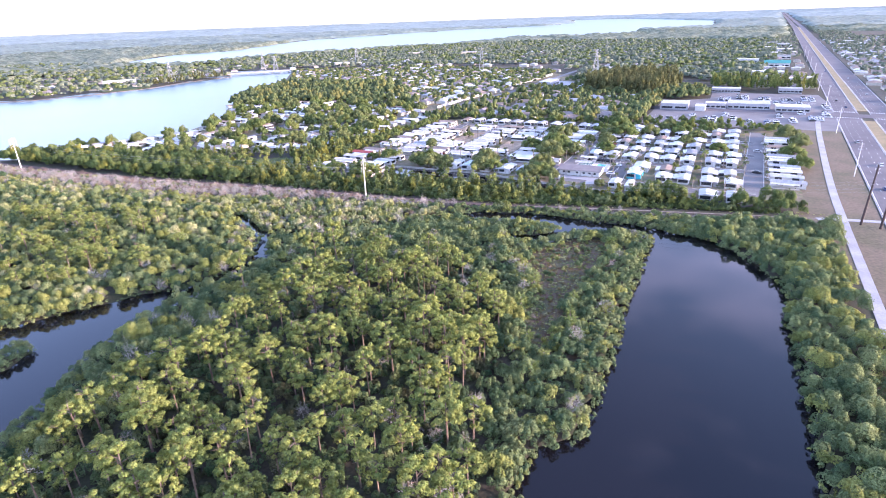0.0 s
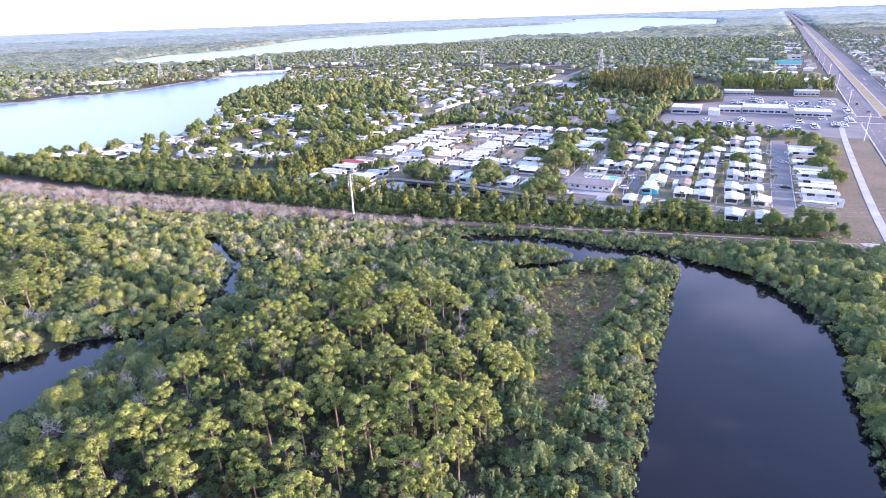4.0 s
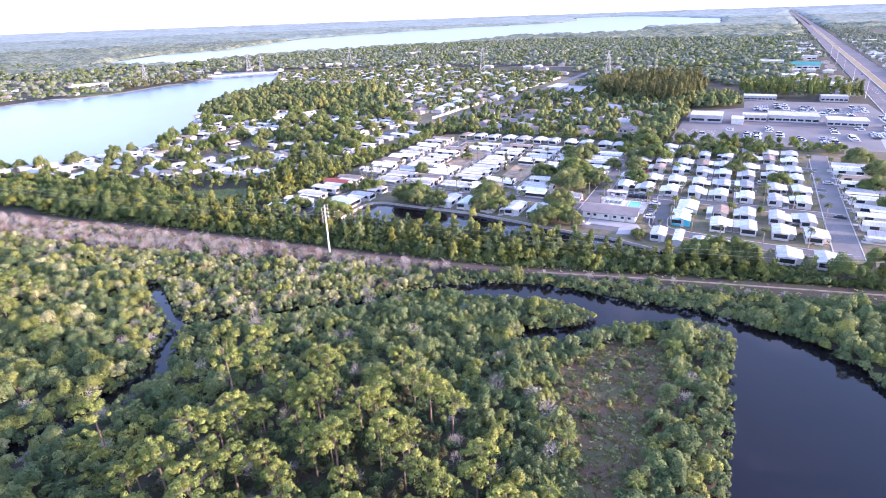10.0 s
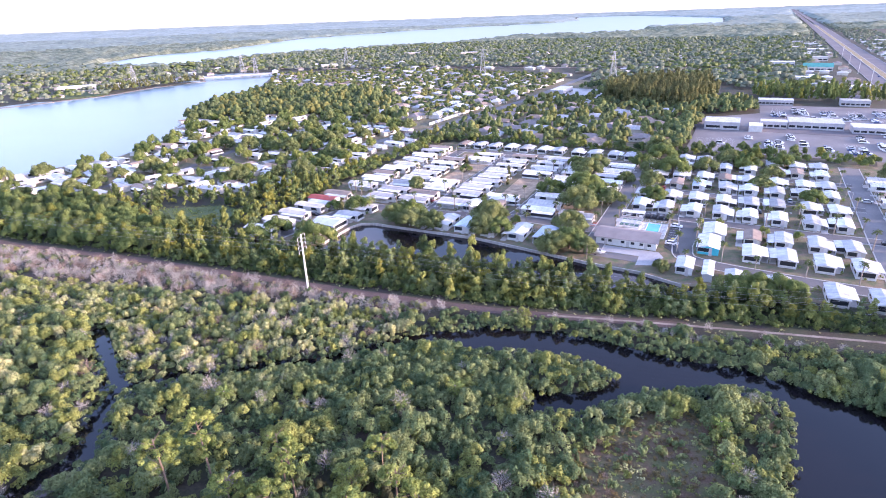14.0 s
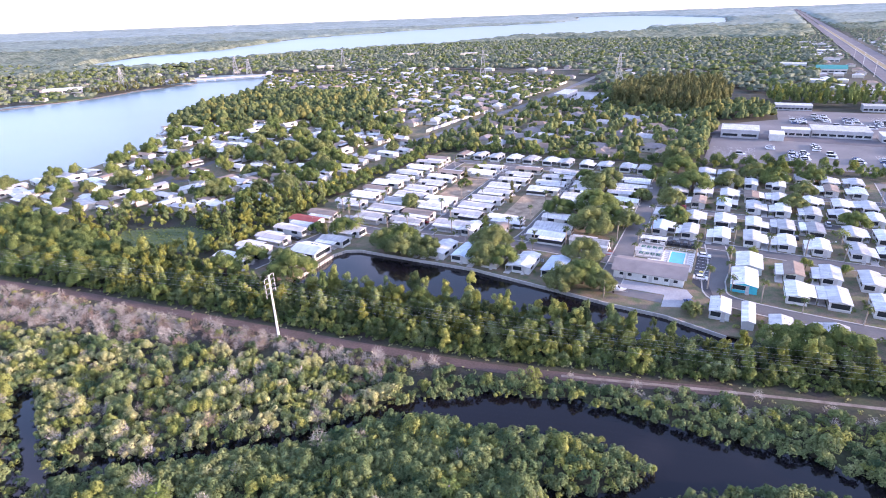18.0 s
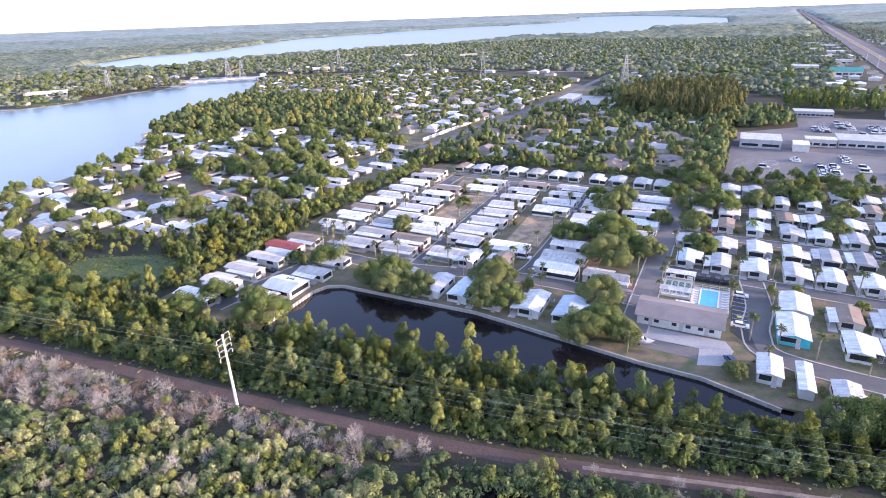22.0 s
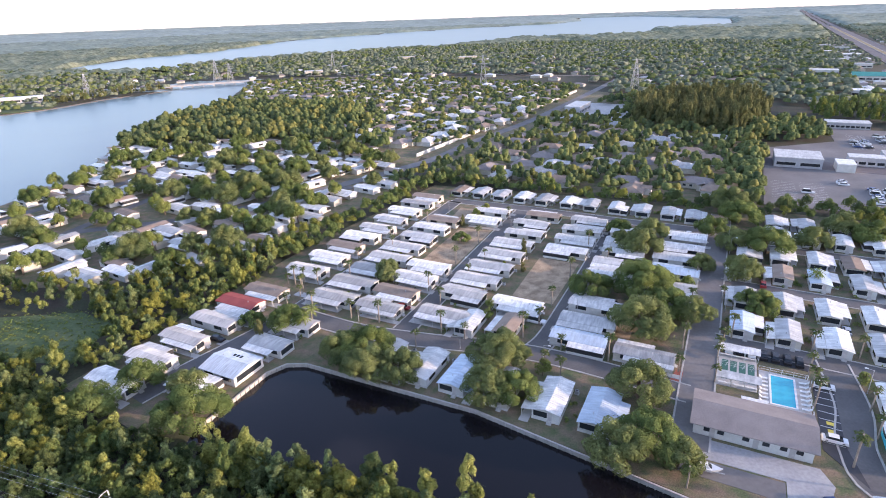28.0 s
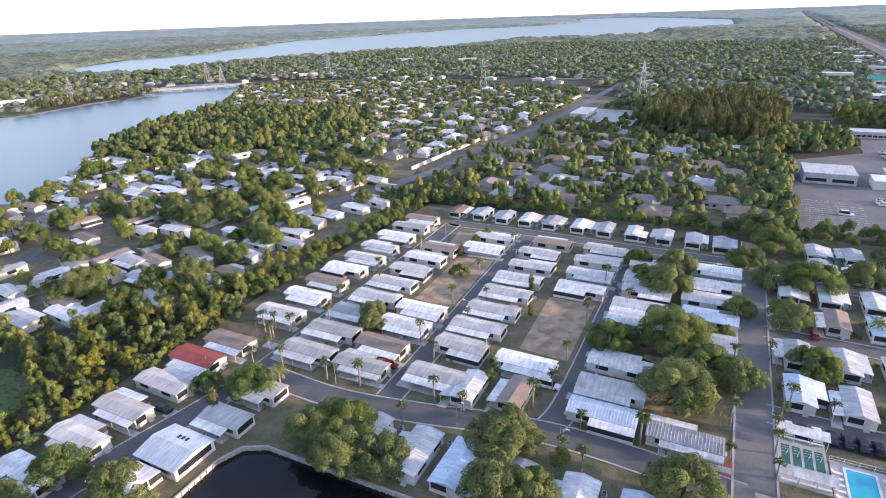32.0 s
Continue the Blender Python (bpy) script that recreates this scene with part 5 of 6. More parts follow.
power_pole(-268, 349, 19, "tall pale concrete power pole with steel arms", M_POLE, turn=lay)
power_pole(-38, 262, 19, "tall pale concrete power pole with steel arms", M_POLE, turn=lay)
power_pole(162, 205, 24, "tall dark weathered steel power pole", M_RUST, 0.03, 2, lay)
power_pole(166, 200, 24, "tall dark weathered steel power pole", M_RUST, 0.03, 2, lay)
wires = thing("power_line", "thin sagging power wires between tall poles", "wires")
for a, b in zip(POLES, POLES[1:]):
    da = Vector((b[0] - a[0], b[1] - a[1], 0))
    sd = Vector((-da.y, da.x, 0)).normalized()
    for k in range(3):
        for s in (-1, 1):
            w = Shape()
            for j in range(17):
                u = j / 16
                c = Vector((a[0], a[1], 17.4 - 1.45 * k)) + da * u + sd * s * 1.95
                c.z -= 4 * 4.2 * u * (1 - u)
                w.v += [tuple(c + sd * math.cos(e) * 0.015 + Vector((0, 0, math.sin(e) * 0.015))) for e in (0.5, 2.6, 4.7)]
                if j:
                    i = len(w.v) - 6
                    w.f += [(i + e, i + (e + 1) % 3, i + 3 + (e + 1) % 3, i + 3 + e) for e in range(3)]
            part("wire", w, M_STEEL, wires)

# highway poles
for k in range(8):
    x, y = road(-4, 62 + 118 * k)
    p = thing("street_lamp", "tall pale roadside utility pole", "pole", "poles along the highway")
    p.matrix_basis = Matrix.Translation((x, y, 0))
    part("shaft", Shape().tube((0, 0, -0.4), (0, 0, 17), 0.24, 0.14, 8), M_POLE, p)
    for z in (13.5, 15, 16.3):
        part("arm", Shape().box(-1.2, 1.2, -0.06, 0.06, z, z + 0.12), M_STEEL, p)


def tower(x, y, h):
    t = thing("lattice_tower", "tall steel lattice transmission tower", "tower")
    t.matrix_basis = Matrix.Translation((x, y, 0))
    n = 6
    for k in range(n):
        z0, z1 = h * k / n, h * (k + 1) / n
        r0, r1 = 3.6 * (1 - k / n) + 0.5, 3.6 * (1 - (k + 1) / n) + 0.5
        s = Shape()
        c = [(1, 1), (1, -1), (-1, -1), (-1, 1)]
        for j in range(4):
            a, b = c[j], c[(j + 1) % 4]
            s.tube((a[0] * r0, a[1] * r0, z0), (a[0] * r1, a[1] * r1, z1), 0.2, 0.2, 4)
            s.tube((a[0] * r0, a[1] * r0, z0), (b[0] * r1, b[1] * r1, z1), 0.12, 0.12, 4)
            s.tube((b[0] * r0, b[1] * r0, z0), (a[0] * r1, a[1] * r1, z1), 0.12, 0.12, 4)
        part("lattice", s, M_STEEL, t)
    for z in (h * 0.72, h * 0.84, h * 0.96):
        part("arm", Shape().box(-5, 5, -0.25, 0.25, z, z + 0.35), M_STEEL, t)


for x, y, h in ((61, 904, 36), (210, 800, 34), (-330, 1085, 30), (-420, 905, 30), (-170, 1180, 30), (-300, 1060, 26)):
    tower(x, y, h)


# ---- vegetation ----
def leaf_quads(c, n, size):
    """Folded diamond leaves at places c with outward normals n."""
    m = len(c)
    n = n + rng.normal(0, 0.33, (m, 3))
    n /= np.linalg.norm(n, axis=1)[:, None] + 1e-9
    t = np.cross(n, rng.normal(0, 1, (m, 3)))
    t /= np.linalg.norm(t, axis=1)[:, None] + 1e-9
    b = np.cross(n, t)
    s = (size * rng.uniform(0.6, 1.3, m))[:, None]
    v = np.stack([c + t * s, c + b * s * 0.7 + n * s * 0.2, c - t * s, c - b * s * 0.7 + n * s * 0.2], 1).reshape(-1, 3)
    return v, np.arange(m * 4).reshape(-1, 4)


def ball(c, r, rz, nu=6, nv=3):
    """A lumpy tuft of leaves, closed above; nu is even."""
    u, w = np.meshgrid(np.arange(nu) * math.tau / nu + rng.uniform(0, 1), np.linspace(0.62, math.pi - 0.6, nv) if nv > 2 else (0.75, 1.9))
    k = rng.uniform(0.72, 1.22, u.shape)
    v = np.stack([c[0] + r * k * np.cos(u) * np.sin(w), c[1] + r * k * np.sin(u) * np.sin(w), c[2] + rz * k * np.cos(w)], -1).reshape(-1, 3)
    v = np.concatenate([v, [(c[0], c[1], c[2] + rz * rng.uniform(0.9, 1.12))]])
    q = [(i * nu + j, (i + 1) * nu + j, (i + 1) * nu + (j + 1) % nu, i * nu + (j + 1) % nu) for i in range(nv - 1) for j in range(nu)]
    q += [(nu * nv, j, j + 1, (j + 2) % nu) for j in range(0, nu, 2)]
    return v, np.array(q)


def crown(clumps, leaves, size, core=0.9, nu=6, nv=3):
    """A crown from clumps (x, y, z, r, rz): lumpy tufts, and small leaves standing out of their upper sides."""
    vs, qs, off = [], [], 0
    area = np.array([c[3] ** 2 for c in clumps])
    for c, share in zip(clumps, area / area.sum()):
        n = max(2, int(leaves * share))
        d = rng.normal(0, 1, (n, 3))
        d[:, 2] += 0.45
        d /= np.linalg.norm(d, axis=1)[:, None]
        rad = rng.uniform(0.86, 1.16, n)[:, None]
        pos = np.array(c[:3]) + d * rad * np.array((c[3], c[3], c[4]))
        v, q = leaf_quads(pos, d, size)
        vs.append(v), qs.append(q + off)
        off += len(v)
        v, q = ball(c, c[3] * core, c[4] * core, nu, nv)
        vs.append(v), qs.append(q + off)
        off += len(v)
    return np.concatenate(vs), np.concatenate(qs)


def clumps_of(n, R, z0, z1, r, flat=0.75, cone=0.0):
    out = []
    for k in range(n):
        a, s = rng.uniform(0, math.tau), math.sqrt(rng.uniform(0, 1))
        u = rng.uniform(0, 1)
        z = z0 + (z1 - z0) * (u if cone else (1 - 0.75 * s * s) * rng.uniform(0.55, 1))
        reach = R * s * (1 - cone * u)
        rr = r * rng.uniform(0.75, 1.25) * (1 - 0.6 * cone * u)
        out.append((reach * math.cos(a), reach * math.sin(a), z, rr, rr * flat))
    return out


def trunk_of(h, r, limbs, reach, mat, z0=0.35, lean=0.0):
    s = Shape()
    top = Vector((lean * h, 0, h))
    mid = Vector((lean * h * 0.3, 0.1, h * 0.5))
    s.tube((0, 0, -0.3), mid, r, r * 0.75, 7).tube(mid, top, r * 0.75, r * 0.35, 6)
    for k in range(limbs):
        a, z = rng.uniform(0, math.tau), h * rng.uniform(z0, 0.95)
        b = Vector((lean * z, 0, z))
        s.tube(b, b + Vector((math.cos(a) * reach, math.sin(a) * reach, reach * rng.uniform(0.3, 0.9))), r * 0.35, r * 0.12, 4)
    return s.mesh("trunk", mat)


def kind_of(name, label, category, group, crown_data, leaf_mat, trunk_mesh, crown_name="crown"):
    """The meshes of one kind of tree."""
    return dict(name=name, label=label, category=category, group=group, crown=bulk(crown_name, *crown_data, leaf_mat), raw=crown_data, trunk=trunk_mesh, crown_name=crown_name)


def plant(k, x, y, s=1.0, sz=None, z=0.0):
    t = thing(k["name"], k["label"], k["category"], k["group"])
    t.matrix_basis = Matrix.Translation((x, y, z)) @ Matrix.Rotation(rng.uniform(0, math.tau), 4, "Z") @ Matrix.Diagonal((s, s, sz or s, 1))
    for nm, me in (("trunk", k["trunk"]), (k["crown_name"], k["crown"])):
        if me is not None:
            ob = new(nm, me)
            ob.parent = t
    return t


def mass(name, label, category, raws, places, sizes, mat, z=0.0, tall=1.0, far=False):
    """One object of many plants: each of the shapes given, turned, sized and set down at the places; each takes one of the materials in mat."""
    mats = mat if isinstance(mat, tuple) else (mat,)
    vs, qs, off, slot = [], [], 0, []
    for k, ((x, y), s) in enumerate(zip(places, sizes)):
        v, q = raws[k % len(raws)]
        a = rng.uniform(0, math.tau)
        c, d = math.cos(a) * s, math.sin(a) * s
        w = np.stack([v[:, 0] * c - v[:, 1] * d + x, v[:, 0] * d + v[:, 1] * c + y, v[:, 2] * s * tall * rng.uniform(0.8, 1.2) + z], 1)
        vs.append(w), qs.append(q + off)
        slot.append(np.full(len(q), int(rng.integers(len(mats))), np.int32))
        off += len(w)
    v = np.concatenate(vs)
    me = bulk(name, settle(v) if far else v, np.concatenate(qs), mats[0])
    for m in mats[1:]:
        me.materials.append(m)
    if len(mats) > 1:
        me.polygons.foreach_set("material_index", np.concatenate(slot))
    return tagged(new(name, me), label, category, kind="stuff")


def scatter(region, step, keep=1.0, gap=2.0, water=1.0, roads=2.0, avoid=(), homes=1.0):
    """Jittered places inside a region, on land, off roads and clear of buildings."""
    xs, ys = [p[0] for p in region], [p[1] for p in region]
    a, b = np.meshgrid(np.arange(min(xs), max(xs), step), np.arange(min(ys), max(ys), step))
    x = a.ravel() + rng.uniform(-0.45, 0.45, a.size) * step
    y = b.ravel() + rng.uniform(-0.45, 0.45, a.size) * step
    ok = inside(x, y, region) & (rng.random(x.size) < keep)
    x, y = x[ok], y[ok]
    ok = (shore(x, y) > water) & off_roads(x, y, roads)
    for r in avoid:
        ok &= ~inside(x, y, r)
    x, y = x[ok], y[ok]
    ok = np.ones(x.size, bool)
    for hx, hy, r in TAKEN:
        ok &= (x - hx) ** 2 + (y - hy) ** 2 > (r * homes + gap) ** 2
    return np.stack([x[ok], y[ok]], 1)


# kinds
PINES = []
for k in range(6):
    h = (12.5, 14, 11, 13, 15, 12)[k]
    cl = clumps_of(26 + k, 3.0, h * 0.62, h, 0.74, 0.7) + clumps_of(5, 2.2, h * 0.45, h * 0.65, 0.7, 0.6)
    PINES.append(kind_of("pine_tree", "tall slash pine with a bare trunk and yellow-green crown", "pine", "pines of the island", crown(cl, 420, 0.15, 1.0), M_PINE, trunk_of(h * 0.93, 0.2, 8, 1.9, M_PBARK, 0.5, rng.uniform(-0.05, 0.05))))
BUSH = [crown(clumps_of(9 + k % 3, 2.0, 0.3, 2.7, 0.85, 0.9), 62, 0.15, 1.0, 6, 2) for k in range(8)]
BUSH_FAR = [crown(clumps_of(5, 1.8, 0.6, 2.9, 1.25, 0.9), 20, 0.26, 1.0, 6, 2) for _ in range(6)]
SCRUB = [crown(clumps_of(6, 1.7, 0.3, 2.1, 0.8, 0.95), 40, 0.15, 1.0) for _ in range(5)]
SCRUB_FAR = [crown(clumps_of(3, 1.4, 0.4, 2.0, 1.0, 0.9), 12, 0.2, 1.0, 6, 2) for _ in range(6)]
BELT = [crown(clumps_of(15 + k, (1.6, 2.3, 1.9, 2.6, 1.3, 2.1)[k % 6], (1.0, 0.7)[k % 2], (6.6, 4.4, 5.6, 5.0, 7.2, 3.6)[k % 6], 0.78, (1.1, 0.9)[k % 2], (0.3, 0.0)[k % 2]), 120, 0.17, 1.0) for k in range(6)]
BELT_FAR = [crown(clumps_of(7, 2.3, 1.4, 7.0, 1.6, 1.0), 40, 0.28, 1.0, 6, 2) for _ in range(6)]
OAKS = [kind_of("oak_tree", "broad dark green oak with a rounded crown", "tree", "oaks among the homes", crown(clumps_of(34, 4.6, 1.6, 7.3, 1.6, 0.85), 600, 0.2, 1.0), (M_OAK, M_BELT)[k % 2], trunk_of(5.5, 0.38, 6, 2.6, M_BARK)) for k in range(4)]
LIMES = [kind_of("broadleaf_tree", "light green broadleaf tree", "tree", "trees among the homes", crown(clumps_of(14, 2.5, 1.8, 7.2, 1.3, 1.0), 220, 0.19, 1.0), M_LIME, trunk_of(5.5, 0.24, 5, 1.8, M_BARK)) for _ in range(3)]
CONES = [kind_of("cedar_tree", "narrow conical evergreen tree", "tree", "cedars", crown(clumps_of(24, 1.8, 1.2, 8.8, 1.1, 1.2, 0.85), 260, 0.18, 1.0), M_CYP, trunk_of(7, 0.2, 4, 1.0, M_BARK))]
WOOD = [crown(clumps_of(3, 3.0, 2.6, 5.6, 2.6, 0.8), 6, 0.5, 1.0, 6, 2) for _ in range(6)]
WOOD_NEAR = [crown(clumps_of(6, 2.9, 2.2, 7.8, 1.95, 0.95), 22, 0.4, 1.0, 6, 2) for _ in range(6)]
CYPR = [crown(clumps_of(7, 2.0, 4, 16, 2.0, 1.5, 0.45), 22, 0.4, 1.0, 6, 2) for _ in range(3)]


def frond_crown(n, reach, droop):
    vs, qs, off = [], [], 0
    for k in range(n):
        a = k * 2.4
        up = rng.uniform(-0.25, 0.95)
        d = np.array((math.cos(a), math.sin(a), 0))
        s = np.array((-math.sin(a), math.cos(a), 0))
        pts = [np.array((0, 0, 0)) + d * reach * u + np.array((0, 0, reach * (up * u - droop * u * u))) for u in (0, 0.35, 0.7, 1.0)]
        for j in range(3):
            w0, w1 = (0.12, 0.42, 0.4, 0.05)[j], (0.12, 0.42, 0.4, 0.05)[j + 1]
            for e in (-1, 1):
                lift = np.array((0, 0, -0.16))
                vs.append(np.array([pts[j], pts[j] + e * s * w0 + lift * w0 * 4, pts[j + 1] + e * s * w1 + lift * w1 * 4, pts[j + 1]]))
                qs.append(np.arange(4) + off)
                off += 4
    return np.concatenate(vs), np.array(qs)


PALMS = []
for h in (5.5, 7.0):
    v, q = frond_crown(18, 1.5, 0.75)
    PALMS.append(kind_of("palm_tree", "slender cabbage palm with a small round crown", "palm", "palms along the streets", (v + np.array((0, 0, h)), q), M_PALM,
                         Shape().tube((0, 0, -0.3), (0.1, 0, h * 0.5), 0.2, 0.16, 8).tube((0.1, 0, h * 0.5), (0, 0, h + 0.1), 0.16, 0.19, 8).mesh("trunk", M_PALMT), "fronds"))
v, q = frond_crown(22, 2.6, 0.7)
PALMS.append(kind_of("palm_tree", "bushy yellow-green date palm by the front street", "palm", "palms along the streets", (v + np.array((0, 0, 5.0)), q), M_LIME, Shape().tube((0, 0, -0.3), (0, 0, 5.1), 0.24, 0.2, 8).mesh("trunk", M_PALMT), "fronds"))


def twig_bush(n, h, r):
    """A dome of fine bare twigs."""
    d = rng.normal(0, 1, (n, 3))
    d[:, 2] = np.abs(d[:, 2])
    d /= np.linalg.norm(d, axis=1)[:, None]
    base = d * (rng.uniform(0.15, 0.95, n) ** 0.6)[:, None] * np.array((r, r, h))
    way = d * 0.6 + rng.normal(0, 0.5, (n, 3)) + np.array((0, 0, 0.25))
    way /= np.linalg.norm(way, axis=1)[:, None]
    tip = base + way * rng.uniform(0.4, 1.0, n)[:, None]
    s = np.cross(way, rng.normal(0, 1, (n, 3)))
    s /= np.linalg.norm(s, axis=1)[:, None]
    w = 0.024
    v = np.stack([base - s * w, base + s * w, tip + s * w * 0.4, tip - s * w * 0.4], 1).reshape(-1, 3)
    return v, np.arange(4 * n).reshape(-1, 4)


TWIG = [twig_bush(230, (2.6, 2.0, 3.0)[k % 3], (1.6, 1.4, 1.3)[k % 3]) for k in range(6)]

# --- regions
ISLAND = [(14, 46), (24, 80), (36, 86), (52, 120), (78, 178), (86, 200), (58, 210), (30, 199), (10, 226), (-10, 226), (-40, 217), (-68, 205), (-66, 188), (-95, 143), (-108, 110), (-128, 66), (-128, 46)]
PINEWOOD = [(-4, 58), (3, 64), (8, 95), (14, 118), (16, 140), (10, 165), (-6, 180), (-28, 180), (-46, 168), (-58, 145), (-66, 120), (-80, 90), (-84, 62), (-40, 56)]
OPEN = [(18, 120), (32, 124), (38, 140), (47, 158), (55, 172), (63, 186), (62, 197), (50, 199), (36, 191), (24, 179), (28, 165), (23, 150), (15, 132)]
WESTLAND = [(-260, 60), (-190, 85), (-160, 112), (-120, 132), (-92, 154), (-75, 174), (-66, 190), (-70, 212), (-50, 215), (-30, 220), (-5, 230), (0, 234), (-4, 242), (-36, 252), (-90, 263), (-160, 284), (-330, 350), (-420, 380), (-420, 120)]
DEAD = [(-6, 243), (8, 246), (-50, 266), (-110, 288), (-184, 312), (-300, 360), (-300, 345), (-160, 286), (-90, 265), (-36, 254)]
SHOREBELT = [(-6, 229), (2, 229), (20, 230), (47, 223), (76, 208), (88, 200), (104, 190), (112, 214), (76, 228), (36, 239), (8, 247)]
EASTBANK = [(64, 40), (62, 74), (68, 96), (82, 130), (94, 160), (94, 182), (84, 204), (112, 214), (148, 206), (152, 200), (118, 140), (96, 90), (92, 40)]
ISLE = [(-30, 208), (0, 204), (16, 200), (26, 203), (38, 203), (50, 210), (42, 222), (10, 229), (-5, 231), (-22, 223), (-40, 220), (-70, 215), (-68, 204)]
OPEN_CORE = [(20, 128), (28, 127), (34, 142), (44, 159), (52, 173), (60, 186), (59, 195), (48, 197), (37, 189), (27, 179), (31, 165), (27, 150), (19, 135)]
PALE = [(-90, 240), (-74, 220), (-50, 217), (-30, 222), (-6, 232), (-6, 242), (-36, 252), (-90, 263), (-160, 284), (-300, 345), (-300, 320), (-140, 262)]
BELTLAND = [(-420, 425), (-299, 373), (-184, 322), (-110, 297), (-50, 274), (8, 253), (36, 246), (72, 238), (121, 226), (150, 219), (146, 232), (118, 238), (88, 248), (70, 253), (32, 268), (-8, 283), (-42, 292), (-50, 296), (-70, 300), (-84, 318), (-112, 322), (-140, 345), (-170, 368), (-230, 380), (-290, 392), (-400, 440)]

spot = scatter(PINEWOOD, 6.4, 0.85, water=3)
for x, y in spot[rng.permutation(len(spot))][:250]:
    k = PINES[int(rng.integers(6))]
    q = rng.uniform(0.75, 1.08)
    plant(k, x, y, q * rng.uniform(0.95, 1.3), q)
for x, y in scatter([(-60, 150), (-20, 185), (0, 180), (10, 200), (-40, 200), (-75, 170)], 12, 0.5)[:12]:
    plant(PINES[int(rng.integers(6))], x, y, 1.15)
spot = scatter([(-180, 140), (-112, 168), (-100, 200), (-130, 240), (-200, 250), (-230, 150)], 9.5, 0.7)
for x, y in spot[rng.permutation(len(spot))][:62]:
    plant(PINES[int(rng.integers(6))], x, y, rng.uniform(0.9, 1.15), rng.uniform(0.6, 0.85))


v, q = frond_crown(26, 2.0, 0.45)
LOW_PALM = kind_of("palm_tree", "low fan palm with a pale green star-shaped crown", "palm", "fan palms of the island", (v + np.array((0, 0, 3.0)), q), M_LIME, Shape().tube((0, 0, -0.3), (0, 0, 3.1), 0.22, 0.18, 8).mesh("trunk", M_PALMT), "fronds")
for x, y in ((24, 118), (28, 124), (21, 126), (34, 133), (20, 112), (35, 139), (17, 122), (38, 148), (22, 146), (58, 180), (61, 191), (28, 160), (-20, 196), (-4, 200), (-44, 205), (8, 205)):
    plant(LOW_PALM, x, y, rng.uniform(0.85, 1.2))


def near_path(p):
    """Whether places lie by the line of flight, where the leaves are made finer."""
    return (np.abs(p[:, 0] - 8) < 40 + 0.25 * p[:, 1]) & (p[:, 1] > 72) & (p[:, 1] < 262)


GREENS = (M_MANG, M_MANG, M_MANG_D, M_MANG_Y, M_MANG)


def thicket(region, step, keep, lo, hi, label, water=-0.3, avoid=(), mats=GREENS):
    """Bushes over a region, lower towards the water, with a fringe of small ones along it."""
    p, f = scatter(region, step, keep, water=water, avoid=avoid), scatter(region, 1.7, 0.9, water=0.1, avoid=avoid)
    f = f[(shore(f[:, 0], f[:, 1]) < 2.4) & (edge_distance(f[:, 0], f[:, 1], TRAIL, False)[0] > 3)]
    d = edge_distance(p[:, 0], p[:, 1], TRAIL, False)[0]
    p = p[(d > np.where(p[:, 0] > 25, 2.6, 4.6)) & (edge_distance(p[:, 0], p[:, 1], [road(-11, -108), road(-14, -14), road(-15, 60)], False)[0] > 5)]
    grown = rng.uniform(lo, hi, len(p)) * np.where(rng.random(len(p)) < 0.16, 1.4, 1.0)
    size = np.minimum(grown, 0.26 + 0.24 * shore(p[:, 0], p[:, 1]) + rng.uniform(0, 0.15, len(p)))
    n = near_path(p)
    for sel, shapes in ((n, BUSH), (~n, BUSH_FAR)):
        if sel.any():
            mass("mangrove_thicket", label, "thicket", shapes, p[sel], size[sel], mats, z=-0.3)
    if len(f):
        mass("mangrove_fringe", "low green mangrove fringe at the water's edge", "thicket", SCRUB_FAR, f, rng.uniform(0.35, 0.62, len(f)), mats, z=-0.4)


thicket(ISLAND, 2.9, 0.93, 0.6, 1.3, "dense green mangrove thicket along the water", 0.7, avoid=(OPEN_CORE, PINEWOOD))
thicket(ISLE, 2.6, 0.97, 0.7, 1.1, "green mangrove islet between narrow creeks", 0.8)
thicket(SHOREBELT, 2.4, 0.93, 0.5, 0.9, "green mangrove fringe between water and track", 0.6)
thicket(EASTBANK, 3.1, 0.97, 0.8, 1.35, "dense green mangrove bank beside the lagoon", 0.6)
thicket(ISLET, 2.6, 0.97, 0.6, 0.9, "small mangrove islet in the creek", 0.5)
for south in ([(-175, -80), (20, -80), (14, 47), (-128, 47), (-150, 60), (-175, 70)], [(66, -80), (86, -80), (92, 41), (64, 41)]):
    p = scatter(south, 4.4, 0.95, water=2.0)
    mass("mangrove_thicket", "dense green thicket at the island's southern end", "thicket", BUSH_FAR, p, rng.uniform(1.1, 1.7, len(p)), GREENS, z=-0.3)
p = scatter(ISLAND, 11, 0.5, water=3, avoid=(OPEN,))
p = p[p[:, 1] > 70]
mass("dry_twigs", "bare grey trees among green mangroves", "dry brush", TWIG, p, rng.uniform(0.9, 1.5, len(p)), M_TWIG, z=1.0)
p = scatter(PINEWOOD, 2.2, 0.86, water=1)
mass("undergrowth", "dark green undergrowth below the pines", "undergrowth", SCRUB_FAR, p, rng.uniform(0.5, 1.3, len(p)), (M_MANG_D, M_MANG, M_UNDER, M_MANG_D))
p = scatter(PINEWOOD, 6.0, 0.4, water=1)
mass("dry_twigs", "grey leafless shrubs below the pines", "dry brush", TWIG, p, rng.uniform(0.5, 1.0, len(p)), M_TWIG)
p = scatter(OPEN, 1.1, 0.8, water=1)
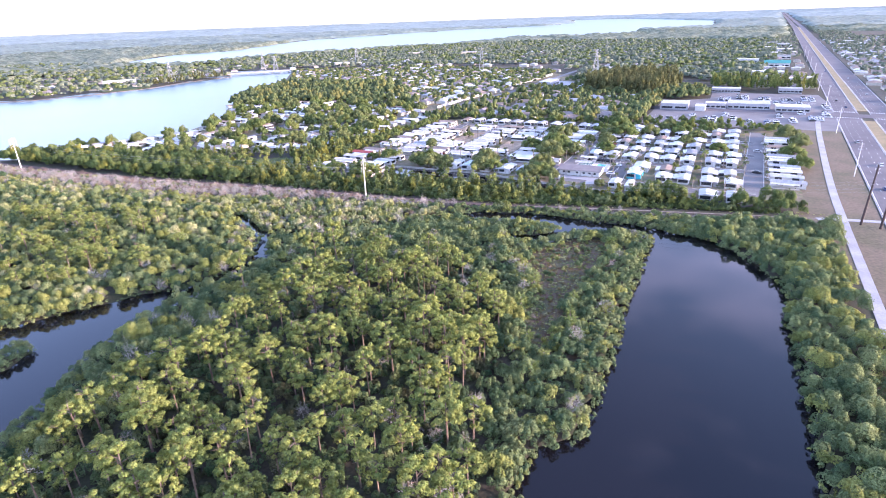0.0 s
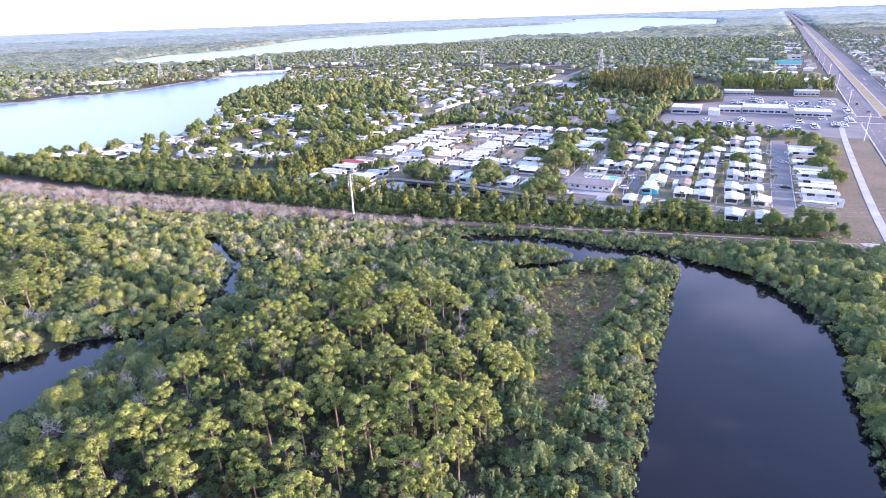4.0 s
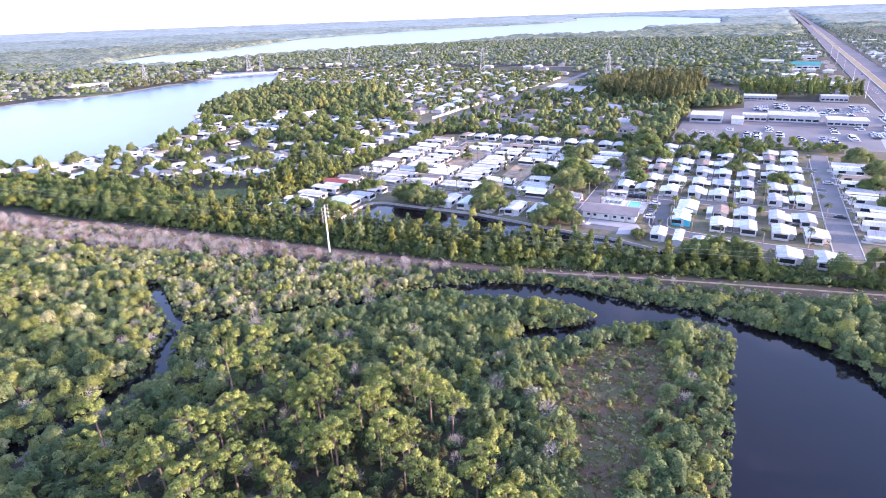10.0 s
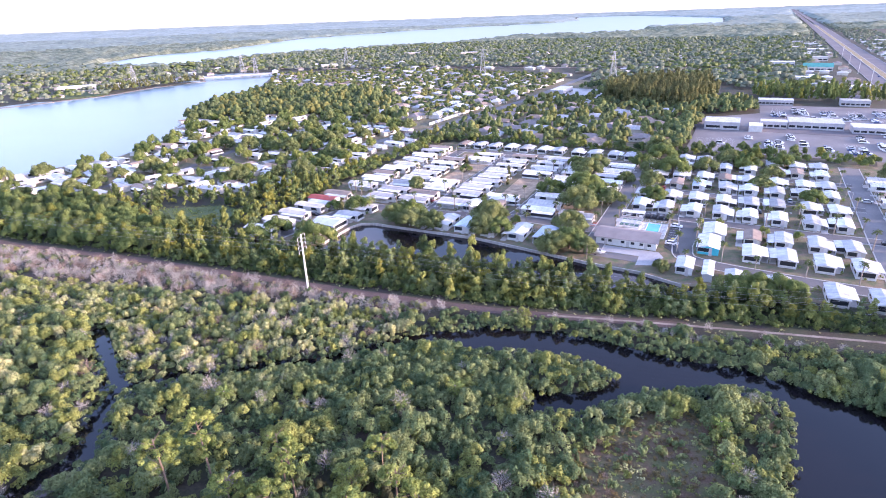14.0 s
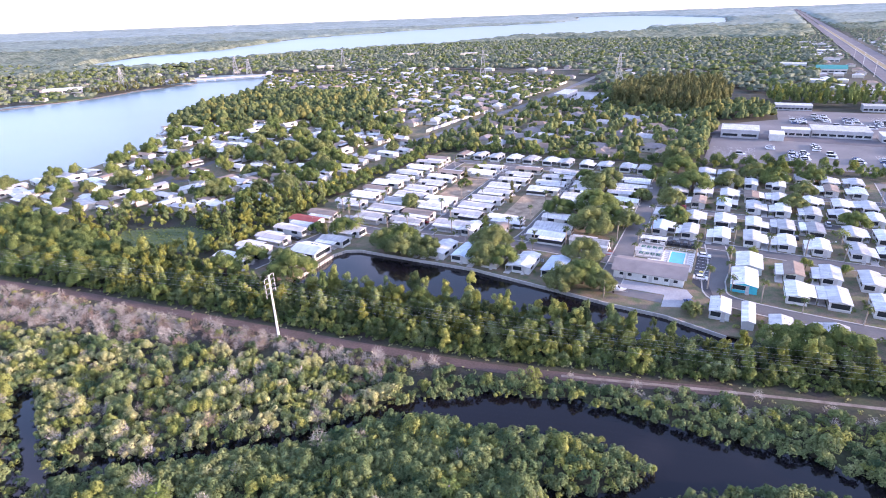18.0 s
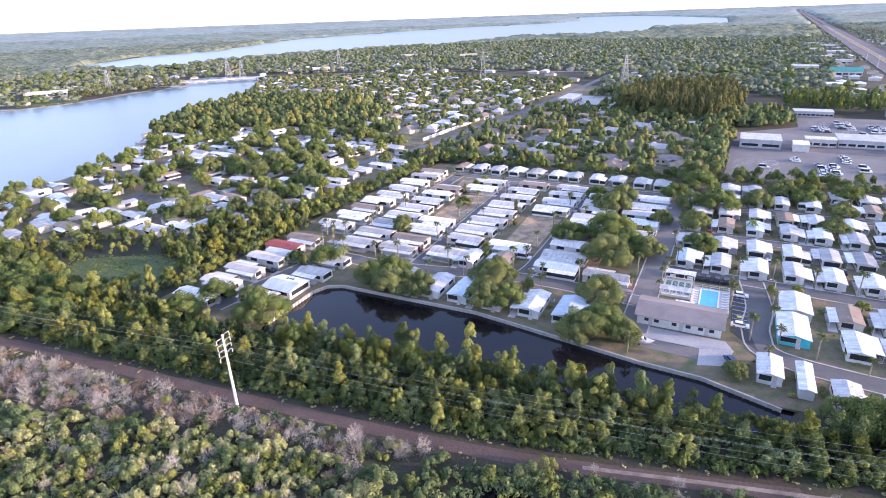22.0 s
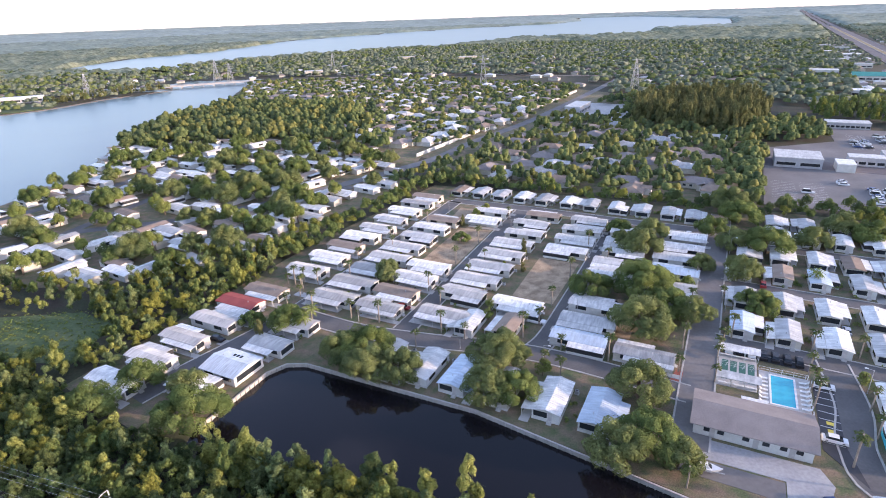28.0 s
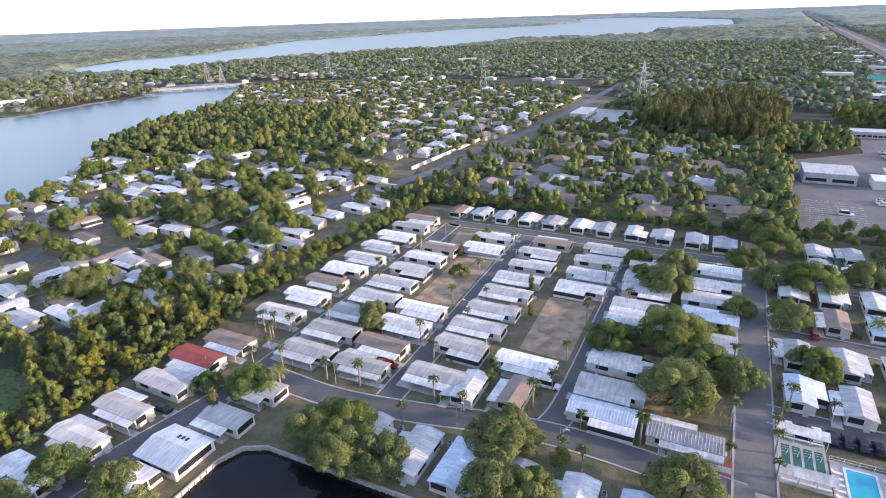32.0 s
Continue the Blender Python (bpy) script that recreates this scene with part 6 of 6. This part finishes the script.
mass("low_scrub", "low olive scrub in the clearing", "scrub", SCRUB_FAR, p, rng.uniform(0.15, 0.5, len(p)), (M_MANG_Y, M_MANG2, M_HEATH, M_HEATH), tall=0.5)
p = scatter(OPEN, 3.6, 0.5, water=1)
mass("pale_thicket", "rounded bushes scattered in the clearing", "thicket", SCRUB, p, rng.uniform(0.25, 0.85, len(p)), GREENS)
p = scatter(OPEN, 1.9, 0.5, water=1)
mass("dry_twigs", "low reddish dry growth in the clearing", "dry brush", TWIG, p, rng.uniform(0.2, 0.45, len(p)), M_REDTWIG)
p = scatter(WESTLAND, 3.0, 0.95, water=0.6)
f = scatter(WESTLAND, 1.7, 0.9, water=0.1)
f = f[shore(f[:, 0], f[:, 1]) < 2.4]
mass("mangrove_fringe", "low green mangrove fringe at the water's edge", "thicket", SCRUB_FAR, f, rng.uniform(0.35, 0.62, len(f)), GREENS, z=-0.4)
half = inside(*p.T, PALE)
half &= rng.random(len(p)) < 0.88
n = near_path(p)
size = np.minimum(rng.uniform(0.55, 1.4, len(p)), 0.26 + 0.24 * shore(p[:, 0], p[:, 1]) + rng.uniform(0, 0.15, len(p)))
for sel, shapes, nm, lab, mt in ((~half & n, BUSH, "mangrove_thicket", "dense green mangrove thicket beyond the creek", GREENS + (M_MANG_Y, M_MANG2, M_MANG_Y)), (~half & ~n, BUSH_FAR, "mangrove_thicket", "dense green mangrove thicket beyond the creek", GREENS + (M_MANG_Y, M_MANG2, M_MANG_Y)),
                                 (half & n, SCRUB, "pale_thicket", "pale olive scrub thicket with dry twigs", (M_MANG2, M_MANG2, M_MANG_Y, M_MANG)), (half & ~n, SCRUB_FAR, "pale_thicket", "pale olive scrub thicket with dry twigs", (M_MANG2, M_MANG_Y))):
    mass(nm, lab, "thicket", shapes, p[sel], size[sel], mt, z=-0.2)
p = scatter(WESTLAND, 7.5, 0.5, water=1.5)
mass("dry_twigs", "bare grey shrubs among green mangroves", "dry brush", TWIG, p, rng.uniform(0.9, 1.4, len(p)), (M_TWIG, M_REDTWIG), z=0.6)
p = scatter(PALE, 2.3, 0.85, water=0.8)
mass("low_scrub", "low olive scrub below the pale thicket", "scrub", SCRUB_FAR, p, rng.uniform(0.4, 0.9, len(p)), (M_MANG2, M_MANG, M_MANG_Y))
p = scatter(PALE, 4.0, 0.6)
mass("dry_twigs", "bare grey twigs among green scrub", "dry brush", TWIG, p, rng.uniform(0.6, 1.1, len(p)), M_TWIG)
p = scatter(DEAD, 2.3, 0.9)
mass("dead_brush", "grey-pink leafless dead brush beside the trail", "dry brush", TWIG, p, rng.uniform(0.55, 1.3, len(p)), (M_TWIG, M_TWIG, M_TWIG, M_REDTWIG))
p = scatter(DEAD, 3.4, 0.55)
mass("pale_thicket", "scattered green shrubs among dead brush", "thicket", SCRUB, p, rng.uniform(0.3, 0.9, len(p)), (M_MANG, M_MANG_Y, M_MANG_D))
p = scatter([(30, 236), (76, 222), (112, 214), (130, 214), (112, 219), (76, 231), (36, 241)], 3.2, 0.7, water=1)
mass("dry_twigs", "bare grey twigs beside the pale track", "dry brush", TWIG, p, rng.uniform(0.6, 0.95, len(p)), M_TWIG)
tufts = np.concatenate([np.stack([np.linspace(a[0], b[0], 90), np.linspace(a[1], b[1], 90)], 1) for a, b in zip(TRAIL[2:], TRAIL[3:])])
side = rng.uniform(2.2, 6.5, len(tufts)) * rng.choice([-1, 1], len(tufts))
tufts = tufts + np.stack([side * 0.33, side * 0.94], 1) + rng.normal(0, 0.8, tufts.shape)
mass("grass_tufts", "low grass and weed tufts beside the trail", "grass", SCRUB_FAR, tufts, rng.uniform(0.12, 0.4, len(tufts)), M_MANG2, tall=0.6)
WOODS = (M_BELT, M_BELT, M_BELT_Y, M_BELT_D, M_BELT, M_BELT)
FARWOOD = (M_WOOD, M_WOOD, M_WOOD_Y, M_WOOD_D)
NEARWOOD = (M_BELT, M_BELT_Y, M_MANG, M_BELT_D, M_MANG_Y)
tall = np.stack([np.linspace(-36, 60, 46) + rng.normal(0, 1.5, 46), np.linspace(289.5, 252.5, 46) + rng.normal(0, 2.0, 46)], 1)
mass("tree_belt", "taller leafy trees on the canal's near bank", "trees", BELT, tall, rng.uniform(0.95, 1.5, 46), NEARWOOD)
p = scatter(BELTLAND, 3.1, 0.93, water=0.2)
n = (np.abs(p[:, 0] - 10) < 115) & (p[:, 1] < 335)
mass("tree_belt", "dense belt of mixed green trees along the canal", "trees", BELT, p[n], rng.uniform(0.45, 1.2, n.sum()), NEARWOOD)
mass("tree_belt", "dense belt of mixed green trees beyond the trail", "trees", BELT_FAR, p[~n], rng.uniform(0.5, 1.2, (~n).sum()), WOODS)
p = scatter(BELTLAND, 2.2, 0.85, water=0.4)
p = p[np.abs(p[:, 0] - 10) < 115]
mass("undergrowth", "dense shrubs below the trees along the canal", "undergrowth", SCRUB_FAR, p, rng.uniform(0.6, 1.15, len(p)), (M_BELT, M_BELT_D, M_MANG))
edge = np.concatenate([np.stack([np.linspace(a[0], b[0], 60), np.linspace(a[1], b[1], 60)], 1) for a, b in zip(TRAIL[2:], TRAIL[3:])])
edge = edge + np.stack([rng.uniform(1.0, 2.3, len(edge)), rng.uniform(3.2, 6.6, len(edge))], 1)
edge = edge[edge[:, 0] < 140]
mass("low_shrubs", "low green and yellowish shrubs at the trail's edge", "shrubs", SCRUB, edge, rng.uniform(0.3, 0.85, len(edge)), M_BELT)

p = scatter([(-130, 354), (-100, 356), (-84, 347), (-84, 325), (-104, 325), (-130, 337)], 1.7, 0.8)
mass("grass_tufts", "tall green grass tufts on the wet meadow", "grass", SCRUB_FAR, p, rng.uniform(0.15, 0.45, len(p)), M_LIME, tall=0.6)

# trees among the park's homes
oak_spots = [(-39, -22, 1.1), (-44, -25, 0.9), (-27, -25, 0.85), (-69, -17, 0.8), (-7, -11, 1.1), (-5, -24, 0.9), (1, -22, 0.85), (26, -10, 1.0), (25, -31, 0.9), (30, -26, 1.0), (36, -28, 0.7), (22, 18, 1.2), (18, 43, 1.3), (4.5, 36, 0.95),
             (27, 32, 1.0), (34, 30, 0.85), (25, 50, 0.6), (3, 92, 0.7), (14, 73, 1.05), (15, 90, 0.9), (7, 79, 0.7), (34, 67, 0.65), (46, 65, 0.9), (43, 90, 0.9), (53, 90, 1.2), (35, 103, 0.9), (50, 43, 0.85), (68, 101, 0.9), (78, 118, 1.0), (87, 114, 1.0),
             (98, 98, 0.8), (103, 124, 0.9), (62.5, -33, 0.45), (83, -42, 0.75), (89, -44, 1.0), (96, -42, 1.0), (-61, 24, 0.65), (-50, 60, 0.5), (93, 76, 0.8), (112, 60, 0.8), (150, 60, 1.0), (152, 35, 0.9), (150, 112, 1.1), (155, 90, 1.0), (44, 118, 1.2), (40, 134, 1.2), (-84, -65, 0.9), (-60, -58, 1.1), (-35, -28, 0.9), (-58, 19, 0.6), (-79, -21, 0.55), (-83, -53, 0.8), (-70, -51, 0.7)]
for p_, q_, s in oak_spots:
    plant(OAKS[int(rng.integers(4))], *at(p_, q_), s * 1.3, s * 1.12)
for p_, q_, s in ((-70, -27, 0.85), (-24, 57, 0.75), (-57, 76, 0.6), (-20, 44, 0.5)):
    plant(CONES[0], *at(p_, q_), s)
for p_, q_, s in ((4, -10.5, 0.65), (-20, 15, 0.5), (-18, 9, 0.55), (-56, 88, 0.6), (-55, 96, 0.6), (33, 66, 0.8), (31, 52, 0.6), (71, 15, 0.5), (78, 18, 0.5), (93, 12, 0.6), (104, 12, 0.55)):
    plant(LIMES[int(rng.integers(3))], *at(p_, q_), s)
palm_spots = [(-77, -8), (-76, -3), (-69, -6), (-79, 1), (-81, 4), (-83, 7), (-78, 8), (-70, 15), (-77, 30), (-70, 42), (-77, 52), (-70, 70), (-55, -6), (-46, -5), (-30, -12), (-27, -3), (-20, -3), (-42, 18), (-35, 12), (-43, 40), (-35, 33), (-43, 60),
              (-35, 47), (-42, 90), (-13, -12), (-6, 4), (-4, 12), (-4, 24), (5, 2), (4, -9), (8, -9.5), (-4, 45), (5, 38), (-4, 70), (5, 60), (17, 2), (33, 4), (33, 15), (41, 3), (41, 10), (41.2, 16), (33, 28), (42, 19), (44, 25), (52, 26), (60.6, 2), (60.6, 9),
              (60.4, 14), (62, 26), (65.5, -15), (71, -4), (71, 5), (72, -14), (80, -18), (90, -21), (72, 27), (83, 26), (94, 24), (105, 24), (116, 23), (33, 40), (41, 45), (33, 60), (126, 10), (126, 30), (126, 50), (136, 5), (136, 25), (136, 45), (136, 65), (126, 75), (126, 95), (136, 100), (69, -26), (104, -22), (118, -22), (38, -33), (-85, 5), (-86, 3)]
for k, (p_, q_) in enumerate(palm_spots):
    plant(PALMS[k % 2], *at(p_, q_), rng.uniform(0.8, 1.15))
for p_, q_ in ((-63, -17), (-64, -12.5), (66, 68), (106, 40)):
    plant(PALMS[2], *at(p_, q_), 1.0)

# garden shrubs along the homes' walls
q = np.array([(hx + 7 * math.cos(a) * rng.uniform(0.55, 1.0), hy + 7 * math.sin(a) * rng.uniform(0.55, 1.0)) for hx, hy, r in TAKEN if r == 8.5 for a in rng.uniform(0, math.tau, 5)])
q = q[off_roads(q[:, 0], q[:, 1], 1.0) & (shore(q[:, 0], q[:, 1]) > 2)]
mass("garden_shrubs", "small green garden shrubs beside the homes", "shrubs", SCRUB_FAR, q, rng.uniform(0.25, 0.6, len(q)), M_LIME)

# hedges and trees round the park, between lake homes, and beyond
p = scatter([at(-100, 20), at(-96, 125), at(-104, 130), at(-112, 20)], 4, 0.95)
mass("hedge_trees", "row of mixed trees along the park's edge", "trees", BELT_FAR, p, rng.uniform(0.6, 0.9, len(p)), WOODS)
p = scatter([at(-100, 126), at(36, 126), at(36, 136), at(-100, 138)], 4, 0.9)
mass("hedge_trees", "row of mixed trees behind the park's homes", "trees", BELT_FAR, p, rng.uniform(0.6, 0.9, len(p)), WOODS)
p = scatter([at(44, 132), at(150, 134), at(150, 148), at(44, 148)], 4.6, 0.9)
mass("hedge_trees", "row of dark trees between homes and car park", "trees", BELT_FAR, p, rng.uniform(0.6, 1.0, len(p)), WOODS)
p = scatter([road(-48, 40), road(-30, 40), road(-30, 150), road(-44, 180), road(-60, 150)], 6, 0.5)
mass("hedge_trees", "loose trees beside the footpath", "trees", BELT_FAR, p, rng.uniform(0.6, 1.0, len(p)), WOODS)
p = scatter(LAKESIDE, 7.5, 0.8, gap=1.0, roads=1.0, homes=0.6)
for x, y in p[rng.permutation(len(p))][:165]:
    r = rng.random()
    k = OAKS[int(rng.integers(4))] if r < 0.6 else LIMES[int(rng.integers(3))]
    plant(k, x, y, rng.uniform(0.85, 1.35))
mid = [at(-98, -66), at(-97, 10), at(-106, 16), at(-104, 40), at(-124, 30), at(-138, 5), at(-134, -20), at(-128, -70), (-84, 318)]
p = scatter(mid, 4.4, 0.95, gap=0.5, avoid=([(-128, 352), (-100, 354), (-86, 346), (-86, 326), (-104, 327), (-128, 338)],))
mass("tree_belt", "light green trees beside the meadow", "trees", BELT, p, rng.uniform(0.8, 1.3, len(p)), NEARWOOD)
p = scatter([(-170, 382), (-110, 388), (-80, 398), (-62, 440), (-80, 440), (-100, 410), (-170, 396)], 7, 0.7)
mass("tree_belt", "trees along the edge of the lakeside homes", "trees", BELT_FAR, p, rng.uniform(0.7, 1.2, len(p)), WOODS)
near_wood = [(-240, 640), (-222, 600), (-150, 612), (-60, 590), (-20, 560), (-60, 700), (-80, 780), (-225, 800)]
p = scatter(near_wood, 6.5, 0.95)
mass("woods", "dense green broadleaf wood by the lake", "woods", WOOD_NEAR, p, rng.uniform(0.8, 1.3, len(p)), FARWOOD)
strip = [(-60, 455), (10, 520), (40, 590), (60, 575), (10, 470), at(-104, 130)]
p = scatter(strip, 6.5, 0.6)
mass("woods", "trees along the straight road", "woods", WOOD_NEAR, p, rng.uniform(0.6, 1.0, len(p)), FARWOOD)
east = [(20, 480), (60, 468), (140, 428), at(52, 150), at(54, 300), (260, 660), (300, 760), (180, 770), (110, 670), (40, 560)]
p = scatter(east, 7.6, 0.8, homes=0.8, gap=1)
mass("woods", "mixed trees among older houses", "woods", WOOD_NEAR, p, rng.uniform(0.7, 1.15, len(p)), FARWOOD)
p = scatter([at(56, 272), at(94, 303), at(94, 350), at(60, 360), at(46, 300)], 6.5, 0.9)
mass("woods", "mixed trees behind the car park", "woods", WOOD_NEAR, p, rng.uniform(0.8, 1.2, len(p)), FARWOOD)
p = scatter([(-190, 374), (-140, 345), (-112, 322), (-88, 330), (-86, 352), (-98, 372), (-112, 380)], 5.6, 0.8, avoid=([(-128, 352), (-100, 354), (-86, 346), (-86, 326), (-104, 327), (-128, 338)],))
mass("tree_belt", "loose light green trees round the meadow", "trees", BELT, p, rng.uniform(0.7, 1.2, len(p)), NEARWOOD)
p = scatter([at(44, 150), at(53, 150), at(55, 270), at(45, 260)], 5, 0.9)
mass("woods", "tall trees along the car park's edge", "woods", BELT_FAR, p, rng.uniform(1.0, 1.5, len(p)), FARWOOD)
p = scatter([(152, 622), (168, 660), (192, 722), (285, 735), (265, 640), (208, 572)], 4.8, 0.95)
mass("cypress_grove", "dense grove of tall rusty-green cypress", "woods", CYPR, p, rng.uniform(0.85, 1.15, len(p)), M_CYP)
p = scatter([at(96, 362), at(190, 366), at(190, 420), at(90, 420)], 6, 0.95)
mass("cypress_grove", "dense grove of tall green trees by the warehouses", "woods", CYPR, p, rng.uniform(0.7, 0.95, len(p)), WOODS)
sub = [(-270, 1030), (-40, 1040), (170, 860), (100, 690), (0, 560), (-60, 640), (-70, 770), (-230, 800)]
p = scatter(sub, 8.0, 0.85, homes=0.5, gap=1.5)
mass("woods", "garden trees between suburban houses", "woods", WOOD, p, rng.uniform(0.6, 1.05, len(p)), FARWOOD, tall=0.9)
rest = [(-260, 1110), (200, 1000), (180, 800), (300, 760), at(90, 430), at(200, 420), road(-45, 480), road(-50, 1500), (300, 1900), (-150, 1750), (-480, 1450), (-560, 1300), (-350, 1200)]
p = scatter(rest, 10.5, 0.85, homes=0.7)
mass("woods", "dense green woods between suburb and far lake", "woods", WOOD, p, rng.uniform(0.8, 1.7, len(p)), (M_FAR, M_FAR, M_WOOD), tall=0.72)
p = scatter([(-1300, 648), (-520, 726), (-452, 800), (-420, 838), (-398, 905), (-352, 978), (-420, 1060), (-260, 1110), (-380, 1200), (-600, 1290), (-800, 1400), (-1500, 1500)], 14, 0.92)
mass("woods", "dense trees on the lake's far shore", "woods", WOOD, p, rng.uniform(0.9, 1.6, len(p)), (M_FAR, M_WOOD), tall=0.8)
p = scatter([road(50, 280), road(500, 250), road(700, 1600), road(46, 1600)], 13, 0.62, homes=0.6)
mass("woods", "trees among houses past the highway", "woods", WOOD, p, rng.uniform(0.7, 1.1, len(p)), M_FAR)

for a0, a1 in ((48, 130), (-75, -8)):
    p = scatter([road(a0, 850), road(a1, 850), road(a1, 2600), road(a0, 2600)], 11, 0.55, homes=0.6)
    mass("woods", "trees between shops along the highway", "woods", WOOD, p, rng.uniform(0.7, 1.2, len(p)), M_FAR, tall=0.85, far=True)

ribbon("sandy_shore", [(-760, 668), (-520, 728), (-449, 796), (-420, 834), (-397, 908), (-352, 978)], 5, -0.5, M_SAND, "narrow sandy shore along the lake", category="shore")
p = scatter([(-430, 845), (-402, 905), (-358, 978), (-368, 988), (-415, 915), (-446, 850)], 5.5, 0.95)
mass("cypress_grove", "row of rusty-green cypress on the lake shore", "woods", CYPR, p, rng.uniform(0.5, 0.75, len(p)), M_CYP)

# the distance: one rough canopy to the horizon, broken by the lakes and the highway
rr, aa = 1250 * 1.0155 ** np.arange(166), np.linspace(-1.05, 0.95, 340)
R, A = np.meshgrid(rr, aa, indexing="ij")
R, A = R * (1 + rng.uniform(-0.004, 0.004, R.shape)), A + rng.uniform(-0.002, 0.002, R.shape)
cx, cy = VIEW_CENTRE[0] + R * np.sin(A), VIEW_CENTRE[1] + R * np.cos(A)
lump = 0.5 + 0.5 * np.sin(cx * 0.011 + 2 * np.sin(cy * 0.007)) * np.sin(cy * 0.013)
cz = (3.0 + 9.0 * rng.random(R.shape) ** 1.5 + 3.5 * lump) * np.clip(R / 2500, 0.7, 0.95)
bare = (shore(cx, cy) < 10) | inside(cx, cy, rest) | (edge_distance(cx, cy, [road(20, 0), road(20, 9000)], False)[0] < 40)
bare |= inside(cx, cy, [road(40, 100), road(460, 100), road(460, 2000), road(40, 2000)]) | inside(cx, cy, [road(-70, 800), road(0, 800), road(0, 1700), road(-50, 1700)])
bare |= (np.sin(cx * 0.009 + 1.3) * np.sin(cy * 0.012 + 0.4) > 0.86)
cz = np.where(bare, -3.0, cz)
nr, na = R.shape
i0 = (np.arange(nr - 1)[:, None] * na + np.arange(na - 1)[None, :]).ravel()
quads = np.stack([i0, i0 + 1, i0 + na + 1, i0 + na], 1)
verts = settle(np.stack([cx.ravel(), cy.ravel(), cz.ravel()], 1))
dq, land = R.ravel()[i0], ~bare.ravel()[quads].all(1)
# each farther band takes a paler colour, with the haze painted in
for lo, hi, mt, lab in ((0, 2600, M_WILD, "endless green woods beyond the far lake"), (2600, 4600, M_HAZE, "grey-green woods in the distance, paled by painted haze"), (4600, 1e9, M_HAZE2, "blue-grey woods on the horizon, haze put into their colour")):
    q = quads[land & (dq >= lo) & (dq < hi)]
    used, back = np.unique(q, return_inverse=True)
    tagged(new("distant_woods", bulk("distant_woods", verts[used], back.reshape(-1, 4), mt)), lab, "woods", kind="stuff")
